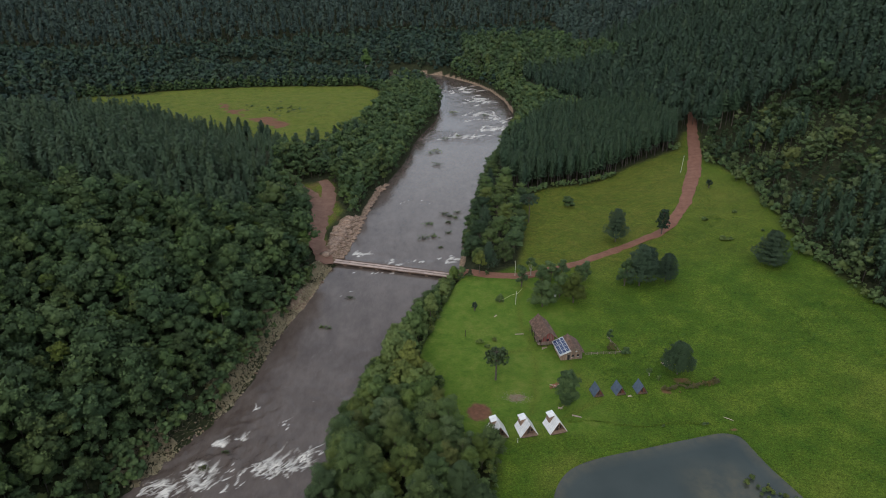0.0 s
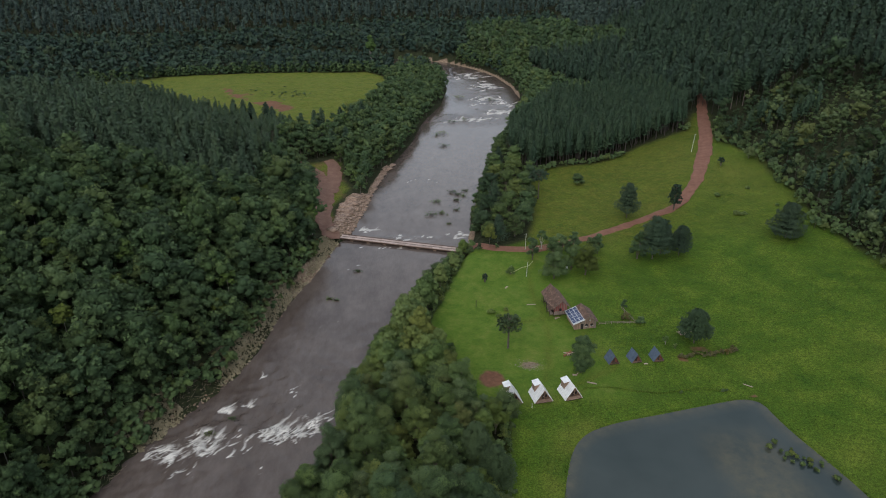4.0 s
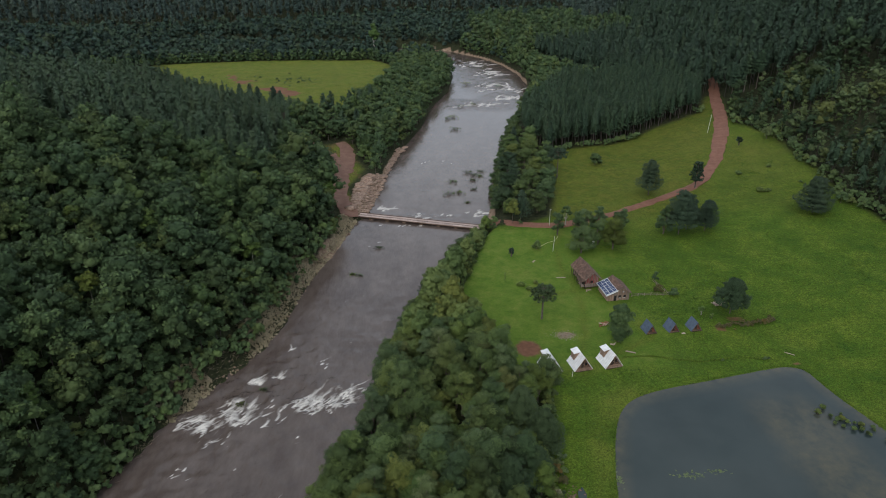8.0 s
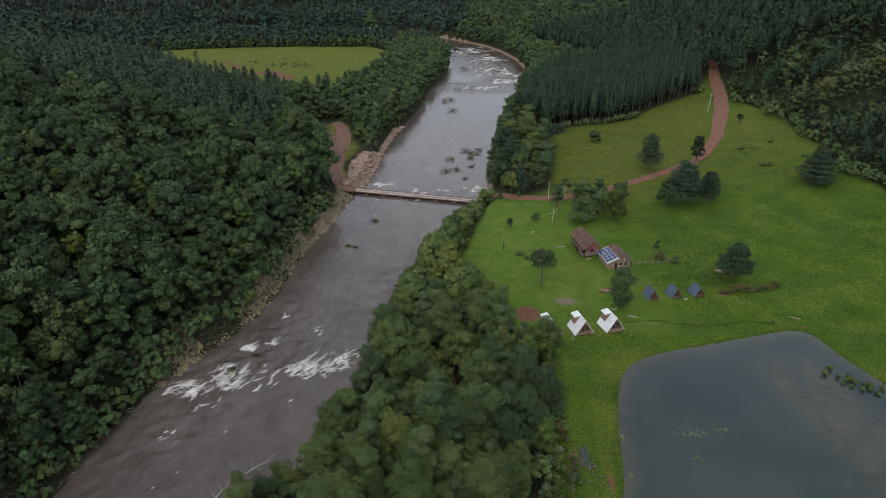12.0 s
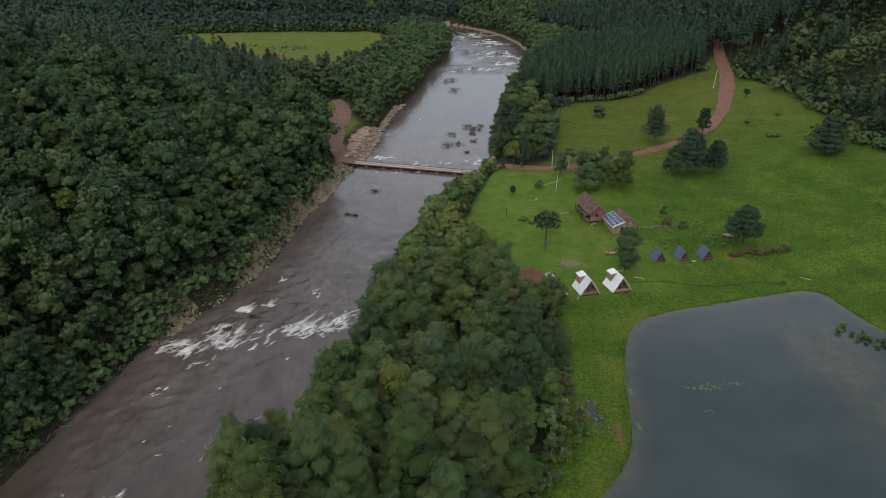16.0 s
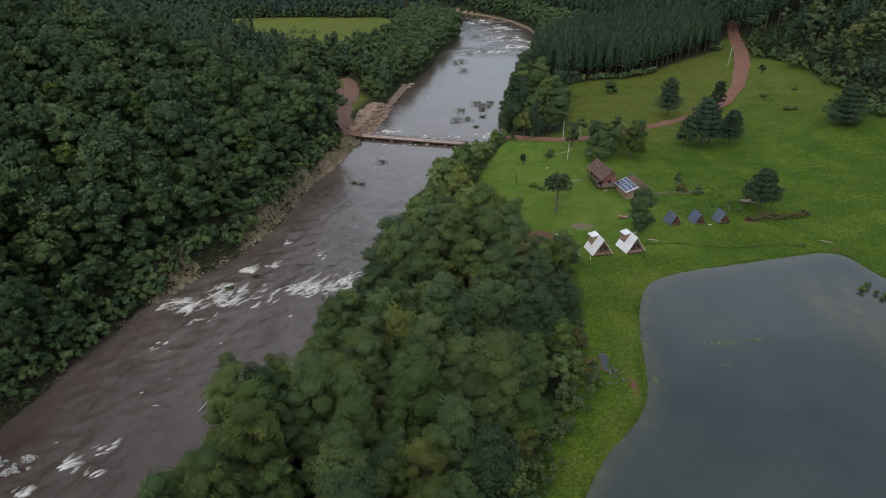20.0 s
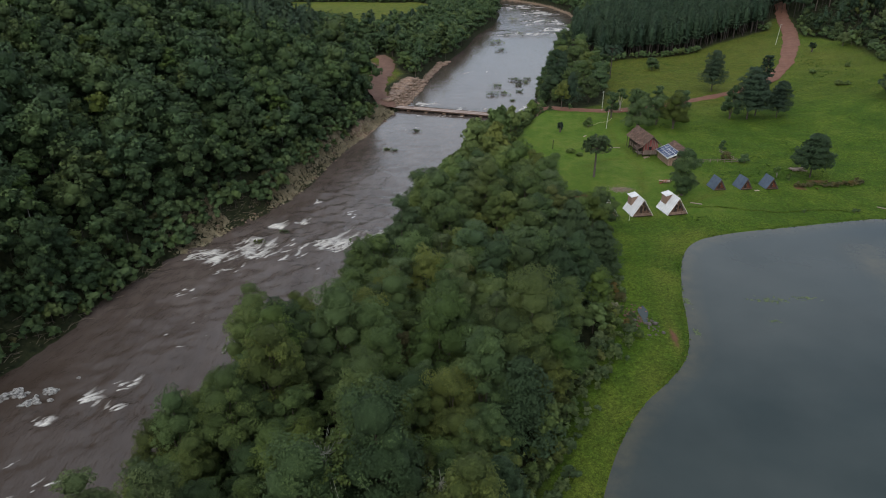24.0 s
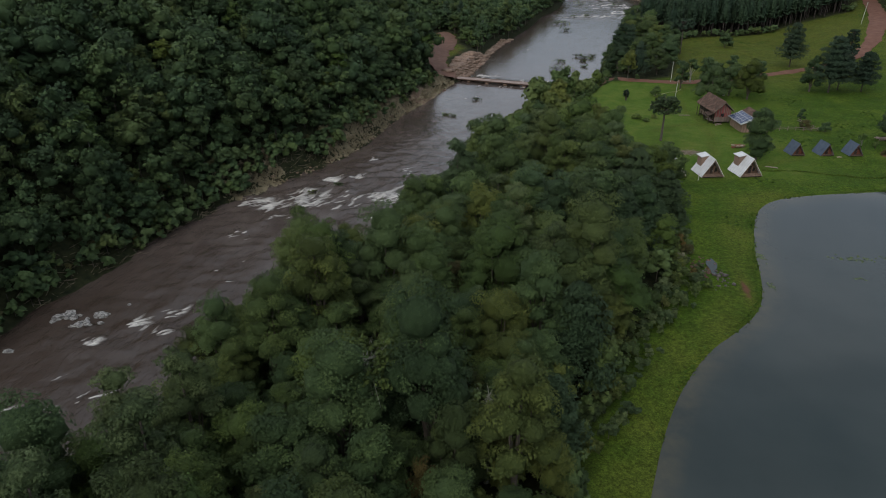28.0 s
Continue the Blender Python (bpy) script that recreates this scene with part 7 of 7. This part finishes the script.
xs, ys = spread(-62, -30, 292, 400, 1.3, r, lambda x, y: left_of_river(x, y) & (signed(x, y, RIVER) < table(y, [(292, 7), (318, 12), (338, 8), (346, 1.5), (365, 2.0), (392, 3.5), (400, 0.2)])) & (signed(x, y, RIVER) > -1))
scatter_stones("rock_shelf", xs, ys, 1.15, shelf_stone, "broken tan rock shelf beside the bridge", r, 0.16, 0.02)
xs, ys = spread(5, 60, 270, 560, 2.6, r, lambda x, y: ~left_of_river(x, y) & (np.abs(signed(x, y, RIVER)) < 1.0))
scatter_stones("bank_stones", xs, ys, 0.4, wet_stone, "dark stones along the far bank", r)
xs, ys = r.normal(14.2, 1.3, 90), r.normal(110.8, 2.0, 90)
scatter_stones("rubble", xs, ys, 0.2, roof_tile, "reddish-brown brick rubble beside a small puddle", r)
xs, ys = r.normal(16.6, 1.2, 30), r.normal(108, 2.2, 30)
scatter_stones("rubble", xs, ys, 0.3, wet_stone, "dark grey stones round a small puddle", r)
# pale boulders standing in the stream
def boulder(x, y, s, seed):
    bm = bmesh.new()
    bmesh.ops.create_icosphere(bm, subdivisions=3, radius=1.0)
    off = Vector((seed * 3.7, seed * 1.9, 0))
    for v in bm.verts:
        n = 0.55 * noise.noise(v.co * 1.1 + off) + 0.3 * noise.noise(v.co * 2.6 + off)
        step = 0.12 * round(4 * noise.noise(v.co * 1.7 + off)) / 2
        v.co = v.co * (1 + n + step)
        v.co.x, v.co.z = v.co.x * 1.25, v.co.z * 0.62
    ob = new("boulder", bm_mesh("boulder", bm, pale_stone))
    ob.matrix_basis = pose(x, y, WATER + 0.1 * s, 0, 0, 50 * seed) @ Matrix.Diagonal((s, s, s, 1))
    tagged(ob, "jagged pale grey boulder standing in brown water", "boulder", "river boulders")


for k, (x, y, s) in enumerate(((-95.6, 90.0, 0.9), (-94.2, 90.9, 1.0), (-93.0, 90.4, 0.7), (-92.4, 91.2, 0.4), (-90.8, 88.4, 0.7), (-90.0, 89.2, 0.6), (-89.3, 88.6, 0.5), (-89.2, 91.9, 0.75), (-88.2, 91.6, 0.6), (-87.8, 92.3, 0.35),
                               (-91.7, 87.8, 0.35), (-95.8, 88.6, 0.4), (-90.4, 90.2, 0.4), (-87.4, 89.4, 0.4), (-97, 79.5, 0.6), (-86, 96, 0.3))):
    boulder(x, y, s, k + 1)


def flood_shrub(x, y, s, seed):
    ob = thing("flood_shrub", pose(x, y, WATER - 0.1), "dark twiggy shrub standing in the river", "shrub", "river shrubs")
    q = np.random.default_rng(seed)
    twigs = []
    for i in range(16):
        w, L = q.uniform(0, 6.28), s * q.uniform(0.5, 1.3)
        b = np.array([q.normal(0, 0.4 * s), q.normal(0, 0.3 * s), 0])
        twigs.append(tube([tuple(b), tuple(b + (0.5 * L * math.cos(w), 0.5 * L * math.sin(w), 0.55 * s)), tuple(b + (L * math.cos(w), L * math.sin(w), 0.7 * s * q.uniform(0.4, 1.2)))], [0.05, 0.04, 0.02], 4))
    v, f = joined(twigs)
    part("twigs", mesh_of("twigs", v, [f], [dark_wood]), dark_wood, ob)
    n = 46
    pos = np.stack([q.normal(0, 0.75 * s, n), q.normal(0, 0.45 * s, n), q.uniform(0.15, 0.8, n) * s], -1)
    v, f = cards(pos, np.tile((0, 0, 1.0), (n, 1)), 0.26 * s ** 0.5, q, 0.7)
    part("leaves", mesh_of("leaves", v, [f], [broad_leaf], {"tint": np.repeat(q.uniform(0, 0.5, n), 4), "lean": np.tile((0, 0, 1.0), (len(v), 1))}), broad_leaf, ob)


for k, (x, y, s) in enumerate(((-40, 255, 1.3), (-48.3, 231.5, 1.2), (-45.5, 230.5, 0.9), (-4, 436, 2.2), (-5, 466, 2.6), (-9, 462, 2), (1, 349, 2.0), (4, 346, 1.8), (-8, 335, 2.2), (-10, 317, 2.1), (-5, 319, 1.8), (3, 338, 1.6), (7, 344, 1.4),
                                (9, 576, 3.2), (36, 566, 3.4), (3, 324, 1.3), (-70.5, 153.5, 1.1), (-66, 160, 0.9), (8, 352, 1.5), (-1, 306, 1.0), (12, 505, 2.4), (2, 498, 2.2))):
    flood_shrub(x, y, s, 800 + k)

# dry flood wrack and sticks on the left bank
r = np.random.default_rng(71)
xs, ys = spread(-108, -46, 70, 284, 0.95, r, lambda x, y: left_of_river(x, y) & (np.abs(signed(x, y, RIVER) - table(y, [(70, 1.5), (150, 2.5), (180, 4), (284, 4)])) < 2.6) & (lattice(x, y, 11, 20) > -0.25))
pieces = []
for x, y, z in zip(xs, ys, ground_z(xs, ys)):
    w, L, up = r.uniform(0, 6.28), r.uniform(0.8, 2.8), r.uniform(0.1, 1.3)
    pieces.append(tube([(x, y, z), (x + L * math.cos(w), y + L * math.sin(w), z + up)], [0.06, 0.025], 3))
v, f = joined(pieces)
straw = plank_material("straw", (0.2, 0.15, 0.1), (0.42, 0.35, 0.25), (1, 1, 1))
tagged(new("flood_debris", mesh_of("flood_debris", v, [f], [straw])), "dry grey sticks and wrack along the bank", "debris", kind="stuff")

# tussocks in the meadow and weeds in the pond
def tussocks(name, xs, ys, size, leaf, label, r, per=7, z=None):
    n = len(xs) * per
    px, py = np.repeat(xs, per) + r.normal(0, size * 0.9, n), np.repeat(ys, per) + r.normal(0, size * 0.9, n)
    pz = ground_z(px, py) if z is None else np.full(n, z)
    nrm = np.stack([r.normal(0, 0.5, n), r.normal(0, 0.5, n), np.full(n, 0.7)], -1)
    v, f = cards(np.stack([px, py, pz + size * 0.3], -1), nrm, size, r, 0.4)
    return tagged(new(name, mesh_of(name, v, [f], [leaf], {"tint": np.repeat(r.uniform(0.1, 0.7, n), 4), "lean": np.tile((0, 0, 1.0), (len(v), 1))})), label, "grass", kind="stuff")


meadow_leaf = leaf_material("meadow_leaf", (0.034, 0.068, 0.006), (0.06, 0.11, 0.008), (0.1, 0.15, 0.013))
xs, ys = spread(-10, 165, 60, 430, 1.9, r, lambda x, y: (signed(x, y, MEADOW) < -1) & (signed(x, y, POND) > 1.5) & (lattice(x, y, 17, 30) + 0.7 * lattice(x, y, 5, 31) > 0.78) & ~((x < 48) & (y > 160) & (y < 262)))
tussocks("grass_tussocks", xs, ys, 0.24, meadow_leaf, "darker grass tussocks scattered over the meadow", r)
xs, ys = spread(-12, 110, 40, 175, 0.8, r, lambda x, y: (np.abs(signed(x, y, POND) - 0.4) < 0.6) & (lattice(x, y, 4, 33) > -0.2))
tussocks("shore_rushes", xs, ys, 0.2, meadow_leaf, "dark rushes along the pond's edge", r, 3)
reed_leaf = leaf_material("reed_leaf", (0.11, 0.095, 0.055), (0.24, 0.2, 0.125), (0.44, 0.37, 0.25), spread=0.4)
xs, ys = spread(-108, -44, 146, 284, 0.75, r, lambda x, y: left_of_river(x, y) & (np.abs(signed(x, y, RIVER) - table(y, [(130, 1.8), (165, 4.4), (284, 4.8)])) < 3.6) & (lattice(x, y, 13, 46) + 0.4 * lattice(x, y, 4, 47) > -0.45))
tussocks("bank_reeds", xs, ys, 0.6, reed_leaf, "bleached reeds and flattened grass along the bank", r, 4)
u = np.linspace(0, 1, 90)
xs, ys = 38 + 40 * u + r.normal(0, 0.3, 90), 165.5 - 1.5 * u + 1.1 * np.sin(9 * u) + r.normal(0, 0.25, 90)
tussocks("ditch_grass", xs, ys, 0.26, meadow_leaf, "dark ragged grass along a shallow ditch", r, 4)
pond_weed = Nodes("pond_weed", 0.6)
pond_weed = pond_weed.color(pond_weed.ramp(pond_weed.noise(1.2, 4), (0.3, (0.045, 0.07, 0.02)), (0.7, (0.1, 0.13, 0.035)))).mat
for k, (x, y, a, b, n) in enumerate(((42, 118.6, 3.0, 0.9, 40), (48.5, 119.6, 3.2, 0.7, 26), (25.9, 117.5, 0.5, 1.8, 26), (24.6, 106, 0.5, 1.2, 16), (40, 111, 1.5, 0.5, 10))):
    q = np.random.default_rng(90 + k)
    v, f = cards(np.stack([q.normal(x, a * 0.6, n), q.normal(y, b * 0.6, n), np.full(n, POND_LEVEL + 0.03)], -1), np.tile((0, 0, 1.0), (n, 1)), 0.34, q, 0.04)
    tagged(new("pond_weed", mesh_of("pond_weed", v, [f], [pond_weed])), "thin floating green weed on the pond", "water plants", kind="stuff")
tuft = make_tree("water_shrub", broad_template(900, 0.75, 0.9, 170, 0.13, 5, base=0.05, three=True), broad_leaf, bark, "small dark leafy tuft standing in the pond", "pond plants", "water plant")
q = random.Random(12)
for k in range(26):
    u_ = q.random()
    x, y = 84 + 12 * u_ + q.uniform(-1.5, 1.5), 139.5 - 9 * u_ + q.uniform(-3.2, 3.2)
    tuft.scale = [q.uniform(0.6, 1.35)] * 3
    copy_thing(tuft, pose(x, y, POND_LEVEL - 0.05, 0, 0, q.uniform(0, 360)))
discard(tuft)
# bushes made up to stand in for unidentified dark clumps on the bank
for x, y, s in ((66.9, 163.4, 0.5), (79.4, 163.9, 0.6), (80.6, 164.3, 0.45)):
    single("bush", broad_template(950, 1.2, 1.8, 220, 0.18, 5, base=0.1, three=True), hill_leaf, bark, "small dark bush in place of an unidentified dark clump", x, y, s)
xs, ys = 72 + 20 * np.random.default_rng(13).uniform(0, 1, 70), None
ys = 181 + 0.27 * (xs - 72) + np.random.default_rng(14).normal(0, 0.7, 70)
thicket("hedge_line", xs, ys, scrub, dry_leaf, bark, "low brown hedge and rubble running from the spreading tree", np.random.default_rng(15), scale=(0.25, 0.6), tall=(0.5, 0.9), trunks=False)
bm = bmesh.new()
bm.faces.new([bm.verts.new((16.2 + 0.8 * math.cos(w) * (1 + 0.35 * math.sin(3 * w)) + 0.25 * math.sin(w), 111.4 + 3.2 * math.sin(w) * (1 + 0.15 * math.cos(5 * w)), gz(16.7, 112) + 0.1)) for w in np.linspace(0, 2 * math.pi, 24, endpoint=False)])
tagged(new("puddle", bm_mesh("puddle", bm, pond_water)), "small grey puddle among stones and scrub", "puddle", kind="structure")
m = Nodes("gravel", 0.95)
gravel = m.color(m.ramp(m.noise(1.5, 6, rough=0.7), (0.3, (0.14, 0.13, 0.09)), (0.7, (0.26, 0.22, 0.17)))).bump(m.noise(5, 4), 0.5, 0.05).mat
r = np.random.default_rng(99)
xs, ys = r.normal(23.7, 2.0, 620), r.normal(177.5, 1.3, 620)
scatter_stones("gravel_patch", xs, ys, 0.075, gravel, "patch of pale grey gravel worn into the grass", r, 0.4, 0.0)
